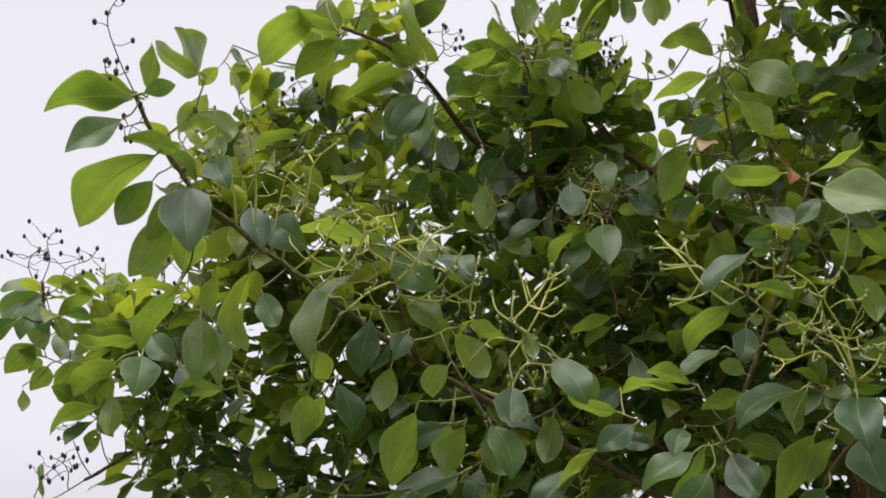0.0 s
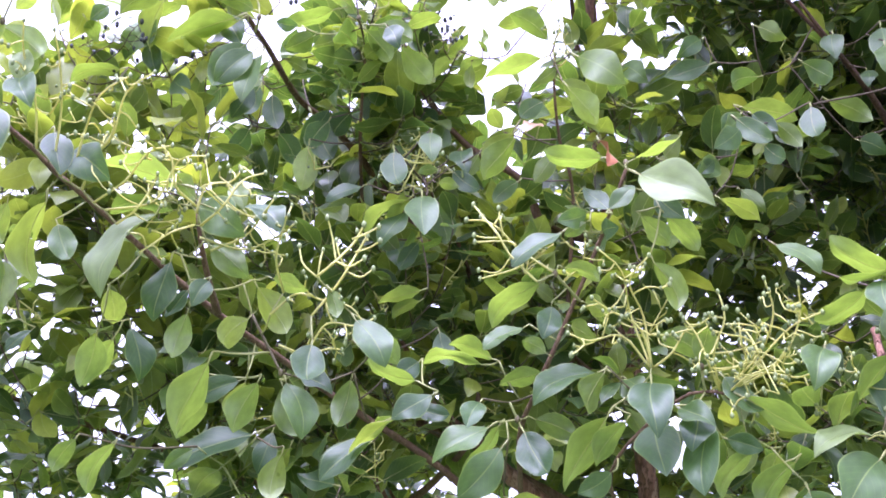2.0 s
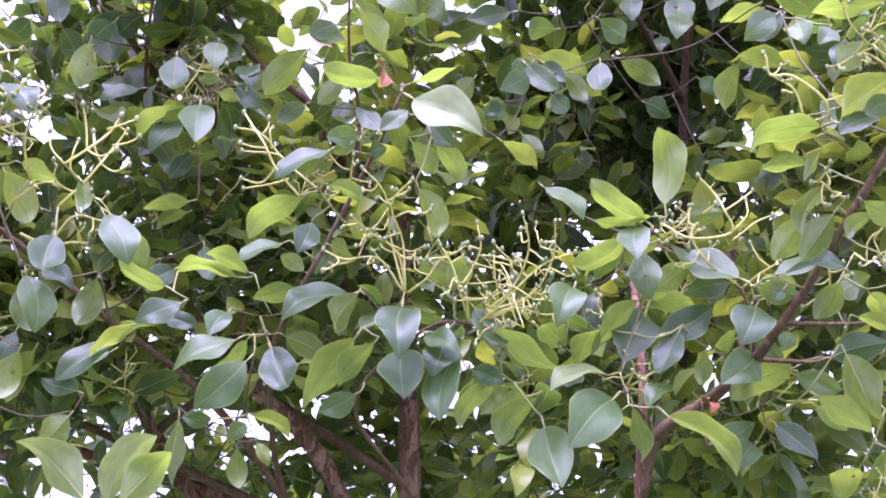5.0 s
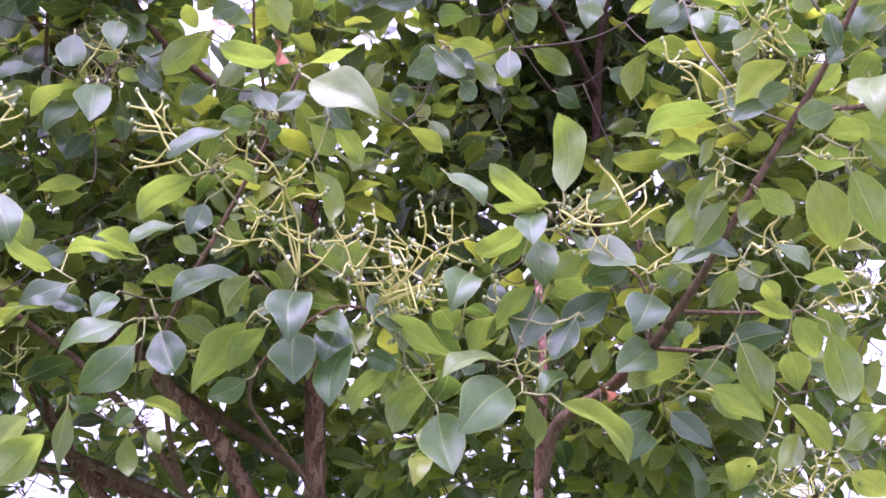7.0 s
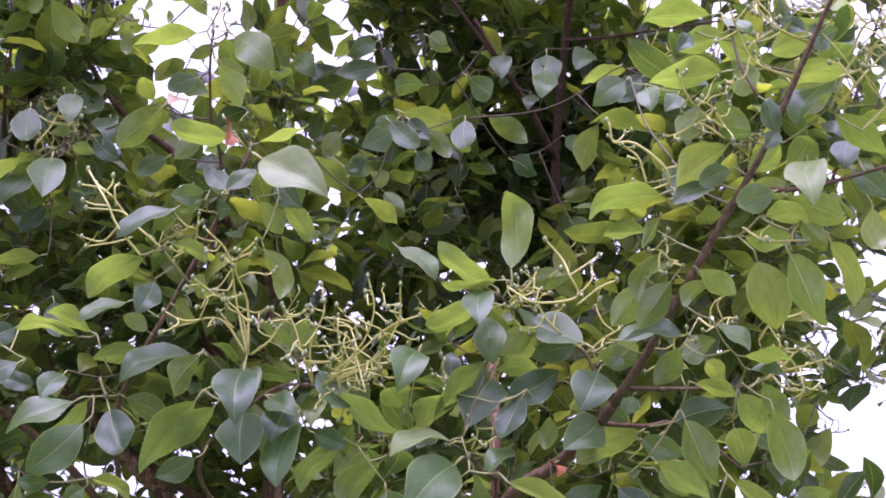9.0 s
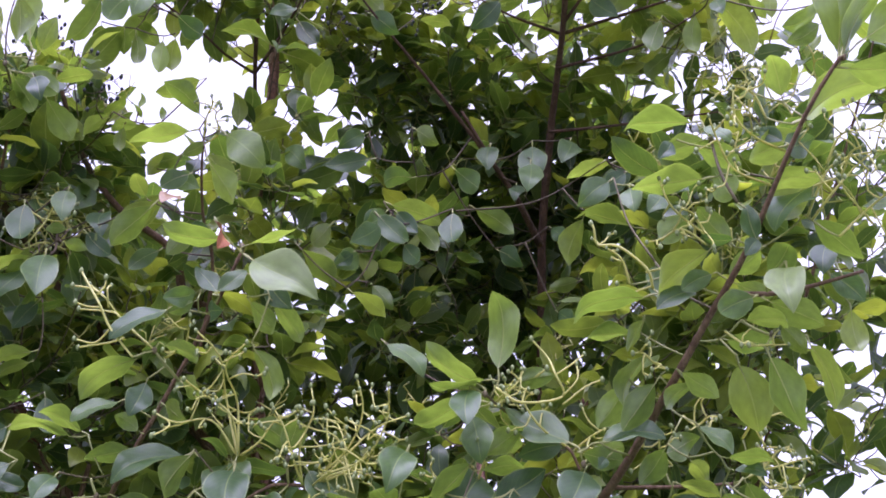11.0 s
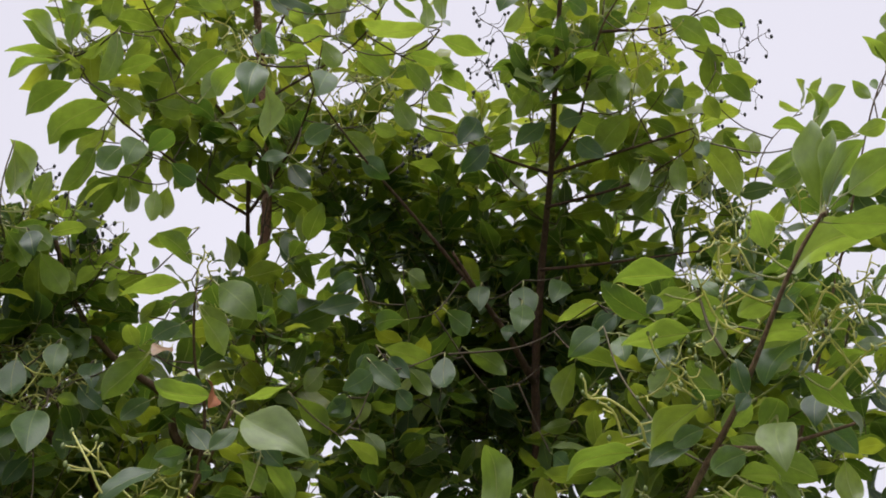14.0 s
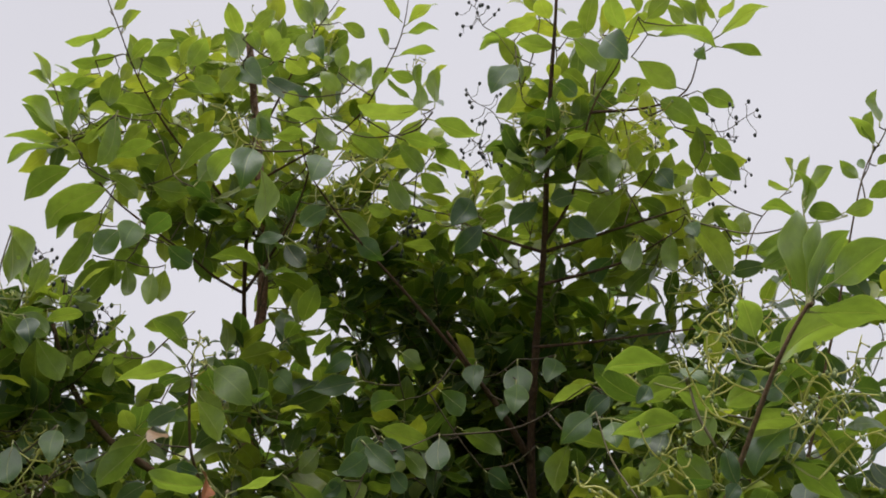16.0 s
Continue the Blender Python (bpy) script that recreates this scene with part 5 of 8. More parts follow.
sprig(stem_mid, (0.011, 1.904, 3.264), (0.038, 1.876, 3.177, -58, 1.00), look_of="dark_leaf_blade", far_off=True)
sprig(stem_mid, (0.062, 1.953, 3.208), (0.076, 1.933, 3.266, 25, 1.15), look_of="bright_leaf_blade", far_off=True)
sprig(stem_mid, (0.095, 1.950, 3.179), (0.127, 1.953, 3.247, 73, 1.00), look_of="bright_leaf_blade", far_off=True)
sprig(stem_mid, (0.115, 1.950, 3.159), (0.086, 1.953, 3.239, -84, 1.00), look_of="bright_leaf_blade", far_off=True)
sprig(stem_mid, (0.076, 1.949, 3.152), (0.027, 1.955, 3.211, -71, 1.00), look_of="bright_leaf_blade", far_off=True)
sprig(stem_mid, (0.245, 1.903, 3.079), (0.107, 1.884, 3.074, -3, 1.00), look_of="bright_leaf_blade", far_off=True)
sprig(stem_mid, (0.230, 1.900, 3.067), (0.224, 1.899, 3.141, -48, 1.00), look_of="bright_leaf_blade", far_off=True)
sprig(stem_mid, (0.255, 1.901, 3.083), (0.263, 1.897, 3.179, 15, 1.00), look_of="bright_leaf_blade", far_off=True)
sprig(stem_mid, (0.159, 1.920, 3.185), (0.215, 1.919, 3.165, 39, 1.00), look_of="bright_leaf_blade", far_off=True)
sprig(stem_mid, (0.129, 1.919, 3.128), (0.175, 1.925, 3.196, 33, 1.00), look_of="bright_leaf_blade", far_off=True)
sprig(stem_mid, (0.172, 1.900, 3.207), (0.257, 1.902, 3.223, -7, 1.00), look_of="bright_leaf_blade", far_off=True)
sprig(stem_mid, (0.190, 1.899, 3.265), (0.264, 1.905, 3.281, -6, 1.00), look_of="bright_leaf_blade", far_off=True)
sprig(stem_mid, (0.165, 1.901, 3.228), (0.142, 1.893, 3.274, -20, 1.00), look_of="bright_leaf_blade", far_off=True)
sprig(stem_mid, (0.239, 1.900, 3.057), (0.345, 1.900, 3.020, 7, 1.00), look_of="bright_leaf_blade", far_off=True)
sprig(stem_mid, (0.180, 1.900, 3.016), (0.269, 1.901, 2.998, 7, 1.00), look_of="bright_leaf_blade", far_off=True)
sprig(stem_mid, (0.082, 1.930, 3.046), (0.157, 1.932, 2.986, 43, 1.00), look_of="bright_leaf_blade", far_off=True)
sprig(stem_mid, (0.180, 1.920, 3.019), (0.232, 1.919, 2.946, 45, 1.00), look_of="bright_leaf_blade", far_off=True)
sprig(stem_mid, (0.223, 1.916, 2.949), (0.276, 1.946, 2.919, 47, 1.15), look_of="bright_leaf_blade", far_off=True)
sprig(stem_mid, (-0.047, 1.943, 3.150), (-0.013, 1.993, 3.149, 41, 1.15), look_of="bright_leaf_blade", far_off=True)
sprig(stem_mid, (0.050, 1.949, 3.091), (-0.040, 1.954, 3.103, -23, 1.00), look_of="bright_leaf_blade", far_off=True)
sprig(stem_mid, (0.019, 1.951, 3.092), (0.064, 1.943, 3.018, 81, 1.00), look_of="bright_leaf_blade", far_off=True)
sprig(stem_mid, (-0.075, 1.949, 3.043), (0.012, 1.956, 3.049, 3, 1.00), look_of="bright_leaf_blade", far_off=True)
sprig(stem_mid, (-0.078, 2.001, 3.054), (-0.008, 1.996, 3.041, 31, 1.00), far_off=True)
sprig(stem_mid, (0.054, 2.006, 2.925), (0.007, 1.960, 2.850, 85, 1.00), look_of="dark_leaf_blade", far_off=True)
sprig(stem_mid, (0.061, 1.999, 2.911), (0.131, 2.006, 2.853, 64, 1.00), far_off=True)
sprig(stem_mid, (0.120, 1.997, 2.920), (0.173, 2.019, 2.914, 55, 1.11), look_of="bright_leaf_blade", far_off=True)
sprig(stem_mid, (0.165, 1.970, 2.975), (0.206, 1.971, 2.896, 73, 1.00), look_of="bright_leaf_blade", far_off=True)
sprig(stem_right, (0.673, 1.851, 3.230), (0.802, 1.843, 3.191, -7, 1.00), look_of="bright_leaf_blade", far_off=True)
sprig(stem_right, (0.801, 1.851, 3.203), (0.890, 1.845, 3.175, -6, 1.00), look_of="bright_leaf_blade", far_off=True)
sprig(stem_right, (0.765, 1.864, 3.206), (0.777, 1.835, 3.156, -67, 1.00), look_of="dark_leaf_blade", far_off=True)
sprig(stem_right, (0.647, 1.899, 3.212), (0.731, 1.904, 3.140, 31, 1.00), look_of="bright_leaf_blade", far_off=True)
sprig(stem_right, (0.763, 1.876, 3.112), (0.840, 1.907, 3.100, 44, 1.04), look_of="bright_leaf_blade", far_off=True)
sprig(stem_right, (0.677, 1.881, 3.100), (0.759, 1.871, 3.027, 42, 1.00), look_of="bright_leaf_blade", far_off=True)
sprig(stem_right, (0.745, 1.898, 3.117), (0.791, 1.913, 3.087, 42, 1.10), look_of="bright_leaf_blade", far_off=True)
sprig(stem_right, (0.724, 1.921, 3.057), (0.802, 1.916, 3.030, 36, 1.00), far_off=True)
sprig(stem_right, (0.790, 1.917, 3.037), (0.834, 1.941, 3.014, 37, 1.15), look_of="bright_leaf_blade", far_off=True)
sprig(stem_right, (0.716, 1.953, 3.195), (0.617, 1.934, 3.128, -27, 1.00), far_off=True)
sprig(stem_right, (0.769, 1.897, 2.987), (0.836, 1.921, 2.935, 42, 1.10), look_of="bright_leaf_blade", far_off=True)
sprig(stem_right, (0.749, 1.914, 2.953), (0.782, 1.956, 2.918, 20, 1.15), far_off=True)
sprig(stem_right, (0.683, 1.957, 2.985), (0.702, 1.909, 2.906, -59, 1.00), look_of="dark_leaf_blade", far_off=True)
sprig(stem_right, (0.590, 1.952, 3.035), (0.595, 1.938, 2.917, 120, 1.00), look_of="bright_leaf_blade", far_off=True)
sprig(stem_right, (0.595, 1.970, 3.036), (0.528, 1.967, 2.961, -73, 1.00), far_off=True)
sprig(stem_right, (0.704, 1.850, 2.812), (0.768, 1.849, 2.687, 28, 1.00), far_off=True)
sprig(stem_right, (0.709, 1.855, 2.805), (0.713, 1.822, 2.750, -37, 1.00), look_of="dark_leaf_blade", far_off=True)
sprig(limb_near, (0.387, 1.797, 1.766), (0.460, 1.821, 1.803, 95, 1.00), look_of="dark_leaf_blade", far_off=True)
sprig(limb_near, (0.459, 1.808, 1.775), (0.415, 1.752, 1.724, 47, 1.00), look_of="dark_leaf_blade", far_off=True)
sprig(limb_near, (0.463, 1.754, 1.798), (0.518, 1.726, 1.740, -58, 1.00), look_of="dark_leaf_blade")
sprig(limb_near, (0.500, 1.682, 1.821), (0.572, 1.665, 1.766, 44, 1.00), look_of="bright_leaf_blade")
sprig(limb_upper, (-0.765, 1.661, 2.712), (-0.886, 1.654, 2.615, -24, 1.00), look_of="bright_leaf_blade")
sprig(limb_upper, (-0.731, 1.672, 2.643), (-0.842, 1.660, 2.721, -18, 1.00), look_of="bright_leaf_blade")
sprig(limb_upper, (-0.736, 1.669, 2.646), (-0.781, 1.677, 2.734, -80, 1.00))
sprig(limb_upper, (-0.741, 1.684, 2.662), (-0.717, 1.652, 2.703, 12, 1.15))
sprig(limb_upper, (-0.731, 1.668, 2.672), (-0.692, 1.682, 2.654, 63, 1.15), look_of="bright_leaf_blade")
sprig(limb_upper, (-0.697, 1.662, 2.621), (-0.749, 1.648, 2.606, 120, 1.00), look_of="dark_leaf_blade")
sprig(limb_upper, (-0.738, 1.681, 2.651), (-0.833, 1.674, 2.583, -25, 1.00))
sprig(limb_upper, (-0.630, 1.712, 2.579), (-0.758, 1.695, 2.533, -7, 1.00), look_of="bright_leaf_blade")
sprig(limb_upper, (-0.634, 1.730, 2.586), (-0.742, 1.730, 2.533, -10, 1.00))
sprig(limb_upper, (-0.607, 1.711, 2.579), (-0.679, 1.703, 2.611, -40, 1.00), look_of="bright_leaf_blade")
sprig(limb_upper, (-0.612, 1.721, 2.593), (-0.639, 1.711, 2.709, -30, 1.00), look_of="bright_leaf_blade")
sprig(limb_upper, (-0.625, 1.725, 2.542), (-0.674, 1.690, 2.443, 92, 1.00), look_of="dark_leaf_blade")
sprig(limb_upper, (-0.642, 1.736, 2.531), (-0.692, 1.767, 2.605, 62, 1.00), look_of="dark_leaf_blade")
sprig(limb_upper, (-0.787, 1.741, 2.657), (-0.802, 1.731, 2.542, -37, 1.00))
sprig(limb_upper, (-0.800, 1.750, 2.637), (-0.856, 1.748, 2.540, 88, 1.00), look_of="dark_leaf_blade")
sprig(limb_upper, (-0.828, 1.779, 2.596), (-0.815, 1.785, 2.524, -94, 1.00), look_of="dark_leaf_blade")
sprig(limb_upper, (-0.799, 1.807, 2.531), (-0.739, 1.756, 2.468, -66, 1.00), look_of="dark_leaf_blade", far_off=True)
sprig(limb_upper, (-0.646, 1.802, 2.512), (-0.680, 1.789, 2.432, 99, 1.00), look_of="dark_leaf_blade", far_off=True)
sprig(limb_upper, (-0.826, 1.702, 2.500), (-0.918, 1.686, 2.476, -6, 1.00), look_of="bright_leaf_blade")
sprig(limb_upper, (-0.864, 1.654, 2.430), (-0.949, 1.695, 2.406, -44, 1.00), look_of="bright_leaf_blade")
sprig(limb_upper, (-0.969, 1.701, 2.700), (-0.942, 1.695, 2.650, -14, 1.00), look_of="dark_leaf_blade")
sprig(limb_upper, (-0.938, 1.694, 2.660), (-0.994, 1.736, 2.640, -28, 1.08))
sprig(limb_upper, (-0.992, 1.700, 2.666), (-1.040, 1.701, 2.636, -49, 1.00))
sprig(limb_upper, (-0.934, 1.704, 2.646), (-0.985, 1.750, 2.626, -22, 1.15))
sprig(limb_upper, (-0.894, 1.673, 2.585), (-0.893, 1.722, 2.565, 32, 1.15), look_of="bright_leaf_blade")
sprig(limb_upper, (-0.866, 1.704, 2.624), (-0.885, 1.673, 2.579, 84, 1.05), look_of="dark_leaf_blade")
sprig(limb_upper, (-0.453, 1.760, 2.721), (-0.444, 1.759, 2.611, 60, 1.00))
sprig(limb_upper, (-0.452, 1.771, 2.582), (-0.514, 1.761, 2.631, -29, 1.00), look_of="bright_leaf_blade")
sprig(limb_upper, (-0.490, 1.781, 2.609), (-0.584, 1.772, 2.595, -14, 1.00), look_of="bright_leaf_blade")
sprig(limb_upper, (-0.410, 1.781, 2.603), (-0.388, 1.771, 2.670, 17, 1.00))
sprig(limb_upper, (-0.438, 1.782, 2.572), (-0.366, 1.768, 2.527, 76, 1.00), look_of="bright_leaf_blade")
sprig(limb_upper, (-0.456, 1.790, 2.578), (-0.408, 1.791, 2.506, 52, 1.00), look_of="bright_leaf_blade")
sprig(limb_upper, (-0.413, 1.774, 2.566), (-0.383, 1.748, 2.502, -55, 1.00), look_of="dark_leaf_blade")
sprig(limb_upper, (-0.487, 1.794, 2.569), (-0.558, 1.836, 2.574, -56, 1.00), far_off=True)
sprig(limb_upper, (-0.521, 1.755, 2.551), (-0.591, 1.794, 2.552, -54, 1.00), look_of="bright_leaf_blade")
sprig(limb_upper, (-0.546, 1.743, 2.563), (-0.582, 1.721, 2.562, 118, 1.15), look_of="dark_leaf_blade")
sprig(limb_upper, (-0.567, 2.001, 2.546), (-0.627, 1.992, 2.467, 115, 1.00), look_of="dark_leaf_blade", far_off=True)
sprig(limb_upper, (-0.615, 2.005, 2.547), (-0.556, 1.966, 2.421, -52, 1.00), look_of="dark_leaf_blade", far_off=True)
sprig(limb_upper, (-0.670, 1.953, 2.565), (-0.646, 1.932, 2.475, -35, 1.00), look_of="dark_leaf_blade", far_off=True)
sprig(limb_upper, (-0.579, 1.902, 2.434), (-0.587, 1.885, 2.332, -113, 1.00), look_of="bright_leaf_blade", far_off=True)
sprig(limb_upper, (-0.447, 1.850, 2.653), (-0.495, 1.848, 2.779, -41, 1.00), look_of="bright_leaf_blade", far_off=True)
sprig(limb_upper, (-0.506, 2.107, 2.743), (-0.458, 2.055, 2.663, -47, 1.00), look_of="dark_leaf_blade", far_off=True)
sprig(limb_upper, (-0.470, 2.094, 2.713), (-0.418, 2.138, 2.661, 57, 1.15), far_off=True)
sprig(limb_upper, (-0.464, 2.101, 2.729), (-0.376, 2.091, 2.664, -60, 1.00), look_of="dark_leaf_blade", far_off=True)
sprig(limb_upper, (-0.372, 2.101, 2.629), (-0.330, 2.091, 2.674, 12, 1.00), look_of="bright_leaf_blade", far_off=True)
sprig(limb_upper, (-0.474, 2.102, 2.701), (-0.399, 2.089, 2.609, 93, 1.00), far_off=True)
sprig(limb_upper, (-0.689, 1.956, 2.583), (-0.703, 1.911, 2.498, 55, 1.00), look_of="dark_leaf_blade", far_off=True)
sprig(limb_upper, (-0.558, 1.957, 2.498), (-0.579, 1.903, 2.418, 60, 1.00), look_of="dark_leaf_blade", far_off=True)
sprig(limb_upper, (-0.611, 1.723, 2.522), (-0.675, 1.701, 2.448, 97, 1.00), look_of="dark_leaf_blade")
sprig(limb_left, (-1.364, 1.724, 2.319), (-1.450, 1.696, 2.321, 54, 1.00), look_of="dark_leaf_blade")
sprig(limb_left, (-1.379, 1.724, 2.323), (-1.402, 1.698, 2.220, 59, 1.00), look_of="dark_leaf_blade")
sprig(limb_left, (-1.363, 1.740, 2.306), (-1.481, 1.739, 2.286, 90, 1.00), look_of="dark_leaf_blade")
sprig(limb_left, (-1.381, 1.721, 2.333), (-1.299, 1.716, 2.298, 46, 1.00))
sprig(limb_left, (-1.344, 1.721, 2.313), (-1.264, 1.712, 2.299, 41, 1.00))
sprig(limb_left, (-1.375, 1.702, 2.284), (-1.338, 1.689, 2.218, -43, 1.00), look_of="dark_leaf_blade")
sprig(limb_left, (-1.130, 1.682, 2.173), (-1.263, 1.669, 2.195, -15, 1.00), look_of="bright_leaf_blade")
sprig(limb_left, (-1.290, 1.695, 2.176), (-1.339, 1.733, 2.106, -16, 1.06))
sprig(limb_left, (-1.347, 1.716, 2.174), (-1.411, 1.742, 2.138, -38, 1.00))
sprig(limb_left, (-1.391, 1.738, 2.228), (-1.479, 1.755, 2.182, -47, 1.00))
sprig(limb_left, (-1.155, 1.659, 2.145), (-1.258, 1.664, 2.091, -19, 1.00))
sprig(limb_left, (-1.213, 1.703, 2.082), (-1.317, 1.683, 2.036, -9, 1.00), look_of="bright_leaf_blade")
sprig(limb_left, (-1.191, 1.682, 2.098), (-1.192, 1.669, 2.017, -137, 1.00))
sprig(limb_left, (-1.233, 1.697, 2.045), (-1.263, 1.719, 2.004, -20, 1.02))
sprig(limb_left, (-1.425, 1.740, 2.149), (-1.423, 1.740, 2.101, 94, 1.00))
sprig(limb_left, (-1.404, 1.781, 1.943), (-1.402, 1.774, 2.013, 41, 0.87))
sprig(limb_left, (-1.118, 1.780, 1.973), (-1.212, 1.777, 1.948, -20, 1.00))
sprig(limb_left, (-1.092, 1.776, 1.966), (-1.134, 1.806, 1.936, -31, 1.00))
sprig(twig_e, (-0.313, 1.899, 2.569), (-0.359, 1.905, 2.524, -12, 1.00), look_of="bright_leaf_blade", far_off=True)
sprig(twig_e, (-0.262, 1.900, 2.548), (-0.314, 1.901, 2.534, -34, 1.00), look_of="bright_leaf_blade", far_off=True)
sprig(twig_e, (-0.271, 1.900, 2.572), (-0.273, 1.903, 2.611, -110, 1.00), look_of="bright_leaf_blade", far_off=True)
sprig(twig_e, (-0.261, 1.901, 2.555), (-0.281, 1.894, 2.583, -16, 1.00), look_of="bright_leaf_blade", far_off=True)
sprig(twig_e, (-0.231, 1.900, 2.552), (-0.232, 1.897, 2.581, -19, 1.00), look_of="bright_leaf_blade", far_off=True)
sprig(twig_e, (-0.292, 1.899, 2.547), (-0.295, 1.904, 2.498, -1, 1.00), far_off=True)
sprig(twig_e, (-0.158, 1.879, 2.628), (-0.244, 1.887, 2.602, -25, 1.00), far_off=True)
sprig(twig_e, (-0.166, 1.886, 2.454), (-0.205, 1.840, 2.403, 81, 1.00), look_of="dark_leaf_blade", far_off=True)
sprig(twig_e, (-0.245, 1.927, 2.421), (-0.258, 1.876, 2.444, -25, 1.15), far_off=True)
sprig(twig_e, (-0.219, 1.920, 2.423), (-0.282, 1.919, 2.357, -54, 1.00), far_off=True)
sprig(twig_e, (-0.051, 2.105, 2.620), (0.001, 2.066, 2.553, -82, 1.00), look_of="dark_leaf_blade", far_off=True)
sprig(twig_e, (-0.204, 1.833, 2.378), (-0.265, 1.814, 2.290, -53, 1.00), look_of="bright_leaf_blade", far_off=True)
sprig(twig_e, (-0.150, 1.881, 2.365), (-0.191, 1.871, 2.301, -81, 1.00), far_off=True)
sprig(twig_e, (-0.131, 1.802, 2.441), (-0.079, 1.785, 2.355, 60, 1.00), look_of="bright_leaf_blade", far_off=True)
sprig(twig_e, (0.149, 1.957, 2.403), (0.096, 1.905, 2.345, 85, 1.00), look_of="dark_leaf_blade", far_off=True)
sprig(twig_e, (0.131, 1.954, 2.423), (0.191, 1.925, 2.359, -81, 1.00), look_of="dark_leaf_blade", far_off=True)
sprig(twig_e, (0.179, 2.007, 2.390), (0.210, 1.959, 2.338, -72, 1.03), look_of="dark_leaf_blade", far_off=True)
sprig(twig_e, (0.196, 1.981, 2.421), (0.240, 1.976, 2.363, 76, 1.00), far_off=True)
sprig(twig_e, (0.143, 2.051, 2.486), (0.247, 2.045, 2.443, 29, 1.00), look_of="bright_leaf_blade", far_off=True)
sprig(twig_e, (0.092, 1.952, 2.283), (0.158, 1.936, 2.225, 31, 1.00), far_off=True)
sprig(twig_e, (-0.222, 1.980, 2.466), (-0.287, 1.977, 2.380, -43, 1.00), far_off=True)
sprig(twig_e, (-0.150, 1.822, 2.500), (-0.258, 1.805, 2.462, -10, 1.00), look_of="bright_leaf_blade", far_off=True)
sprig(twig_e, (-0.142, 1.822, 2.518), (-0.212, 1.805, 2.576, -41, 1.00), look_of="bright_leaf_blade", far_off=True)
sprig(twig_e, (-0.117, 1.826, 2.503), (-0.033, 1.783, 2.414, -84, 1.00), look_of="bright_leaf_blade", far_off=True)
sprig(twig_e, (-0.144, 1.839, 2.471), (-0.079, 1.849, 2.408, 41, 1.00), far_off=True)
sprig(twig_e, (-0.138, 1.849, 2.495), (-0.181, 1.854, 2.469, -61, 1.00), far_off=True)
sprig(twig_e, (-0.226, 2.005, 2.511), (-0.168, 1.968, 2.463, -87, 1.00), look_of="dark_leaf_blade", far_off=True)
sprig(twig_e, (-0.275, 2.003, 2.522), (-0.215, 1.980, 2.528, 58, 1.00), far_off=True)
sprig(twig_e, (-0.211, 2.001, 2.546), (-0.266, 1.992, 2.497, -47, 1.00), far_off=True)
sprig(twig_e, (0.160, 2.006, 2.442), (0.111, 1.959, 2.389, 84, 1.00), look_of="dark_leaf_blade", far_off=True)
sprig(twig_e, (0.163, 2.004, 2.450), (0.206, 1.972, 2.393, -79, 1.00), look_of="dark_leaf_blade", far_off=True)
sprig(twig_e, (0.102, 1.984, 2.363), (0.066, 1.955, 2.324, 84, 1.00), look_of="dark_leaf_blade", far_off=True)
sprig(twig_e, (0.003, 1.949, 2.359), (0.073, 1.957, 2.285, 33, 1.00), far_off=True)
sprig(twig_e, (0.128, 1.950, 2.294), (0.169, 1.952, 2.246, 76, 1.00), far_off=True)
sprig(twig_e, (-0.227, 2.003, 2.366), (-0.275, 1.978, 2.315, 96, 1.01), look_of="dark_leaf_blade", far_off=True)
sprig(twig_e, (0.154, 2.006, 2.451), (0.112, 1.963, 2.384, 73, 1.00), look_of="dark_leaf_blade", far_off=True)
sprig(twig_e, (0.112, 2.008, 2.370), (0.067, 1.952, 2.322, 84, 1.00), look_of="dark_leaf_blade", far_off=True)
sprig(limb_right, (0.944, 2.001, 2.153), (0.894, 1.993, 2.111, -96, 1.00), far_off=True)
sprig(limb_right, (0.882, 1.751, 2.738), (0.875, 1.746, 2.844, 31, 0.94), look_of="bright_leaf_blade")
sprig(limb_right, (0.882, 1.750, 2.780), (0.948, 1.752, 2.853, 30, 1.00), look_of="bright_leaf_blade")
sprig(limb_right, (0.882, 1.750, 2.744), (0.808, 1.747, 2.765, 2, 1.00), look_of="bright_leaf_blade")
sprig(limb_right, (0.956, 1.751, 2.754), (0.886, 1.741, 2.754, -44, 1.00), look_of="bright_leaf_blade")
sprig(limb_right, (0.865, 1.751, 2.728), (0.785, 1.741, 2.675, -34, 1.00), look_of="bright_leaf_blade")
sprig(limb_right, (0.859, 1.749, 2.693), (0.795, 1.754, 2.655, -51, 1.00), look_of="bright_leaf_blade")
sprig(limb_right, (1.062, 1.801, 2.935), (1.012, 1.795, 2.994, 3, 1.00), look_of="bright_leaf_blade", far_off=True)
sprig(limb_right, (1.047, 1.800, 2.924), (1.061, 1.802, 3.013, 62, 1.00), look_of="bright_leaf_blade", far_off=True)
sprig(limb_right, (1.068, 1.799, 2.974), (1.082, 1.806, 3.066, 79, 1.00), look_of="bright_leaf_blade", far_off=True)
sprig(limb_right, (1.014, 1.800, 2.857), (0.982, 1.800, 2.901, -53, 1.00), look_of="bright_leaf_blade", far_off=True)
sprig(limb_right, (1.023, 1.798, 2.878), (1.023, 1.815, 2.912, 40, 1.00), look_of="dark_leaf_blade", far_off=True)
sprig(limb_right, (0.968, 1.806, 2.791), (1.011, 1.763, 2.790, 58, 1.15), look_of="bright_leaf_blade", far_off=True)
sprig(limb_right, (1.017, 1.807, 2.820), (1.044, 1.755, 2.826, 50, 1.15), look_of="bright_leaf_blade", far_off=True)
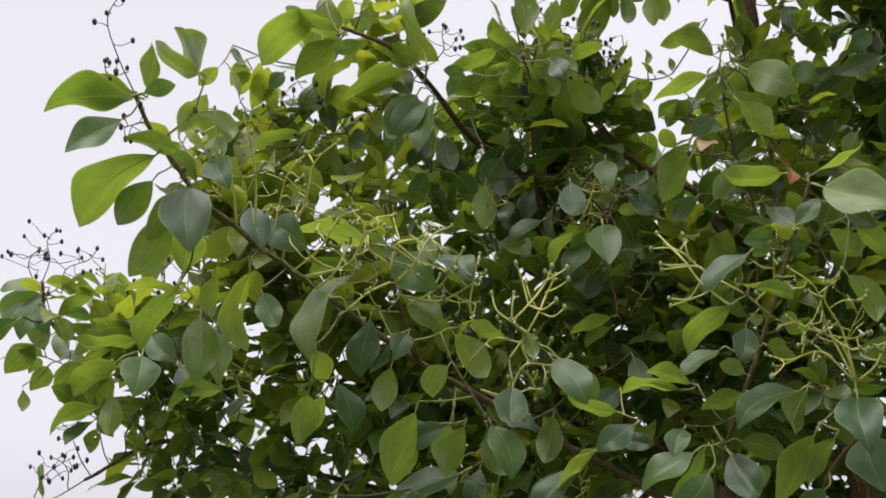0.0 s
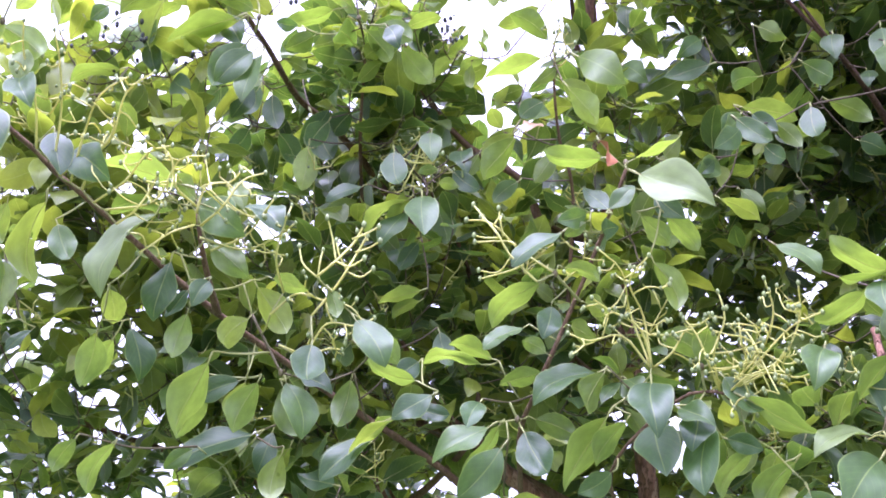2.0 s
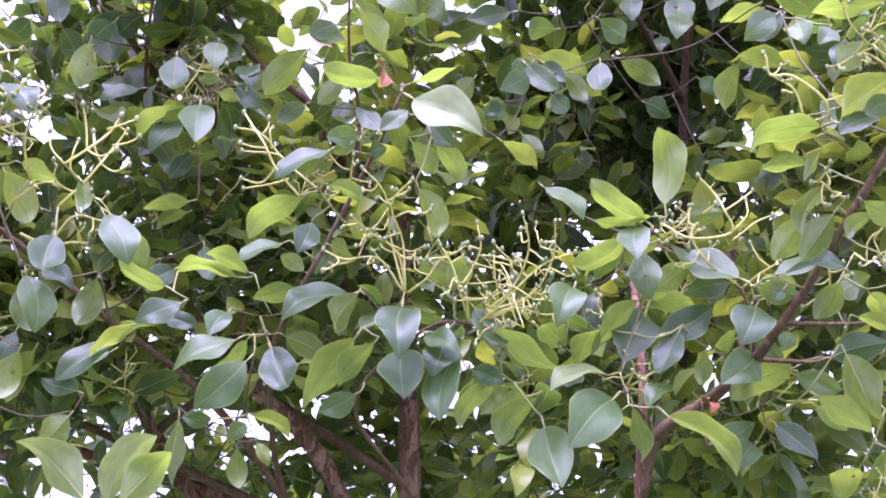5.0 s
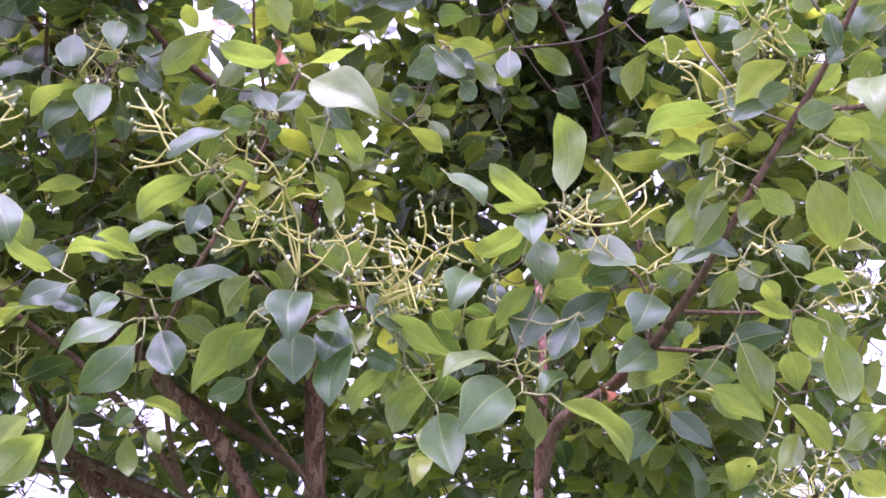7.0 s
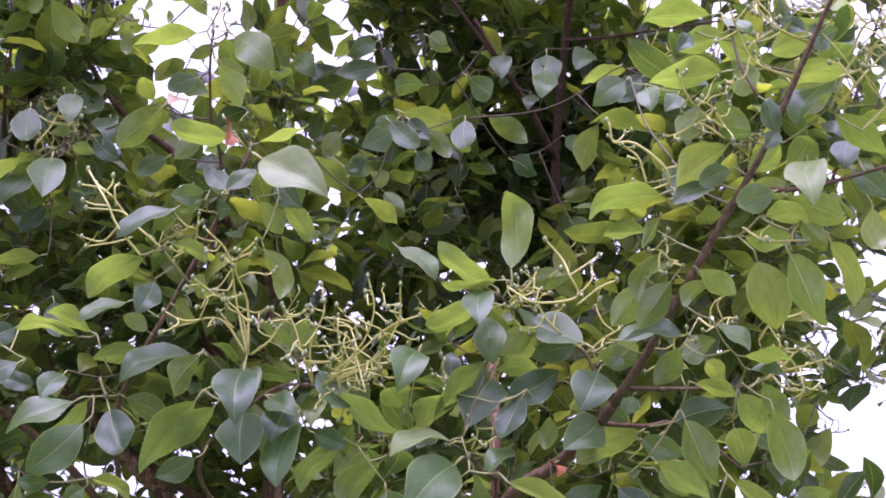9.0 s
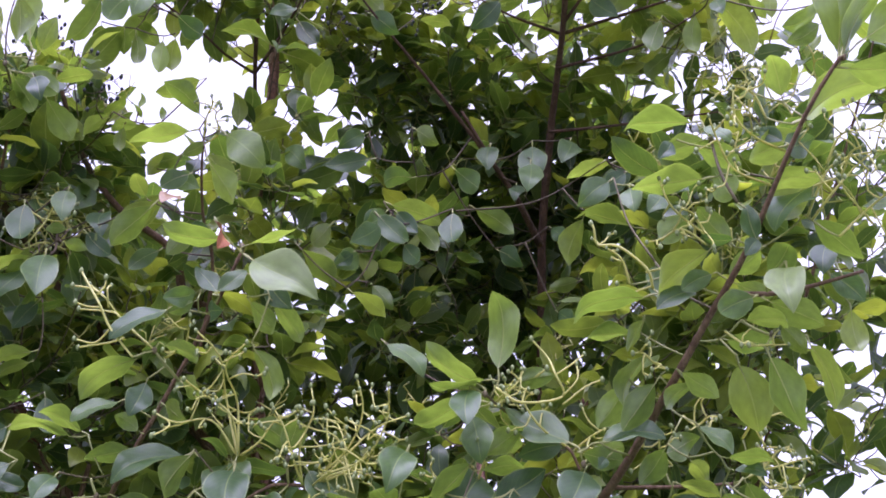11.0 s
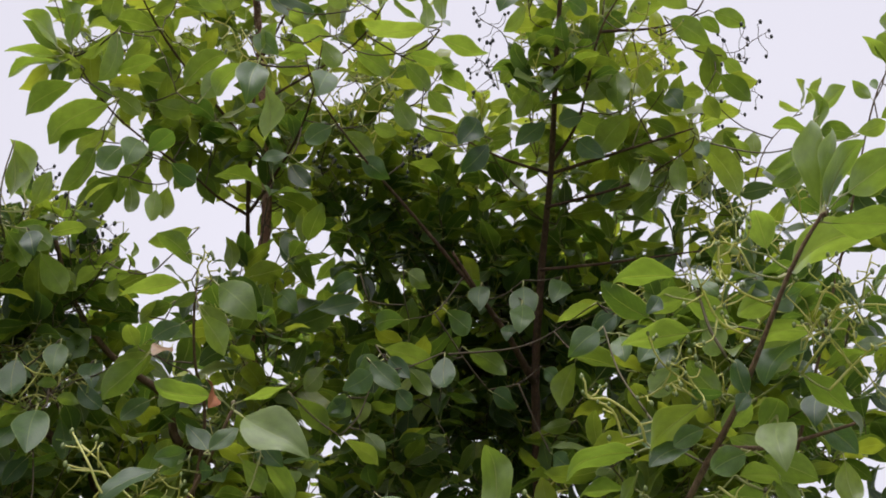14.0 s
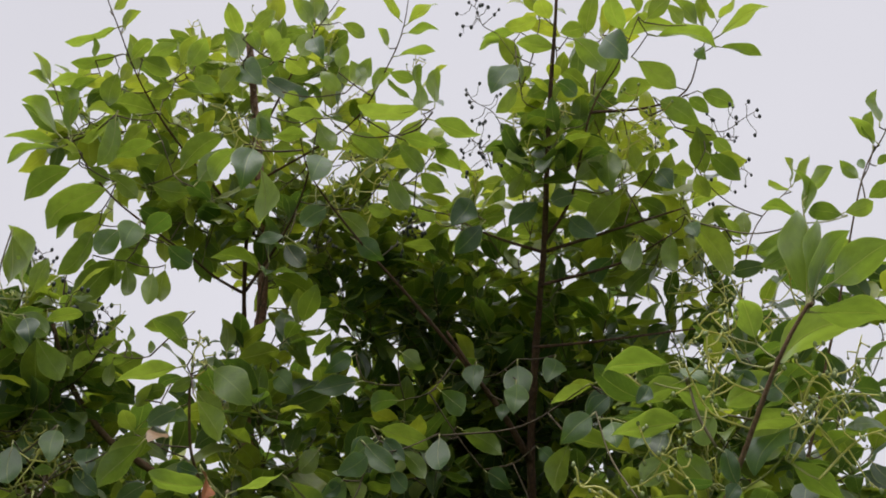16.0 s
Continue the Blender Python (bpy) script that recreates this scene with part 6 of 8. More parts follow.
sprig(limb_right, (1.047, 1.803, 2.891), (1.067, 1.782, 2.903, 52, 1.15), look_of="bright_leaf_blade", far_off=True)
sprig(limb_right, (0.823, 1.900, 2.789), (0.827, 1.900, 2.853, 93, 1.00), far_off=True)
sprig(limb_right, (0.820, 1.900, 2.788), (0.781, 1.899, 2.839, -9, 1.00), look_of="bright_leaf_blade", far_off=True)
sprig(twig_h, (-0.394, 1.801, 2.567), (-0.324, 1.797, 2.580, 19, 1.00), far_off=True)
sprig(twig_h, (-0.401, 1.799, 2.546), (-0.345, 1.807, 2.466, 59, 1.00), look_of="bright_leaf_blade", far_off=True)
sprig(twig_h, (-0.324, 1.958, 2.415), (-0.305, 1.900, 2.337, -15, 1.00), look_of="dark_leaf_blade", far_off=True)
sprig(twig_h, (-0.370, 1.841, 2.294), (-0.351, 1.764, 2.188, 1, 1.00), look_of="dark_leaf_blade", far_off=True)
sprig(twig_h, (-0.385, 1.852, 2.292), (-0.464, 1.838, 2.225, -11, 1.00), look_of="bright_leaf_blade", far_off=True)
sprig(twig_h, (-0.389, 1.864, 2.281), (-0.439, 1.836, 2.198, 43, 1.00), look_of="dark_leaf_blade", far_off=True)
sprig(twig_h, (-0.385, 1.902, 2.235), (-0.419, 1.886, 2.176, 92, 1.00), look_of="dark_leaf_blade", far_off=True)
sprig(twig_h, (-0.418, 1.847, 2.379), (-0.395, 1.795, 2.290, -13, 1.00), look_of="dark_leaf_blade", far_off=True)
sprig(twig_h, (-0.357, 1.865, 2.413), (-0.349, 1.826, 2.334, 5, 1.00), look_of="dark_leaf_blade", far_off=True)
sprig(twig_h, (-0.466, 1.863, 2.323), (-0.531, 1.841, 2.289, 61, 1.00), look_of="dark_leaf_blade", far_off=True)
sprig(twig_h, (-0.336, 1.830, 2.323), (-0.375, 1.833, 2.322, -64, 1.00), look_of="bright_leaf_blade", far_off=True)
sprig(twig_h, (-0.344, 1.826, 2.299), (-0.310, 1.853, 2.298, 63, 1.15), look_of="bright_leaf_blade", far_off=True)
sprig(twig_h, (-0.371, 1.882, 2.141), (-0.450, 1.867, 2.118, -26, 1.00), look_of="bright_leaf_blade", far_off=True)
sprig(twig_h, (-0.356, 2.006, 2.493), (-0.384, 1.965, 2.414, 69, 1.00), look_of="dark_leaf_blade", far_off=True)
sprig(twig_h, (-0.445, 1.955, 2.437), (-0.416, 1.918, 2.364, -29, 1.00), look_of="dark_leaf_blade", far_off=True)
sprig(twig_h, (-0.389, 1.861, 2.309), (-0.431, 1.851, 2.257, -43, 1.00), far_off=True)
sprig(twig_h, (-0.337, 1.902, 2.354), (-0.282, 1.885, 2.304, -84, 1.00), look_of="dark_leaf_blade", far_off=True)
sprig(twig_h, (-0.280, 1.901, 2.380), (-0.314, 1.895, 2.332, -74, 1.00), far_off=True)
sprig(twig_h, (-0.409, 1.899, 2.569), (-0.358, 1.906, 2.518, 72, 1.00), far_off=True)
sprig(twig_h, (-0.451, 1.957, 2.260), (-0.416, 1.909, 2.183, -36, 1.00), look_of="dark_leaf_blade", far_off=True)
sprig(branch_a, (-0.847, 1.252, 2.372), (-0.999, 1.236, 2.373, -16, 1.00), look_of="bright_leaf_blade")
sprig(branch_a, (-0.861, 1.272, 2.376), (-0.967, 1.256, 2.417, -18, 1.00), look_of="bright_leaf_blade")
sprig(branch_a, (-0.877, 1.264, 2.353), (-0.962, 1.237, 2.305, 81, 1.00), look_of="dark_leaf_blade")
sprig(branch_a, (-0.847, 1.238, 2.365), (-0.798, 1.250, 2.372, -121, 1.00), look_of="dark_leaf_blade")
sprig(branch_a, (-0.850, 1.262, 2.371), (-0.837, 1.250, 2.446, -38, 1.00))
sprig(branch_a, (-0.770, 1.281, 2.391), (-0.847, 1.274, 2.463, -30, 1.00))
sprig(branch_a, (-0.776, 1.279, 2.385), (-0.825, 1.286, 2.485, -61, 1.00), look_of="bright_leaf_blade")
sprig(branch_a, (-0.771, 1.270, 2.382), (-0.801, 1.273, 2.468, -56, 1.00), look_of="bright_leaf_blade")
sprig(branch_a, (-0.826, 1.302, 2.322), (-0.801, 1.289, 2.366, 28, 1.11), look_of="bright_leaf_blade")
sprig(branch_a, (-0.820, 1.310, 2.367), (-0.748, 1.313, 2.308, 86, 1.00), look_of="bright_leaf_blade")
sprig(branch_a, (-0.813, 1.302, 2.299), (-0.907, 1.290, 2.332, -19, 1.00), look_of="bright_leaf_blade")
sprig(branch_a, (-0.849, 1.311, 2.322), (-0.987, 1.306, 2.225, -12, 1.00), look_of="bright_leaf_blade")
sprig(branch_a, (-0.877, 1.331, 2.291), (-0.936, 1.322, 2.223, -56, 1.00), look_of="bright_leaf_blade")
sprig(branch_a, (-0.867, 1.351, 2.275), (-0.899, 1.341, 2.200, -45, 1.00))
sprig(branch_a, (-0.876, 1.362, 2.250), (-0.932, 1.346, 2.154, -64, 1.00), look_of="bright_leaf_blade")
sprig(branch_a, (-0.850, 1.368, 2.293), (-0.816, 1.313, 2.157, -0, 1.00), look_of="dark_leaf_blade")
sprig(branch_a, (-0.848, 1.384, 2.236), (-0.897, 1.428, 2.178, -17, 1.12))
sprig(branch_a, (-0.776, 1.318, 2.263), (-0.783, 1.331, 2.328, 19, 1.00), look_of="pale_leaf_blade")
sprig(branch_a, (-0.784, 1.325, 2.294), (-0.740, 1.289, 2.222, -37, 1.00), look_of="dark_leaf_blade")
sprig(branch_a, (-0.774, 1.404, 2.254), (-0.743, 1.377, 2.169, -10, 1.00), look_of="dark_leaf_blade")
sprig(branch_a, (-0.767, 1.424, 2.228), (-0.682, 1.394, 2.163, -80, 1.00), look_of="dark_leaf_blade")
sprig(branch_a, (-0.897, 1.421, 2.162), (-0.960, 1.416, 2.070, -13, 1.00), look_of="bright_leaf_blade")
sprig(branch_a, (-0.870, 1.432, 2.124), (-0.871, 1.417, 2.009, -136, 1.00), look_of="bright_leaf_blade")
sprig(branch_a, (-0.856, 1.451, 2.099), (-0.848, 1.446, 2.006, 109, 1.00))
sprig(branch_a, (-0.985, 1.472, 2.114), (-0.926, 1.456, 2.055, -64, 1.00), look_of="dark_leaf_blade")
sprig(branch_a, (-0.983, 1.459, 2.084), (-0.956, 1.396, 1.998, 17, 1.00), look_of="dark_leaf_blade")
sprig(branch_a, (-0.940, 1.483, 2.063), (-0.907, 1.462, 2.004, -35, 1.00), look_of="dark_leaf_blade")
sprig(branch_a, (-0.830, 1.459, 2.008), (-0.946, 1.468, 1.989, -8, 1.00), look_of="bright_leaf_blade")
sprig(branch_a, (-0.819, 1.482, 2.002), (-0.848, 1.464, 1.966, 53, 1.00), look_of="dark_leaf_blade")
sprig(branch_a, (-0.801, 1.451, 2.186), (-0.807, 1.447, 2.051, -38, 1.00))
sprig(branch_a, (-0.859, 1.451, 2.181), (-0.861, 1.444, 2.109, -98, 1.00))
sprig(branch_a, (-0.787, 1.453, 2.141), (-0.748, 1.429, 2.074, -39, 1.00), look_of="dark_leaf_blade")
sprig(branch_a, (-0.724, 1.494, 2.058), (-0.737, 1.538, 2.015, 11, 1.15))
sprig(branch_a, (-0.746, 1.516, 2.005), (-0.781, 1.542, 1.932, -28, 1.04), look_of="bright_leaf_blade")
sprig(branch_a, (-0.719, 1.550, 2.024), (-0.699, 1.548, 1.935, -28, 1.00), look_of="dark_leaf_blade")
sprig(branch_a, (-0.382, 1.902, 2.131), (-0.432, 1.890, 2.098, -38, 1.00), far_off=True)
sprig(branch_a, (-0.433, 1.662, 1.957), (-0.452, 1.649, 1.879, -100, 1.00))
sprig(branch_a, (-0.417, 1.753, 1.889), (-0.501, 1.732, 1.820, 56, 1.00), look_of="dark_leaf_blade")
sprig(branch_a, (-0.596, 1.899, 1.914), (-0.638, 1.908, 1.821, -35, 1.00), far_off=True)
sprig(branch_a, (-0.611, 1.852, 1.928), (-0.633, 1.838, 1.851, 66, 1.00), look_of="dark_leaf_blade", far_off=True)
sprig(branch_a, (-0.517, 1.896, 1.835), (-0.598, 1.926, 1.864, 56, 1.00), look_of="dark_leaf_blade", far_off=True)
sprig(branch_a, (-0.710, 1.954, 1.799), (-0.655, 1.925, 1.722, -51, 1.00), look_of="dark_leaf_blade", far_off=True)
sprig(branch_a, (-0.735, 1.550, 2.007), (-0.780, 1.553, 1.934, -17, 1.00), look_of="bright_leaf_blade")
sprig(branch_a, (-0.603, 1.700, 1.973), (-0.619, 1.701, 1.895, -28, 1.00))
sprig(branch_a, (-0.535, 1.650, 1.951), (-0.505, 1.648, 1.869, 109, 1.00))
sprig(branch_a, (-0.441, 1.802, 1.885), (-0.520, 1.790, 1.834, 75, 1.00), look_of="dark_leaf_blade", far_off=True)
sprig(branch_a, (-0.697, 1.753, 1.883), (-0.740, 1.733, 1.849, 98, 1.00), look_of="dark_leaf_blade")
sprig(branch_a, (-0.562, 1.752, 1.876), (-0.577, 1.739, 1.795, -107, 1.00))
sprig(branch_a, (-0.807, 1.602, 1.881), (-0.837, 1.590, 1.828, -62, 1.00), look_of="bright_leaf_blade")
sprig(branch_a, (-0.421, 1.901, 2.051), (-0.483, 1.894, 2.030, -52, 1.00), far_off=True)
sprig(branch_a, (-0.361, 1.904, 2.082), (-0.333, 1.876, 2.010, -42, 1.00), look_of="dark_leaf_blade", far_off=True)
sprig(branch_d, (-0.599, 1.469, 2.174), (-0.744, 1.476, 2.224, -14, 0.93), look_of="bright_leaf_blade")
sprig(branch_d, (-0.591, 1.470, 2.151), (-0.640, 1.472, 2.195, -56, 1.00), look_of="bright_leaf_blade")
sprig(branch_d, (-0.619, 1.504, 2.167), (-0.529, 1.478, 2.102, -85, 1.00), look_of="dark_leaf_blade")
sprig(branch_d, (-0.643, 1.476, 2.163), (-0.704, 1.434, 2.018, 33, 1.00), look_of="pale_leaf_blade")
sprig(branch_d, (-0.539, 1.508, 2.145), (-0.567, 1.524, 2.195, 55, 1.00), look_of="pale_leaf_blade")
sprig(branch_d, (-0.553, 1.514, 2.166), (-0.483, 1.486, 2.107, -35, 1.00), look_of="dark_leaf_blade")
sprig(branch_d, (-0.637, 1.499, 2.097), (-0.663, 1.505, 2.004, 99, 1.00), look_of="dark_leaf_blade")
sprig(branch_d, (-0.602, 1.519, 2.117), (-0.539, 1.525, 2.060, 87, 1.00), look_of="bright_leaf_blade")
sprig(branch_d, (-0.614, 1.512, 2.052), (-0.645, 1.499, 2.007, 59, 1.00), look_of="dark_leaf_blade")
sprig(branch_d, (-0.596, 1.535, 2.070), (-0.608, 1.499, 2.019, 55, 1.02), look_of="dark_leaf_blade")
sprig(branch_d, (-0.615, 1.510, 2.022), (-0.636, 1.509, 1.954, -67, 1.00), look_of="bright_leaf_blade")
sprig(branch_d, (-0.625, 1.500, 2.157), (-0.735, 1.501, 2.161, -11, 1.00), look_of="bright_leaf_blade")
sprig(branch_d, (-0.595, 1.549, 1.970), (-0.645, 1.558, 1.860, -19, 1.00), look_of="bright_leaf_blade")
sprig(branch_d, (-0.565, 1.599, 1.943), (-0.643, 1.604, 1.919, 90, 1.00), look_of="dark_leaf_blade")
sprig(branch_d, (-0.373, 1.574, 1.994), (-0.359, 1.615, 1.951, 36, 1.15), look_of="bright_leaf_blade")
sprig(branch_d, (-0.412, 1.573, 2.016), (-0.359, 1.550, 1.932, -47, 1.00), look_of="dark_leaf_blade")
sprig(branch_d, (-0.460, 1.558, 1.979), (-0.447, 1.503, 1.911, 13, 1.15), look_of="dark_leaf_blade")
sprig(branch_d, (-0.522, 1.550, 2.069), (-0.464, 1.550, 2.045, 42, 1.00), look_of="bright_leaf_blade")
sprig(branch_d, (-0.442, 1.561, 2.054), (-0.426, 1.554, 2.005, 104, 1.00), look_of="bright_leaf_blade")
sprig(branch_d, (-0.545, 1.602, 1.947), (-0.579, 1.590, 1.867, -61, 1.00), look_of="bright_leaf_blade")
sprig(branch_d, (-0.521, 1.624, 1.951), (-0.485, 1.598, 1.854, -18, 1.00), look_of="dark_leaf_blade")
sprig(branch_d, (-0.499, 1.623, 1.951), (-0.445, 1.601, 1.913, -43, 1.00), look_of="dark_leaf_blade")
sprig(branch_d, (-0.623, 1.599, 1.953), (-0.667, 1.608, 1.867, -41, 1.00), look_of="bright_leaf_blade")
sprig(branch_d, (-0.747, 1.602, 1.875), (-0.782, 1.588, 1.795, -34, 1.00), look_of="bright_leaf_blade")
sprig(branch_b, (-0.100, 1.778, 2.299), (-0.142, 1.793, 2.320, 105, 1.00), look_of="dark_leaf_blade")
sprig(branch_b, (-0.057, 1.639, 2.231), (-0.151, 1.643, 2.255, -30, 1.00), look_of="bright_leaf_blade")
sprig(branch_b, (-0.060, 1.628, 2.146), (-0.099, 1.644, 2.194, 56, 1.00), look_of="dark_leaf_blade")
sprig(branch_b, (-0.069, 1.628, 2.147), (-0.028, 1.643, 2.189, -66, 1.00), look_of="dark_leaf_blade")
sprig(branch_b, (-0.123, 1.653, 2.139), (-0.201, 1.629, 2.080, 44, 1.00), look_of="dark_leaf_blade")
sprig(branch_b, (-0.153, 1.638, 2.066), (-0.234, 1.649, 2.002, -23, 1.00), look_of="bright_leaf_blade")
sprig(branch_b, (-0.139, 1.651, 2.085), (-0.084, 1.646, 2.055, 43, 1.00), look_of="bright_leaf_blade")
sprig(branch_b, (-0.091, 1.641, 2.144), (-0.127, 1.635, 2.122, -72, 1.00), look_of="bright_leaf_blade")
sprig(branch_b, (-0.090, 1.654, 2.161), (-0.135, 1.623, 2.139, 103, 1.05), look_of="dark_leaf_blade")
sprig(branch_b, (-0.151, 1.665, 2.039), (-0.163, 1.628, 1.976, 36, 1.00), look_of="dark_leaf_blade")
sprig(branch_b, (-0.035, 1.636, 2.211), (0.076, 1.595, 2.131, -67, 1.00), look_of="pale_leaf_blade")
sprig(branch_b, (-0.035, 1.631, 2.219), (0.043, 1.621, 2.251, -7, 0.72), look_of="bright_leaf_blade")
sprig(branch_b, (-0.005, 1.663, 2.188), (0.037, 1.643, 2.134, -85, 1.00), look_of="dark_leaf_blade")
sprig(branch_b, (0.005, 1.649, 2.153), (0.051, 1.658, 2.092, 34, 1.00), look_of="bright_leaf_blade")
sprig(branch_b, (-0.028, 1.661, 2.157), (0.013, 1.651, 2.101, 58, 1.00), look_of="bright_leaf_blade")
sprig(branch_b, (-0.014, 1.650, 2.089), (0.016, 1.647, 2.007, 60, 1.00), look_of="bright_leaf_blade")
sprig(branch_b, (-0.389, 1.719, 1.902), (-0.457, 1.726, 1.854, -8, 1.00))
sprig(branch_b, (-0.361, 1.740, 1.908), (-0.425, 1.738, 1.882, -10, 1.00), look_of="bright_leaf_blade")
sprig(branch_b, (-0.321, 1.704, 1.932), (-0.381, 1.672, 1.889, 67, 1.00), look_of="dark_leaf_blade")
sprig(branch_b, (-0.363, 1.712, 1.916), (-0.304, 1.695, 1.896, -70, 1.00), look_of="dark_leaf_blade")
sprig(branch_b, (-0.342, 1.699, 1.942), (-0.426, 1.706, 1.990, -31, 1.00), look_of="bright_leaf_blade")
sprig(branch_b, (-0.356, 1.765, 1.996), (-0.391, 1.726, 1.952, 80, 1.06), look_of="dark_leaf_blade")
sprig(branch_b, (-0.236, 1.720, 1.973), (-0.308, 1.720, 2.002, -32, 1.00), look_of="bright_leaf_blade")
sprig(branch_b, (-0.249, 1.729, 1.971), (-0.350, 1.734, 1.980, -13, 1.00), look_of="bright_leaf_blade")
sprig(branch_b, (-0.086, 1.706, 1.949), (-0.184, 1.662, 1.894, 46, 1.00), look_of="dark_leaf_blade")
sprig(branch_b, (-0.167, 1.720, 1.955), (-0.237, 1.717, 1.938, -43, 1.00), look_of="bright_leaf_blade")
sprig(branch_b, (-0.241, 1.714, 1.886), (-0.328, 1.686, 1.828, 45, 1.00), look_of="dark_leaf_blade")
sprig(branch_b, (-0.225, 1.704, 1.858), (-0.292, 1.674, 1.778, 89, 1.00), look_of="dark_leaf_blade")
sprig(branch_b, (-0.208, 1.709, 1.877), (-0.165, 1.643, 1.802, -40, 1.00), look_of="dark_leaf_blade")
sprig(branch_b, (-0.233, 1.729, 1.892), (-0.296, 1.736, 1.827, -13, 1.00), look_of="bright_leaf_blade")
sprig(branch_b, (-0.199, 1.729, 1.894), (-0.132, 1.736, 1.860, 71, 1.00))
sprig(branch_b, (-0.190, 1.714, 2.022), (-0.253, 1.683, 1.981, 39, 1.00), look_of="dark_leaf_blade")
sprig(branch_b, (-0.164, 1.722, 1.977), (-0.201, 1.709, 1.998, -71, 1.12), look_of="bright_leaf_blade")
sprig(branch_b, (-0.245, 1.781, 1.793), (-0.182, 1.774, 1.757, 41, 1.00))
sprig(branch_b, (-0.239, 1.775, 1.779), (-0.261, 1.740, 1.748, 65, 1.05), look_of="dark_leaf_blade")
sprig(branch_b, (-0.286, 1.783, 1.783), (-0.331, 1.764, 1.781, 99, 1.00), look_of="dark_leaf_blade")
sprig(branch_b, (-0.270, 1.850, 1.762), (-0.262, 1.853, 1.696, 79, 1.00), far_off=True)
sprig(branch_b, (-0.244, 1.850, 1.767), (-0.221, 1.850, 1.728, 95, 1.00), far_off=True)
sprig(branch_b, (-0.357, 1.849, 1.808), (-0.357, 1.855, 1.695, -45, 1.00), far_off=True)
sprig(branch_f, (-0.078, 1.681, 1.892), (-0.149, 1.675, 1.780, -30, 1.00), look_of="bright_leaf_blade")
sprig(branch_f, (-0.056, 1.680, 1.879), (-0.106, 1.680, 1.811, -37, 1.00), look_of="bright_leaf_blade")
sprig(branch_f, (-0.082, 1.723, 1.814), (-0.134, 1.698, 1.780, 90, 1.04), look_of="dark_leaf_blade")
sprig(branch_f, (-0.026, 1.671, 1.929), (-0.021, 1.593, 1.829, 1, 1.00), look_of="dark_leaf_blade")
sprig(branch_f, (-0.029, 1.712, 1.880), (-0.015, 1.626, 1.787, -9, 1.07), look_of="dark_leaf_blade")
sprig(branch_f, (0.055, 1.679, 1.941), (-0.011, 1.687, 1.987, -60, 1.00), look_of="bright_leaf_blade")
sprig(branch_f, (0.034, 1.684, 1.936), (0.054, 1.652, 1.984, 29, 1.15), look_of="bright_leaf_blade")
sprig(branch_f, (0.062, 1.694, 1.932), (0.114, 1.666, 1.871, -43, 1.00), look_of="dark_leaf_blade")
sprig(branch_f, (0.079, 1.683, 1.900), (0.187, 1.659, 1.836, 22, 1.00), look_of="bright_leaf_blade")
sprig(branch_f, (0.048, 1.676, 1.869), (0.030, 1.632, 1.761, -3, 1.00), look_of="dark_leaf_blade")
sprig(branch_f, (0.059, 1.702, 1.846), (0.110, 1.687, 1.823, -95, 1.00), look_of="dark_leaf_blade")
sprig(branch_f, (0.107, 1.699, 1.837), (0.052, 1.708, 1.766, -27, 1.00), look_of="bright_leaf_blade")
sprig(branch_f, (0.203, 1.679, 1.960), (0.174, 1.614, 1.881, 34, 1.00), look_of="dark_leaf_blade")
sprig(branch_f, (0.137, 1.756, 1.838), (0.112, 1.787, 1.796, -44, 1.10))
sprig(branch_g, (0.258, 1.669, 1.837), (0.305, 1.752, 1.933, -38, 1.00), look_of="dark_leaf_blade")
sprig(branch_g, (0.289, 1.682, 1.927), (0.356, 1.669, 1.930, 27, 1.00), look_of="bright_leaf_blade")
sprig(branch_g, (0.307, 1.675, 1.885), (0.388, 1.709, 1.938, -76, 1.00), look_of="dark_leaf_blade")
sprig(branch_g, (0.256, 1.675, 1.837), (0.167, 1.637, 1.803, 33, 1.00), look_of="pale_leaf_blade")
sprig(branch_g, (0.260, 1.682, 1.814), (0.188, 1.594, 1.726, 57, 1.00), look_of="dark_leaf_blade")
sprig(branch_g, (0.268, 1.662, 1.793), (0.209, 1.646, 1.744, -89, 1.00), look_of="bright_leaf_blade")
sprig(branch_g, (0.273, 1.679, 1.805), (0.285, 1.685, 1.724, 1, 1.00))
sprig(branch_g, (0.304, 1.663, 1.792), (0.396, 1.640, 1.703, 29, 1.00))
sprig(branch_g, (0.160, 1.721, 1.785), (0.183, 1.639, 1.684, -27, 1.00), look_of="dark_leaf_blade")
sprig(branch_g, (0.161, 1.742, 1.825), (0.104, 1.728, 1.748, -63, 1.00), look_of="bright_leaf_blade")
sprig(branch_u, (0.321, 1.662, 2.046), (0.311, 1.646, 2.170, 10, 1.00), look_of="bright_leaf_blade")
sprig(branch_u, (0.304, 1.661, 2.032), (0.221, 1.653, 2.097, -24, 1.00), look_of="bright_leaf_blade")
sprig(branch_u, (0.313, 1.662, 2.048), (0.226, 1.646, 2.036, -9, 0.88), look_of="bright_leaf_blade")
sprig(branch_u, (0.282, 1.668, 2.042), (0.276, 1.610, 1.971, -2, 1.00), look_of="dark_leaf_blade")
sprig(branch_u, (0.481, 1.899, 2.409), (0.452, 1.905, 2.314, -44, 1.00), far_off=True)
sprig(branch_u, (0.155, 1.803, 2.148), (0.220, 1.778, 2.082, -43, 1.00), look_of="dark_leaf_blade", far_off=True)
sprig(branch_u, (0.333, 1.661, 2.039), (0.396, 1.653, 2.054, 72, 1.00), look_of="bright_leaf_blade")
sprig(branch_u, (0.295, 1.680, 1.949), (0.222, 1.681, 1.860, -23, 1.00), look_of="bright_leaf_blade")
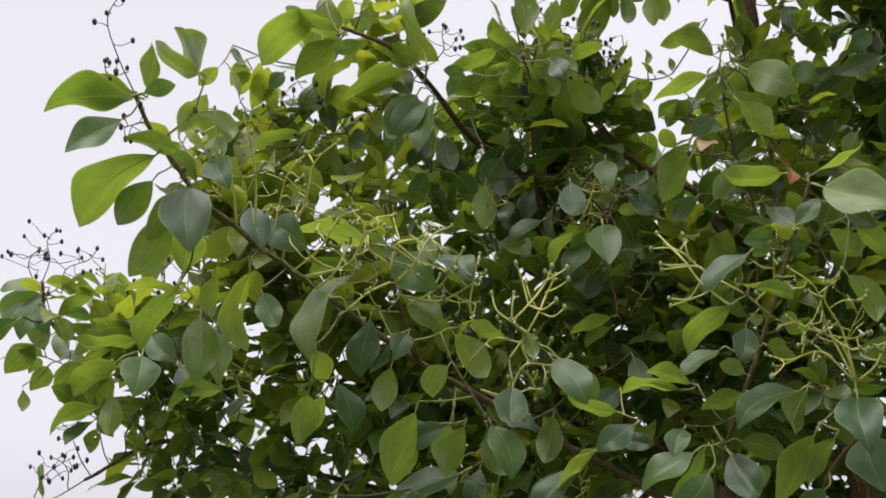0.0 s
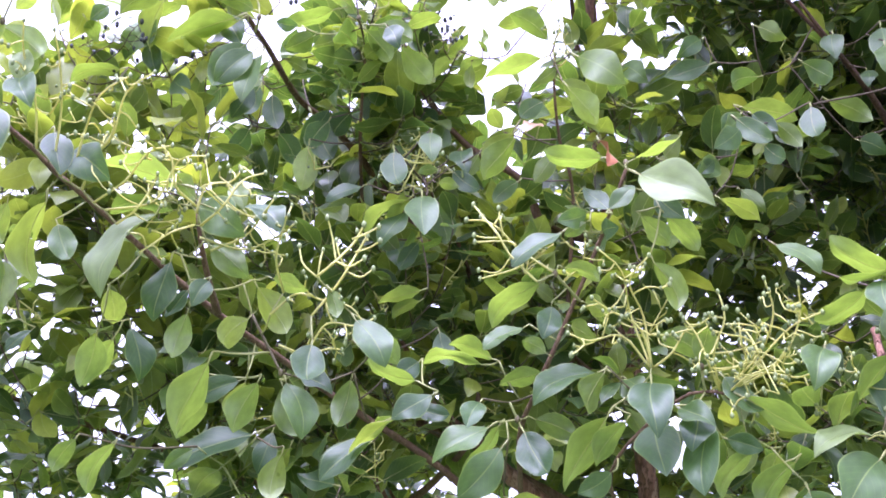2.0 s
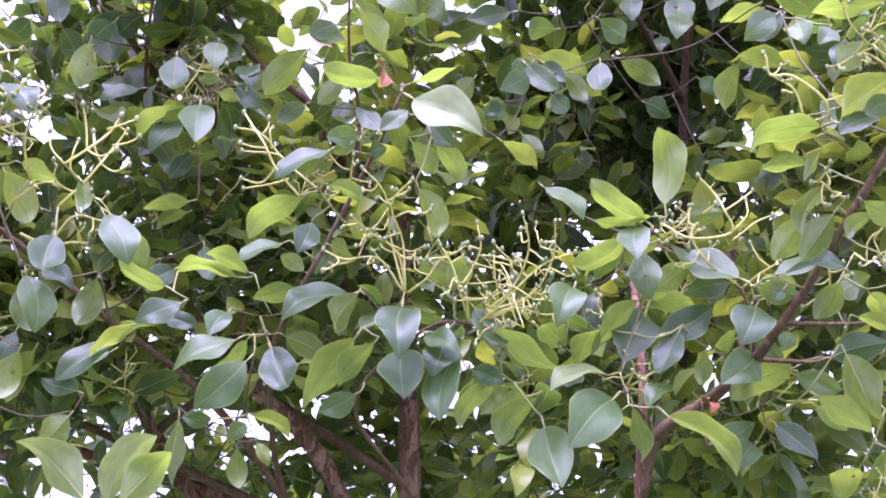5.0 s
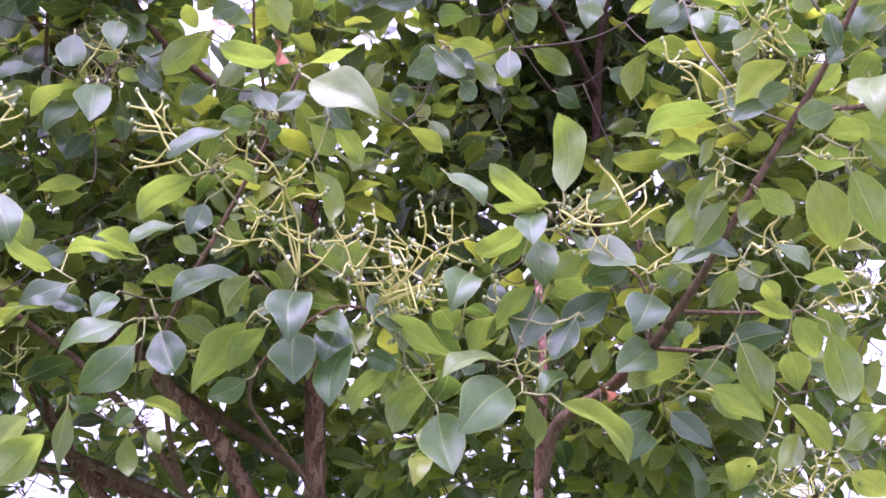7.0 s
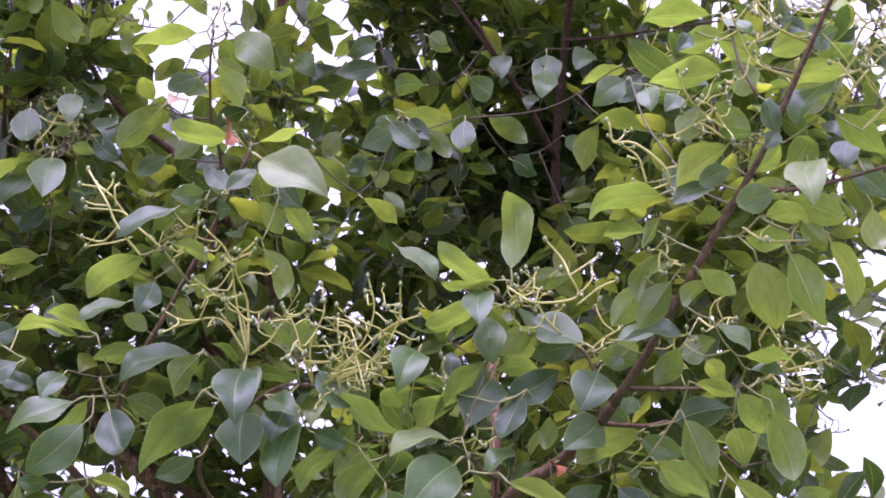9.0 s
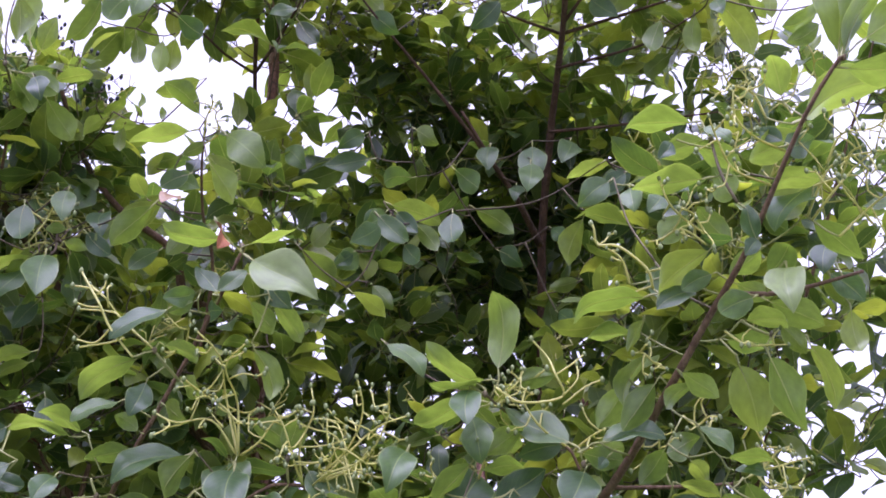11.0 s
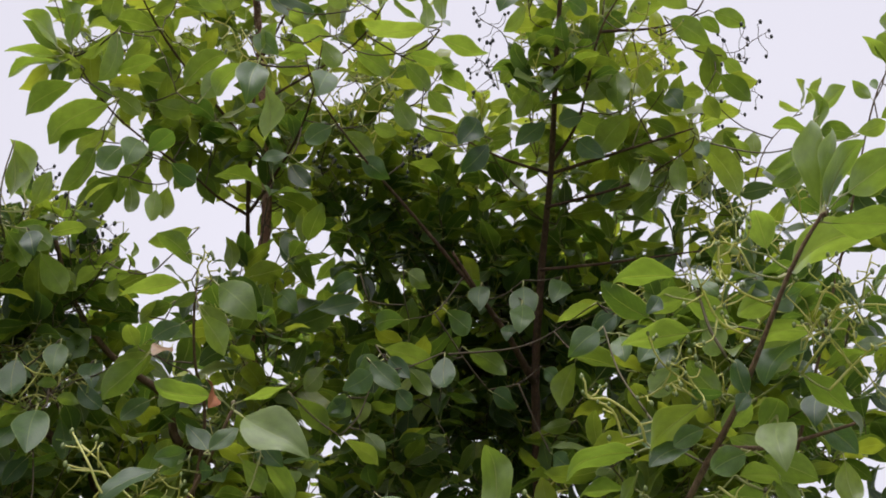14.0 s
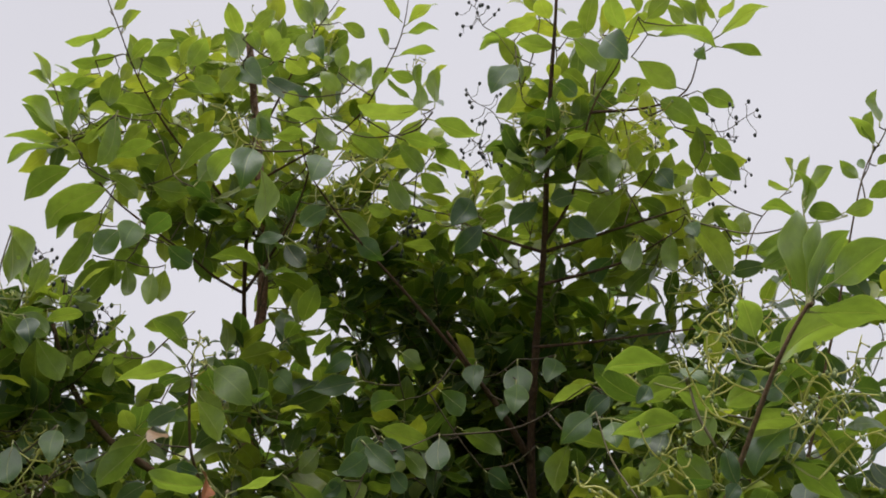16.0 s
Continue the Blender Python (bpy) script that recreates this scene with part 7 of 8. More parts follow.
sprig(branch_u, (0.296, 1.682, 1.943), (0.355, 1.670, 1.985, 47, 1.00), look_of="bright_leaf_blade")
sprig(branch_u, (0.284, 1.694, 2.016), (0.298, 1.666, 1.933, -39, 1.00), look_of="dark_leaf_blade")
sprig(branch_u, (0.427, 1.655, 1.955), (0.331, 1.694, 2.020, 49, 1.00), look_of="dark_leaf_blade")
sprig(branch_u, (0.342, 1.684, 1.905), (0.306, 1.654, 1.833, 22, 1.00), look_of="dark_leaf_blade")
sprig(branch_u, (0.422, 1.721, 1.978), (0.350, 1.711, 1.955, 100, 1.00), look_of="dark_leaf_blade")
sprig(branch_u, (0.439, 1.670, 1.936), (0.400, 1.599, 1.859, 31, 1.00), look_of="dark_leaf_blade")
sprig(branch_u, (0.441, 1.637, 1.957), (0.542, 1.659, 1.979, -39, 1.00), look_of="dark_leaf_blade")
sprig(branch_u, (0.378, 1.720, 1.885), (0.369, 1.722, 1.833, -80, 1.00), look_of="bright_leaf_blade")
sprig(branch_u, (0.447, 1.728, 1.957), (0.489, 1.668, 1.962, 67, 1.15), look_of="bright_leaf_blade")
sprig(branch_u, (0.443, 1.584, 1.946), (0.522, 1.556, 1.947, -44, 1.00), look_of="dark_leaf_blade")
sprig(branch_u, (0.419, 1.618, 1.941), (0.483, 1.633, 1.935, 72, 1.00), look_of="bright_leaf_blade")
sprig(branch_u, (0.437, 1.740, 1.906), (0.485, 1.740, 1.878, -105, 1.00), look_of="dark_leaf_blade")
sprig(branch_c, (0.529, 1.602, 2.203), (0.529, 1.587, 2.144, 22, 1.00), look_of="dark_leaf_blade")
sprig(branch_c, (0.488, 1.663, 2.357), (0.431, 1.644, 2.300, 91, 1.00), look_of="dark_leaf_blade")
sprig(branch_c, (0.510, 1.665, 2.348), (0.510, 1.632, 2.289, -24, 1.00), look_of="dark_leaf_blade")
sprig(branch_c, (0.558, 1.665, 2.337), (0.529, 1.629, 2.287, 49, 1.00), look_of="dark_leaf_blade")
sprig(branch_c, (0.572, 1.470, 2.349), (0.468, 1.471, 2.327, -11, 1.00), look_of="bright_leaf_blade")
sprig(branch_c, (0.630, 1.471, 2.274), (0.559, 1.464, 2.315, -33, 1.00), look_of="bright_leaf_blade")
sprig(branch_c, (0.721, 1.469, 2.279), (0.662, 1.476, 2.214, -81, 1.00))
sprig(branch_c, (0.725, 1.475, 2.274), (0.645, 1.439, 2.180, 16, 1.00), look_of="dark_leaf_blade")
sprig(branch_c, (0.623, 1.440, 2.163), (0.613, 1.438, 2.216, -53, 1.00), look_of="dark_leaf_blade")
sprig(branch_c, (0.604, 1.460, 2.177), (0.558, 1.459, 2.181, -29, 1.00), look_of="dark_leaf_blade")
sprig(branch_c, (0.610, 1.492, 2.180), (0.561, 1.479, 2.230, -51, 1.00), look_of="bright_leaf_blade")
sprig(branch_c, (0.567, 1.522, 2.242), (0.517, 1.510, 2.194, -87, 1.00), look_of="bright_leaf_blade")
sprig(branch_c, (0.640, 1.478, 2.133), (0.654, 1.421, 2.157, 37, 1.15), look_of="bright_leaf_blade")
sprig(branch_c, (0.650, 1.495, 2.185), (0.609, 1.530, 2.159, -58, 1.15), look_of="bright_leaf_blade")
sprig(branch_c, (0.627, 1.443, 2.175), (0.601, 1.424, 2.141, 65, 1.00), look_of="dark_leaf_blade")
sprig(branch_c, (0.658, 1.448, 2.146), (0.643, 1.392, 2.057, -5, 1.00), look_of="pale_leaf_blade")
sprig(branch_c, (0.606, 1.510, 2.140), (0.657, 1.509, 2.121, 64, 1.00), look_of="bright_leaf_blade")
sprig(branch_c, (0.625, 1.465, 2.106), (0.567, 1.427, 2.067, 87, 1.00), look_of="dark_leaf_blade")
sprig(branch_c, (0.580, 1.482, 2.142), (0.532, 1.466, 2.110, 94, 1.00), look_of="dark_leaf_blade")
sprig(branch_c, (0.563, 1.493, 2.124), (0.500, 1.469, 2.085, 51, 1.00), look_of="dark_leaf_blade")
sprig(branch_c, (0.580, 1.470, 2.176), (0.502, 1.469, 2.096, -31, 1.00))
sprig(branch_c, (0.511, 1.532, 2.129), (0.404, 1.515, 2.080, -19, 1.00), look_of="bright_leaf_blade")
sprig(branch_c, (0.494, 1.551, 2.083), (0.422, 1.544, 2.064, -18, 1.00), look_of="bright_leaf_blade")
sprig(branch_c, (0.500, 1.540, 2.103), (0.475, 1.542, 2.053, -34, 1.00))
sprig(branch_c, (0.509, 1.550, 2.063), (0.470, 1.547, 1.981, -39, 1.00))
sprig(branch_c, (0.637, 1.492, 2.113), (0.708, 1.476, 2.073, 50, 1.00), look_of="bright_leaf_blade")
sprig(branch_c, (0.651, 1.478, 2.077), (0.687, 1.492, 2.041, 48, 1.04))
sprig(branch_c, (0.692, 1.459, 2.214), (0.763, 1.464, 2.158, 16, 1.00), look_of="bright_leaf_blade")
sprig(branch_c, (0.741, 1.525, 2.208), (0.718, 1.490, 2.146, 22, 1.00), look_of="dark_leaf_blade")
sprig(branch_c, (0.734, 1.523, 2.167), (0.771, 1.500, 2.114, -83, 1.00), look_of="dark_leaf_blade")
sprig(branch_c, (0.771, 1.552, 2.131), (0.775, 1.541, 2.062, 137, 1.00))
sprig(branch_c, (0.478, 1.557, 2.022), (0.440, 1.581, 1.964, -61, 1.13), look_of="bright_leaf_blade")
sprig(branch_c, (0.517, 1.550, 2.025), (0.466, 1.547, 1.952, -68, 1.00), look_of="bright_leaf_blade")
sprig(branch_c, (0.562, 1.541, 2.017), (0.520, 1.536, 1.979, -52, 1.00), look_of="bright_leaf_blade")
sprig(branch_c, (0.532, 1.520, 2.026), (0.583, 1.522, 1.991, 50, 1.00), look_of="bright_leaf_blade")
sprig(branch_c, (0.597, 1.483, 2.035), (0.632, 1.531, 1.951, 20, 1.12))
sprig(branch_c, (0.633, 1.482, 2.046), (0.673, 1.470, 1.938, 39, 1.00), look_of="bright_leaf_blade")
sprig(branch_c, (0.693, 1.502, 2.069), (0.714, 1.489, 1.970, 44, 1.00))
sprig(branch_c, (0.556, 1.543, 1.965), (0.594, 1.519, 1.919, -36, 1.00), look_of="dark_leaf_blade")
sprig(branch_c, (0.595, 1.582, 1.931), (0.660, 1.570, 1.922, 20, 1.00), look_of="bright_leaf_blade")
sprig(branch_c, (0.557, 1.596, 1.933), (0.589, 1.623, 1.903, 42, 1.05))
sprig(branch_c, (0.580, 1.461, 2.321), (0.509, 1.453, 2.286, -40, 1.00), look_of="bright_leaf_blade")
sprig(branch_c, (0.529, 1.452, 2.312), (0.506, 1.438, 2.275, 71, 1.00), look_of="dark_leaf_blade")
sprig(branch_c, (0.565, 1.462, 2.338), (0.603, 1.447, 2.305, -59, 1.00), look_of="dark_leaf_blade")
sprig(branch_c, (0.657, 1.398, 2.282), (0.625, 1.413, 2.311, 87, 1.00), look_of="dark_leaf_blade")
sprig(branch_c, (0.645, 1.395, 2.274), (0.705, 1.431, 2.309, -98, 1.00), look_of="dark_leaf_blade")
sprig(branch_c, (0.694, 1.422, 2.314), (0.612, 1.409, 2.263, -44, 1.00), look_of="bright_leaf_blade")
sprig(branch_c, (0.668, 1.426, 2.355), (0.642, 1.383, 2.398, -12, 1.15), look_of="bright_leaf_blade")
sprig(branch_c, (0.631, 1.423, 2.365), (0.605, 1.403, 2.351, 105, 1.13), look_of="pale_leaf_blade")
sprig(branch_c, (0.663, 1.389, 2.304), (0.794, 1.398, 2.371, 37, 1.00), look_of="bright_leaf_blade")
sprig(branch_c, (0.581, 1.462, 2.264), (0.471, 1.446, 2.235, -18, 1.00), look_of="bright_leaf_blade")
sprig(branch_c, (0.554, 1.503, 2.277), (0.534, 1.480, 2.248, 56, 1.00), look_of="dark_leaf_blade")
sprig(branch_c, (0.729, 1.451, 2.262), (0.647, 1.444, 2.243, -28, 1.00), look_of="bright_leaf_blade")
sprig(branch_c, (0.711, 1.339, 2.359), (0.723, 1.349, 2.513, 101, 1.00), look_of="bright_leaf_blade")
sprig(branch_c, (0.710, 1.330, 2.361), (0.739, 1.332, 2.492, 45, 0.84), look_of="bright_leaf_blade")
sprig(branch_c, (0.707, 1.333, 2.361), (0.771, 1.310, 2.459, 16, 1.00), look_of="bright_leaf_blade")
sprig(branch_c, (0.741, 1.352, 2.398), (0.835, 1.341, 2.462, 49, 1.00), look_of="bright_leaf_blade")
sprig(branch_c, (0.714, 1.360, 2.369), (0.823, 1.357, 2.357, 18, 1.00), look_of="bright_leaf_blade")
sprig(branch_r, (0.468, 1.664, 1.950), (0.441, 1.637, 1.928, 70, 1.00), look_of="dark_leaf_blade")
sprig(branch_r, (0.456, 1.603, 1.933), (0.439, 1.581, 1.912, 57, 1.00), look_of="dark_leaf_blade")
sprig(branch_r, (0.611, 1.602, 1.920), (0.654, 1.590, 1.911, -62, 1.00), look_of="dark_leaf_blade")
sprig(branch_r, (0.491, 1.725, 1.913), (0.471, 1.691, 1.874, 34, 1.00), look_of="dark_leaf_blade")
sprig(branch_r, (0.538, 1.661, 1.879), (0.582, 1.656, 1.780, 44, 1.00))
sprig(branch_r, (0.612, 1.654, 1.908), (0.651, 1.696, 1.857, 32, 1.05), look_of="bright_leaf_blade")
sprig(branch_r, (0.608, 1.673, 1.867), (0.637, 1.727, 1.818, 18, 1.07))
sprig(branch_r, (0.644, 1.621, 1.885), (0.665, 1.614, 1.783, 65, 1.00), look_of="bright_leaf_blade")
sprig(branch_r, (0.637, 1.639, 1.918), (0.674, 1.644, 1.866, 56, 1.00), look_of="bright_leaf_blade")
sprig(branch_r, (0.537, 1.617, 1.955), (0.502, 1.640, 1.905, -64, 1.13), look_of="bright_leaf_blade")
sprig(branch_r, (0.542, 1.620, 1.906), (0.602, 1.622, 1.889, 33, 1.00))
sprig(branch_s, (0.454, 1.749, 1.889), (0.390, 1.684, 1.827, 61, 1.00), look_of="dark_leaf_blade")
sprig(branch_s, (0.518, 1.759, 1.876), (0.416, 1.764, 1.824, -52, 1.00))
sprig(branch_s, (0.495, 1.754, 1.860), (0.555, 1.725, 1.833, -97, 1.00), look_of="dark_leaf_blade")
sprig(branch_s, (0.512, 1.719, 1.813), (0.558, 1.724, 1.778, 69, 1.00), look_of="bright_leaf_blade")
sprig(branch_s, (0.532, 1.719, 1.872), (0.621, 1.726, 1.898, 83, 1.00), look_of="dark_leaf_blade")
sprig(branch_s, (0.827, 1.992, 1.971), (0.813, 2.053, 1.937, -41, 1.15), far_off=True)
sprig(branch_s, (0.852, 1.999, 1.942), (0.815, 2.006, 1.865, -93, 1.00), far_off=True)
sprig(branch_p, (-0.330, 1.440, 1.624), (-0.426, 1.441, 1.694, -54, 1.00), look_of="pale_leaf_blade")
sprig(branch_p, (-0.327, 1.442, 1.617), (-0.267, 1.429, 1.702, 27, 1.00), look_of="pale_leaf_blade")
sprig(branch_p, (-0.310, 1.429, 1.619), (-0.251, 1.437, 1.686, 54, 1.00), look_of="bright_leaf_blade")
# flower stalks
panicle(branch_b, (-0.135, 1.679, 2.071), (-0.099, 1.642, 2.122), 0.040, 103, forks=4)
panicle(branch_f, (-0.025, 1.676, 1.939), (-0.081, 1.595, 2.085), 0.052, 104, forks=5)
panicle(branch_f, (-0.023, 1.677, 1.939), (-0.094, 1.617, 2.025), 0.052, 105, forks=5)
panicle(branch_f, (-0.024, 1.674, 1.946), (-0.015, 1.609, 2.075), 0.052, 106, forks=5)
panicle(branch_f, (-0.020, 1.677, 1.940), (0.042, 1.647, 1.986), 0.052, 107, forks=5)
panicle(branch_f, (-0.027, 1.676, 1.941), (-0.129, 1.625, 1.981), 0.052, 108, forks=5)
panicle(branch_f, (0.062, 1.694, 1.905), (0.070, 1.636, 2.026), 0.063, 109, forks=6)
panicle(branch_f, (0.066, 1.695, 1.903), (0.130, 1.634, 2.039), 0.063, 110, forks=6)
panicle(branch_f, (0.070, 1.696, 1.902), (0.173, 1.637, 2.030), 0.063, 111, forks=6)
panicle(branch_f, (0.074, 1.697, 1.898), (0.200, 1.650, 1.992), 0.063, 112, forks=6)
panicle(branch_f, (0.070, 1.696, 1.900), (0.150, 1.664, 1.949), 0.063, 113, forks=6)
panicle(branch_f, (0.066, 1.696, 1.902), (0.118, 1.677, 1.902), 0.063, 114, forks=6)
panicle(branch_f, (0.066, 1.695, 1.903), (0.093, 1.650, 1.989), 0.063, 115, forks=6)
panicle(branch_f, (0.070, 1.696, 1.902), (0.191, 1.672, 1.922), 0.063, 116, forks=6)
panicle(branch_f, (0.062, 1.694, 1.905), (0.020, 1.641, 1.999), 0.063, 117, forks=6)
panicle(branch_u, (0.420, 1.701, 1.965), (0.351, 1.656, 2.062), 0.046, 121, forks=5)
panicle(branch_u, (0.427, 1.700, 1.963), (0.469, 1.658, 2.004), 0.046, 122, forks=5)
panicle(branch_u, (0.314, 1.697, 2.020), (0.355, 1.656, 2.062), 0.046, 123, forks=5)
panicle(branch_u, (0.314, 1.697, 2.020), (0.345, 1.672, 2.020), 0.046, 124, forks=5)
panicle(branch_u, (0.298, 1.728, 1.926), (0.280, 1.691, 1.985), 0.046, 125, forks=5)
panicle(branch_g, (0.275, 1.713, 1.825), (0.314, 1.693, 1.807), 0.034, 126, forks=3)
panicle(branch_g, (0.275, 1.713, 1.827), (0.323, 1.678, 1.867), 0.034, 127, forks=3)
panicle(branch_g, (0.272, 1.712, 1.829), (0.266, 1.683, 1.867), 0.034, 128, forks=3)
panicle(branch_g, (0.251, 1.696, 1.900), (0.234, 1.666, 1.937), 0.034, 129, forks=3)
panicle(branch_a, (-0.756, 1.397, 2.178), (-0.624, 1.381, 2.304), 0.052, 130, forks=5)
panicle(branch_a, (-0.744, 1.406, 2.170), (-0.653, 1.371, 2.297), 0.052, 131, forks=5)
panicle(branch_a, (-0.732, 1.416, 2.163), (-0.677, 1.382, 2.249), 0.052, 132, forks=5)
panicle(branch_a, (-0.721, 1.427, 2.148), (-0.614, 1.426, 2.218), 0.052, 133, forks=5)
panicle(branch_a, (-0.708, 1.436, 2.140), (-0.573, 1.447, 2.208), 0.052, 134, forks=5)
panicle(branch_a, (-0.760, 1.388, 2.193), (-0.730, 1.308, 2.340), 0.052, 135, forks=5)
panicle(branch_a, (-0.777, 1.372, 2.207), (-0.761, 1.287, 2.346), 0.052, 136, forks=5)
panicle(branch_a, (-0.697, 1.448, 2.124), (-0.635, 1.431, 2.182), 0.052, 137, forks=5)
panicle(branch_d, (-0.593, 1.464, 2.145), (-0.621, 1.402, 2.211), 0.052, 138, forks=5)
panicle(branch_d, (-0.590, 1.474, 2.121), (-0.498, 1.462, 2.182), 0.052, 139, forks=5)
panicle(branch_d, (-0.580, 1.487, 2.090), (-0.489, 1.477, 2.152), 0.052, 140, forks=5)
panicle(branch_d, (-0.592, 1.478, 2.106), (-0.466, 1.495, 2.121), 0.052, 141, forks=5)
panicle(branch_d, (-0.597, 1.470, 2.121), (-0.659, 1.436, 2.075), 0.052, 142, forks=5)
panicle(branch_d, (-0.594, 1.466, 2.136), (-0.527, 1.451, 2.184), 0.052, 143, forks=5)
panicle(branch_d, (-0.519, 1.554, 2.016), (-0.421, 1.558, 2.033), 0.046, 145, forks=5)
panicle(branch_d, (-0.510, 1.567, 1.977), (-0.424, 1.574, 1.966), 0.046, 147, forks=5)
panicle(branch_d, (-0.500, 1.552, 2.045), (-0.475, 1.504, 2.150), 0.046, 149, forks=5)
panicle(branch_d, (-0.475, 1.580, 1.966), (-0.380, 1.575, 2.007), 0.046, 150, forks=5)
panicle(twig_e, (-0.147, 1.850, 2.498), (-0.132, 1.802, 2.551), 0.034, 151, forks=4)
panicle(twig_e, (-0.147, 1.854, 2.489), (-0.116, 1.812, 2.534), 0.034, 152, forks=4)
panicle(twig_h, (-0.387, 1.958, 2.339), (-0.418, 1.890, 2.408), 0.046, 153, forks=5)
panicle(twig_h, (-0.387, 1.958, 2.339), (-0.456, 1.903, 2.359), 0.046, 154, forks=5)
panicle(twig_h, (-0.383, 1.955, 2.347), (-0.385, 1.892, 2.426), 0.046, 155, forks=5)
panicle(twig_h, (-0.378, 1.960, 2.340), (-0.452, 1.923, 2.319), 0.046, 156, forks=5)
panicle(branch_c, (0.574, 1.469, 2.173), (0.528, 1.440, 2.209), 0.040, 159, forks=4)
panicle(branch_c, (0.593, 1.511, 2.074), (0.661, 1.476, 2.047), 0.040, 160, forks=4)
panicle(branch_c, (0.525, 1.547, 2.034), (0.480, 1.530, 2.048), 0.040, 161, forks=4)
panicle(branch_c, (0.568, 1.471, 2.174), (0.492, 1.469, 2.174), 0.040, 162, forks=4)
panicle(branch_r, (0.673, 1.710, 1.941), (0.738, 1.662, 1.952), 0.046, 163, forks=5)
panicle(branch_r, (0.673, 1.710, 1.941), (0.734, 1.676, 1.910), 0.046, 164, forks=5)
panicle(branch_r, (0.658, 1.702, 1.985), (0.718, 1.646, 2.023), 0.046, 165, forks=5)
panicle(branch_r, (0.567, 1.737, 1.953), (0.539, 1.706, 2.006), 0.046, 166, forks=5)
panicle(branch_r, (0.580, 1.714, 2.018), (0.624, 1.682, 2.009), 0.046, 167, forks=5)
panicle(branch_r, (0.666, 1.714, 1.934), (0.713, 1.666, 1.968), 0.046, 168, forks=5)
panicle(branch_s, (0.673, 1.816, 1.678), (0.669, 1.787, 1.749), 0.046, 169, forks=5)
panicle(branch_s, (0.673, 1.816, 1.678), (0.626, 1.804, 1.720), 0.046, 170, forks=5)
panicle(branch_s, (0.673, 1.816, 1.678), (0.723, 1.772, 1.726), 0.046, 171, forks=5)
panicle(branch_s, (0.645, 1.823, 1.693), (0.605, 1.811, 1.713), 0.046, 172, forks=5)
panicle(branch_s, (0.536, 1.827, 1.838), (0.598, 1.793, 1.825), 0.046, 173, forks=5)
panicle(branch_c, (0.692, 1.436, 2.196), (0.752, 1.368, 2.258), 0.052, 174, forks=5)
panicle(branch_c, (0.707, 1.406, 2.259), (0.765, 1.346, 2.294), 0.052, 175, forks=5)
panicle(branch_c, (0.693, 1.421, 2.235), (0.740, 1.369, 2.266), 0.052, 176, forks=5)
panicle(branch_c, (0.723, 1.434, 2.174), (0.792, 1.370, 2.215), 0.052, 177, forks=5)
panicle(branch_c, (0.686, 1.437, 2.200), (0.789, 1.355, 2.253), 0.052, 178, forks=5)
panicle(branch_c, (0.662, 1.414, 2.278), (0.591, 1.379, 2.347), 0.052, 179, forks=5)
panicle(branch_c, (0.636, 1.403, 2.319), (0.577, 1.373, 2.368), 0.052, 180, forks=5)
panicle(branch_c, (0.647, 1.434, 2.240), (0.563, 1.400, 2.318), 0.052, 181, forks=5)
panicle(branch_c, (0.598, 1.472, 2.172), (0.506, 1.442, 2.250), 0.052, 182, forks=5)
panicle(branch_u, (0.491, 1.587, 2.162), (0.437, 1.556, 2.214), 0.034, 183, forks=3)
panicle(limb_upper, (-0.391, 2.026, 2.368), (-0.449, 1.961, 2.444), 0.046, 184, forks=5)
panicle(limb_upper, (-0.391, 2.026, 2.368), (-0.394, 1.979, 2.428), 0.046, 185, forks=5)
panicle(limb_upper, (-0.380, 2.025, 2.376), (-0.357, 1.992, 2.414), 0.046, 186, forks=5)
panicle(limb_upper, (-0.821, 1.856, 2.451), (-0.847, 1.778, 2.536), 0.046, 187, forks=5)
panicle(stem_mid, (0.114, 2.065, 2.888), (0.169, 1.979, 2.991), 0.057, 188, forks=5)
panicle(stem_mid, (0.070, 2.040, 2.925), (0.027, 1.973, 2.986), 0.057, 189, forks=5)
panicle(stem_mid, (0.091, 2.023, 2.954), (0.180, 1.948, 3.037), 0.057, 190, forks=5)
panicle(stem_mid, (0.025, 2.008, 2.969), (0.114, 1.914, 3.079), 0.057, 191, forks=5)
panicle(stem_mid, (-0.073, 1.963, 3.018), (-0.175, 1.881, 3.071), 0.057, 192, forks=5)
panicle(stem_mid, (-0.062, 1.976, 3.001), (-0.123, 1.897, 3.064), 0.057, 193, forks=5)
panicle(stem_right, (0.621, 1.984, 2.960), (0.689, 1.889, 3.041), 0.057, 194, forks=5)
panicle(stem_right, (0.630, 1.952, 3.005), (0.708, 1.860, 3.074), 0.057, 195, forks=5)
panicle(stem_right, (0.729, 2.051, 2.810), (0.786, 1.978, 2.868), 0.057, 196, forks=5)
panicle(stem_right, (0.708, 2.076, 2.773), (0.817, 2.009, 2.799), 0.057, 197, forks=5)
panicle(stem_right, (0.739, 2.090, 2.731), (0.766, 2.025, 2.796), 0.057, 198, forks=5)
panicle(stem_right, (0.598, 1.938, 3.035), (0.645, 1.851, 3.106), 0.057, 199, forks=5)
panicle(limb_right, (0.806, 2.011, 2.622), (0.763, 1.946, 2.728), 0.057, 200, forks=5)
panicle(limb_right, (0.836, 1.976, 2.675), (0.782, 1.922, 2.762), 0.057, 201, forks=5)
panicle(limb_right, (0.922, 1.953, 2.664), (0.878, 1.898, 2.750), 0.057, 202, forks=5)
panicle(limb_right, (0.756, 2.056, 2.552), (0.703, 2.006, 2.642), 0.057, 203, forks=5)
panicle(limb_right, (0.883, 2.000, 2.595), (0.831, 1.959, 2.666), 0.057, 204, forks=5)
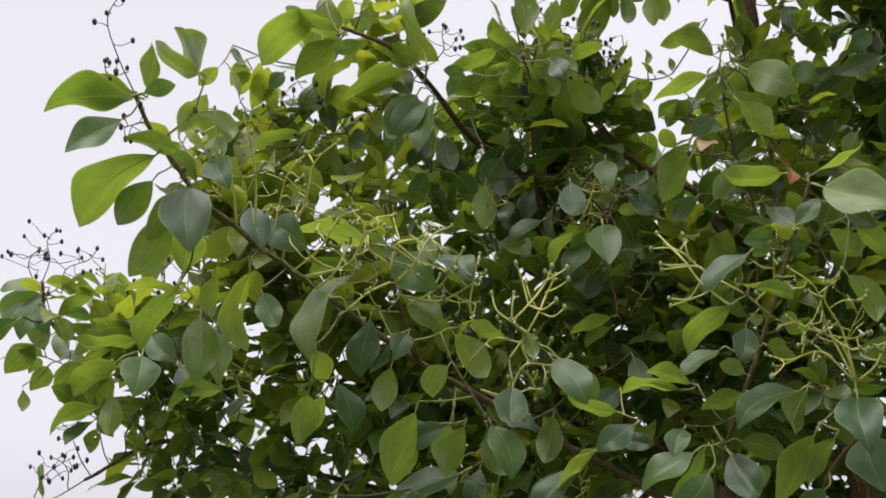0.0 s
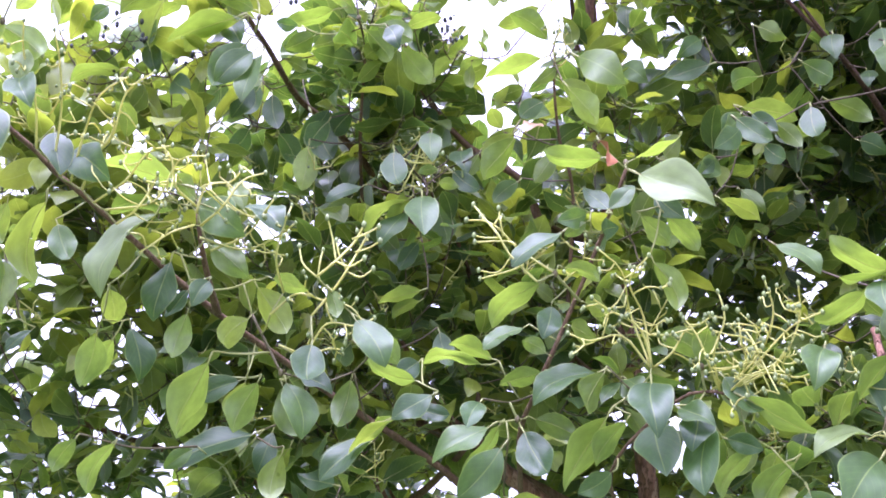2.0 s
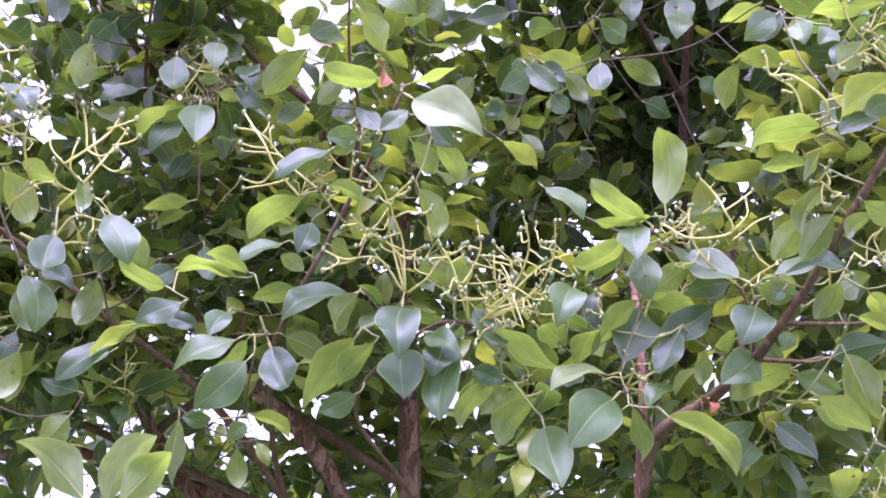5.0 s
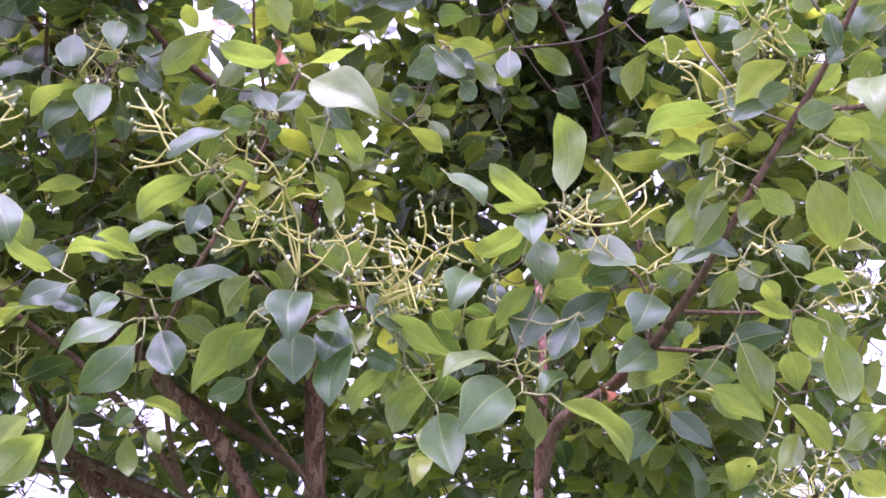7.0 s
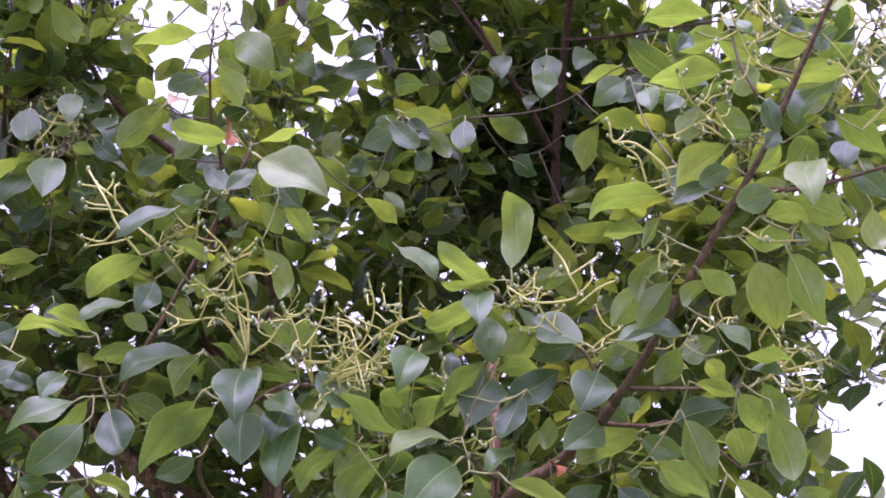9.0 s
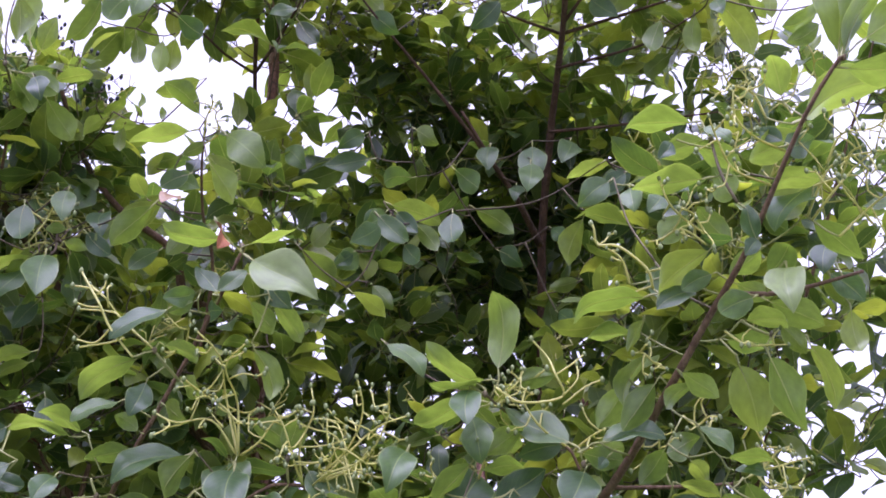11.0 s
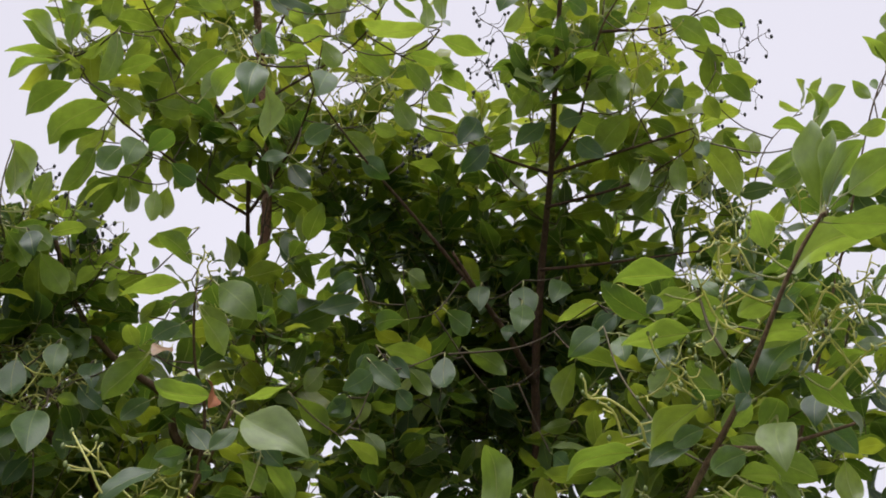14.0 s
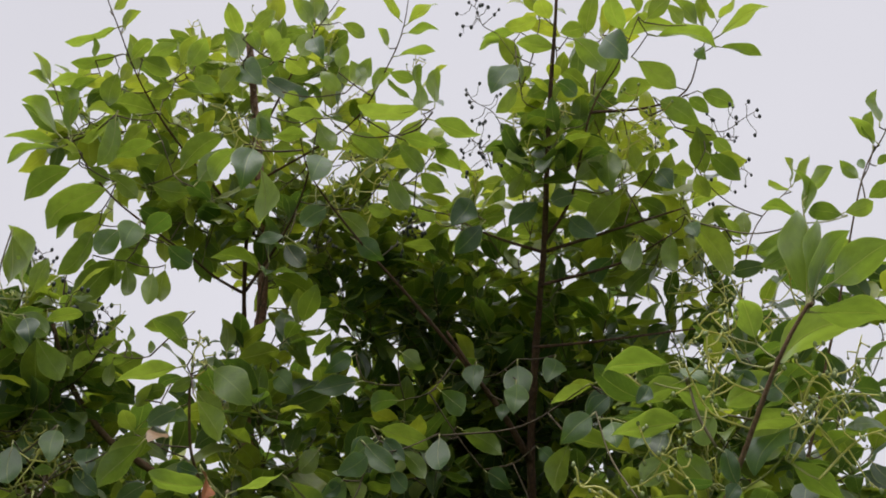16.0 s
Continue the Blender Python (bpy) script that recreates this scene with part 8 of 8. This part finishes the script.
panicle(limb_left, (-0.449, 2.073, 2.402), (-0.466, 2.021, 2.466), 0.057, 205, forks=5)
panicle(limb_left, (-0.421, 2.084, 2.395), (-0.401, 2.046, 2.455), 0.057, 206, forks=5)
panicle(limb_left, (-0.465, 2.078, 2.372), (-0.481, 2.031, 2.428), 0.057, 207, forks=5)
# single flower stalks that stand out from the leaves
flower_stem(branch_b, 0.0017, True, (-0.146, 1.660, 2.077), (-0.197, 1.660, 2.122), (-0.220, 1.660, 2.149), (-0.248, 1.660, 2.173))
flower_stem(branch_b, 0.0015, False, (-0.197, 1.660, 2.122), (-0.211, 1.660, 2.132), (-0.257, 1.660, 2.135))
flower_stem(branch_b, 0.0015, False, (-0.220, 1.660, 2.149), (-0.239, 1.660, 2.163), (-0.266, 1.660, 2.164))
flower_stem(branch_b, 0.0015, False, (-0.215, 1.660, 2.136), (-0.217, 1.660, 2.160), (-0.216, 1.660, 2.169))
flower_stem(branch_b, 0.0015, False, (-0.188, 1.660, 2.093), (-0.208, 1.660, 2.085), (-0.251, 1.660, 2.080))
flower_stem(branch_d, 0.0019, True, (-0.466, 1.570, 2.015), (-0.436, 1.570, 2.048), (-0.416, 1.570, 2.073), (-0.406, 1.570, 2.100), (-0.389, 1.570, 2.124))
flower_stem(branch_d, 0.0015, False, (-0.416, 1.570, 2.073), (-0.424, 1.570, 2.092), (-0.430, 1.570, 2.116))
flower_stem(branch_d, 0.0015, False, (-0.416, 1.570, 2.073), (-0.398, 1.570, 2.064), (-0.381, 1.570, 2.075))
flower_stem(branch_d, 0.0015, False, (-0.406, 1.570, 2.100), (-0.386, 1.570, 2.106), (-0.370, 1.570, 2.112))
flower_stem(branch_d, 0.0015, False, (-0.388, 1.570, 2.116), (-0.394, 1.570, 2.126), (-0.403, 1.570, 2.130))
flower_stem(branch_d, 0.0015, False, (-0.436, 1.570, 2.048), (-0.453, 1.570, 2.062), (-0.452, 1.570, 2.086), (-0.450, 1.570, 2.106))
flower_stem(branch_c, 0.0020, True, (0.516, 1.560, 2.147), (0.507, 1.560, 2.170), (0.471, 1.560, 2.203), (0.445, 1.560, 2.208), (0.440, 1.560, 2.228), (0.436, 1.560, 2.236))
flower_stem(branch_c, 0.0015, False, (0.507, 1.560, 2.170), (0.528, 1.560, 2.173), (0.544, 1.560, 2.179))
flower_stem(branch_c, 0.0015, False, (0.516, 1.560, 2.151), (0.472, 1.560, 2.138), (0.467, 1.560, 2.149))
flower_stem(branch_u, 0.0019, True, (0.317, 1.660, 2.036), (0.351, 1.660, 2.014), (0.407, 1.660, 2.027), (0.396, 1.660, 2.055), (0.389, 1.660, 2.083), (0.366, 1.660, 2.109))
flower_stem(branch_u, 0.0015, False, (0.396, 1.660, 2.055), (0.419, 1.660, 2.071), (0.439, 1.660, 2.090))
flower_stem(branch_u, 0.0015, False, (0.407, 1.660, 2.027), (0.426, 1.660, 2.048), (0.427, 1.660, 2.072))
flower_stem(branch_u, 0.0015, False, (0.407, 1.660, 2.015), (0.438, 1.660, 2.040), (0.460, 1.660, 2.049))
flower_stem(branch_u, 0.0015, False, (0.351, 1.660, 2.014), (0.362, 1.660, 2.046), (0.385, 1.660, 2.062))
flower_stem(twig_h, 0.0017, True, (-0.403, 1.850, 2.307), (-0.386, 1.850, 2.347), (-0.376, 1.850, 2.371), (-0.369, 1.850, 2.386))
flower_stem(twig_h, 0.0015, False, (-0.386, 1.850, 2.347), (-0.415, 1.850, 2.365), (-0.428, 1.850, 2.360))
flower_stem(twig_h, 0.0015, False, (-0.386, 1.850, 2.347), (-0.356, 1.850, 2.348), (-0.334, 1.850, 2.353))
flower_stem(twig_h, 0.0015, False, (-0.397, 1.850, 2.327), (-0.424, 1.850, 2.331), (-0.441, 1.850, 2.325))
flower_stem(branch_d, 0.0019, True, (-0.438, 1.500, 2.046), (-0.412, 1.500, 2.065), (-0.390, 1.500, 2.093), (-0.376, 1.500, 2.114))
flower_stem(branch_d, 0.0015, False, (-0.412, 1.500, 2.065), (-0.417, 1.500, 2.098), (-0.421, 1.500, 2.122))
flower_stem(branch_d, 0.0015, False, (-0.412, 1.500, 2.065), (-0.390, 1.500, 2.052), (-0.371, 1.500, 2.062))
flower_stem(branch_d, 0.0015, False, (-0.390, 1.500, 2.093), (-0.370, 1.500, 2.097), (-0.354, 1.500, 2.106))
flower_stem(branch_d, 0.0015, False, (-0.438, 1.500, 2.046), (-0.456, 1.500, 2.065), (-0.462, 1.500, 2.090))
flower_stem(branch_b, 0.0019, True, (-0.167, 1.630, 2.057), (-0.201, 1.630, 2.096), (-0.216, 1.630, 2.125), (-0.233, 1.630, 2.151), (-0.253, 1.630, 2.181))
flower_stem(branch_b, 0.0015, False, (-0.216, 1.630, 2.125), (-0.236, 1.630, 2.127), (-0.251, 1.630, 2.130))
flower_stem(branch_b, 0.0015, False, (-0.201, 1.630, 2.096), (-0.222, 1.630, 2.079), (-0.246, 1.630, 2.079))
flower_stem(branch_b, 0.0015, False, (-0.226, 1.630, 2.142), (-0.216, 1.630, 2.156), (-0.216, 1.630, 2.169))
# fruit stalks with dark berries against the sky
panicle(branch_a, (-0.890, 1.292, 2.398), (-0.857, 1.211, 2.510), 0.030, 208, berries=True, forks=5)
panicle(branch_a, (-0.890, 1.292, 2.398), (-0.902, 1.237, 2.428), 0.030, 209, berries=True, forks=5)
panicle(branch_a, (-0.886, 1.314, 2.366), (-0.906, 1.283, 2.349), 0.030, 210, berries=True, forks=5)
panicle(limb_left, (-1.364, 1.704, 2.323), (-1.317, 1.678, 2.405), 0.050, 211, berries=True)
panicle(limb_left, (-1.341, 1.730, 2.305), (-1.267, 1.729, 2.377), 0.050, 212, berries=True)
panicle(limb_left, (-1.292, 1.782, 2.267), (-1.208, 1.802, 2.301), 0.050, 213, berries=True)
panicle(limb_left, (-1.235, 1.822, 2.267), (-1.193, 1.804, 2.320), 0.050, 214, berries=True)
panicle(limb_left, (-1.375, 1.695, 2.322), (-1.346, 1.670, 2.373), 0.050, 215, berries=True)
panicle(limb_left, (-1.192, 1.850, 2.267), (-1.141, 1.824, 2.355), 0.050, 216, berries=True)
panicle(limb_left, (-1.177, 1.845, 2.307), (-1.096, 1.869, 2.310), 0.050, 217, berries=True)
panicle(limb_upper, (-0.920, 1.724, 2.498), (-0.847, 1.694, 2.577), 0.050, 218, berries=True)
panicle(limb_upper, (-0.887, 1.727, 2.525), (-0.810, 1.707, 2.585), 0.050, 219, berries=True)
panicle(limb_upper, (-0.620, 1.790, 2.620), (-0.586, 1.751, 2.664), 0.050, 220, berries=True)
panicle(limb_upper, (-0.402, 1.853, 2.617), (-0.342, 1.827, 2.643), 0.050, 221, berries=True)
panicle(limb_upper, (-0.330, 1.900, 2.555), (-0.326, 1.860, 2.590), 0.050, 222, berries=True)
panicle(limb_upper, (-0.768, 1.794, 2.503), (-0.721, 1.768, 2.547), 0.050, 223, berries=True)
panicle(stem_right, (0.789, 1.977, 3.092), (0.888, 1.916, 3.097), 0.060, 224, berries=True, forks=8)
panicle(stem_right, (0.801, 2.013, 3.035), (0.881, 1.991, 2.994), 0.060, 225, berries=True, forks=8)
panicle(stem_right, (0.790, 1.996, 3.064), (0.848, 1.961, 3.054), 0.060, 226, berries=True, forks=8)
panicle(stem_right, (0.727, 2.095, 2.938), (0.841, 2.043, 2.934), 0.060, 227, berries=True, forks=8)
panicle(stem_mid, (0.393, 1.986, 3.094), (0.318, 1.927, 3.147), 0.050, 228, berries=True, forks=8)
panicle(stem_mid, (0.379, 1.871, 3.244), (0.321, 1.819, 3.278), 0.050, 229, berries=True, forks=8)
panicle(stem_mid, (0.360, 2.008, 3.067), (0.325, 1.986, 3.066), 0.050, 230, berries=True, forks=8)
panicle(stem_mid, (0.248, 2.086, 2.955), (0.214, 2.086, 2.915), 0.050, 231, berries=True, forks=8)
panicle(stem_mid, (0.180, 2.098, 2.935), (0.220, 2.092, 2.905), 0.050, 232, berries=True, forks=8)
panicle(stem_mid, (0.372, 2.033, 3.030), (0.347, 1.992, 3.056), 0.050, 233, berries=True, forks=8)
panicle(stem_mid, (0.022, 2.120, 2.881), (0.046, 2.087, 2.901), 0.050, 234, berries=True, forks=8)
panicle(stem_far_left, (-0.463, 2.024, 2.760), (-0.485, 1.969, 2.802), 0.040, 235, berries=True, forks=6)
panicle(stem_far_left, (-0.443, 2.049, 2.726), (-0.385, 2.010, 2.789), 0.040, 236, berries=True, forks=6)
panicle(stem_far_left, (-0.433, 2.061, 2.708), (-0.350, 2.064, 2.705), 0.040, 237, berries=True, forks=6)
panicle(stem_far_left, (-0.402, 2.087, 2.674), (-0.358, 2.070, 2.689), 0.040, 238, berries=True, forks=6)
panicle(stem_far_left, (-0.492, 2.026, 2.737), (-0.467, 1.984, 2.787), 0.040, 239, berries=True, forks=6)
panicle(limb_left, (-1.372, 1.807, 1.973), (-1.378, 1.766, 2.018), 0.050, 240, berries=True, forks=6)
panicle(limb_left, (-1.418, 1.775, 1.954), (-1.348, 1.789, 2.018), 0.050, 241, berries=True, forks=6)
panicle(limb_left, (-1.358, 1.800, 2.051), (-1.357, 1.765, 2.086), 0.050, 242, berries=True, forks=6)
# crown
foliage(tree, 3,
        (-1.240, 1.947, 2.036, 0.120, 0.200, 0.076, 13),
        (-0.645, 2.272, 2.565, 0.308, 0.200, 0.178, 39),
        (-0.999, 1.960, 2.070, 0.313, 0.220, 0.198, 40),
        (-0.511, 2.314, 2.223, 0.432, 0.250, 0.341, 89),
        (-0.315, 2.260, 2.349, 0.167, 0.200, 0.156, 15),
        (-0.246, 2.623, 2.356, 0.689, 0.300, 0.431, 91),
        (-0.238, 2.808, 1.924, 0.783, 0.200, 0.379, 91),
        (-0.101, 2.906, 1.768, 0.671, 0.200, 0.142, 37),
        (-1.028, 2.204, 1.877, 0.290, 0.200, 0.100, 20),
        (0.698, 2.484, 2.374, 0.403, 0.300, 0.474, 74),
        (0.496, 2.495, 1.894, 0.379, 0.250, 0.290, 76),
        (0.913, 2.262, 2.355, 0.245, 0.250, 0.423, 50),
        size=0.090)
foliage(tree, 15,
        (-0.684, 2.375, 1.816, 0.334, 0.200, 0.223, 17),
        (0.874, 2.415, 1.860, 0.167, 0.200, 0.134, 18),
        (0.421, 2.372, 2.764, 0.280, 0.150, 0.243, 39),
        (0.394, 2.774, 2.797, 0.362, 0.200, 0.209, 15),
        (0.253, 2.500, 2.739, 0.543, 0.220, 0.265, 69),
        (0.315, 2.886, 2.796, 0.748, 0.200, 0.245, 39),
        (0.080, 2.819, 2.340, 0.260, 0.150, 0.182, 25),
        (0.251, 2.808, 2.549, 0.323, 0.150, 0.202, 27),
        (0.448, 2.821, 2.720, 0.334, 0.150, 0.237, 29),
        (0.631, 2.769, 2.369, 0.286, 0.150, 0.221, 12),
        (0.272, 2.614, 2.604, 0.128, 0.100, 0.102, 20),
        (0.510, 2.719, 2.563, 0.159, 0.120, 0.146, 20),
        size=0.090)
foliage(tree, 27,
        (-0.102, 3.083, 2.464, 0.921, 0.200, 0.547, 39),
        (0.910, 2.168, 2.709, 0.244, 0.200, 0.093, 15),
        (1.043, 2.085, 2.780, 0.104, 0.200, 0.070, 5),
        (-0.471, 2.061, 2.558, 0.120, 0.200, 0.164, 32),
        size=0.090)
foliage(tree, 39,
        (-0.941, 1.783, 2.482, 0.174, 0.150, 0.174, 23),
        (-0.893, 1.859, 2.368, 0.225, 0.200, 0.184, 32),
        (-1.270, 1.876, 2.221, 0.175, 0.200, 0.093, 18),
        (-0.741, 1.798, 2.632, 0.133, 0.150, 0.082, 9),
        (-0.347, 2.149, 3.201, 0.175, 0.150, 0.150, 20),
        (-0.128, 2.271, 3.355, 0.185, 0.150, 0.198, 22),
        (0.150, 2.189, 3.161, 0.123, 0.150, 0.111, 7),
        (0.022, 2.362, 3.063, 0.294, 0.150, 0.128, 29),
        (0.532, 2.041, 3.251, 0.121, 0.120, 0.181, 10),
        (0.688, 2.138, 3.075, 0.133, 0.150, 0.157, 12),
        (0.418, 2.232, 2.989, 0.145, 0.150, 0.145, 15),
        (0.632, 2.245, 2.916, 0.169, 0.150, 0.097, 10),
        (-0.265, 2.213, 3.012, 0.134, 0.100, 0.073, 13),
        (0.097, 2.334, 3.049, 0.188, 0.100, 0.113, 15),
        (0.792, 2.050, 2.886, 0.068, 0.120, 0.102, 10),
        size=0.090, lit=True)
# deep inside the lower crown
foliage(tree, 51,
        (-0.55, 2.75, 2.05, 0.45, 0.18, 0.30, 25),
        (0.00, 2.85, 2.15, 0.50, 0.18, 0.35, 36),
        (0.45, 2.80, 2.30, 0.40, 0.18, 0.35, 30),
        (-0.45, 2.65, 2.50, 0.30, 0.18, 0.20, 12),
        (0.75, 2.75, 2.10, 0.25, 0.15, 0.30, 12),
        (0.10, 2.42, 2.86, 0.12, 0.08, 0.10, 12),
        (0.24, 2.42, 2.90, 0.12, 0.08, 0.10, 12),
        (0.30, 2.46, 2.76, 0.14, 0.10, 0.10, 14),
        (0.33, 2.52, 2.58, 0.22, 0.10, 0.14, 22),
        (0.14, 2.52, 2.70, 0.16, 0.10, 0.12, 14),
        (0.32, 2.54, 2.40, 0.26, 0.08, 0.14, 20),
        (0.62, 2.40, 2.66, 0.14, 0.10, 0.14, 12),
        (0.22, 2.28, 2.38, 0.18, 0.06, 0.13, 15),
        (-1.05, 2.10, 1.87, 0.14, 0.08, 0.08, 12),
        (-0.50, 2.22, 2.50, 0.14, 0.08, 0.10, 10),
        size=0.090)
# close behind the outer shoots
foliage(tree, 63,
        (-0.55, 1.98, 2.12, 0.30, 0.07, 0.22, 26),
        (-0.18, 2.05, 2.12, 0.22, 0.07, 0.22, 24),
        (0.18, 2.10, 2.02, 0.22, 0.07, 0.12, 14),
        (0.72, 1.98, 2.16, 0.16, 0.07, 0.22, 16),
        (0.25, 2.02, 1.86, 0.20, 0.06, 0.10, 14),
        (0.62, 1.95, 1.82, 0.20, 0.06, 0.12, 14),
        (-0.62, 2.05, 1.80, 0.20, 0.06, 0.10, 10),
        (0.49, 1.97, 3.10, 0.10, 0.05, 0.16, 9),
        size=0.082)
# nearer side sprays
foliage(tree, 8,
        (-0.830, 1.876, 2.135, 0.239, 0.100, 0.138, 29),
        (-0.940, 1.746, 2.233, 0.136, 0.080, 0.100, 11),
        (-0.675, 2.004, 1.979, 0.241, 0.100, 0.102, 27),
        (-0.268, 2.084, 2.181, 0.235, 0.100, 0.145, 20),
        (-0.209, 2.117, 1.954, 0.265, 0.080, 0.062, 11),
        (0.155, 2.110, 1.929, 0.120, 0.060, 0.060, 12),
        (0.554, 2.036, 2.035, 0.223, 0.080, 0.094, 22),
        (0.477, 2.209, 1.818, 0.235, 0.100, 0.091, 27),
        (0.665, 1.894, 2.187, 0.134, 0.100, 0.184, 22),
        (-0.243, 2.714, 1.860, 0.316, 0.100, 0.134, 22),
        (0.192, 2.477, 1.838, 0.131, 0.100, 0.120, 20),
        (-0.076, 2.183, 2.412, 0.058, 0.060, 0.195, 14),
        size=0.088, lit=True)
foliage(tree, 20,
        (-0.853, 2.400, 1.877, 0.162, 0.120, 0.139, 15),
        (-0.168, 2.582, 1.804, 0.139, 0.100, 0.058, 5),
        (-0.090, 2.108, 2.578, 0.075, 0.050, 0.160, 10),
        (-0.087, 2.150, 2.935, 0.070, 0.050, 0.209, 7),
        (0.760, 1.850, 2.400, 0.172, 0.100, 0.103, 22),
        size=0.088)
close_clusters()
# a dead leaf caught among the twigs
sprig(limb_upper, (-0.174, 1.847, 2.393), (-0.192, 1.796, 2.357, 21, 1.00), look_of="withered_edge")
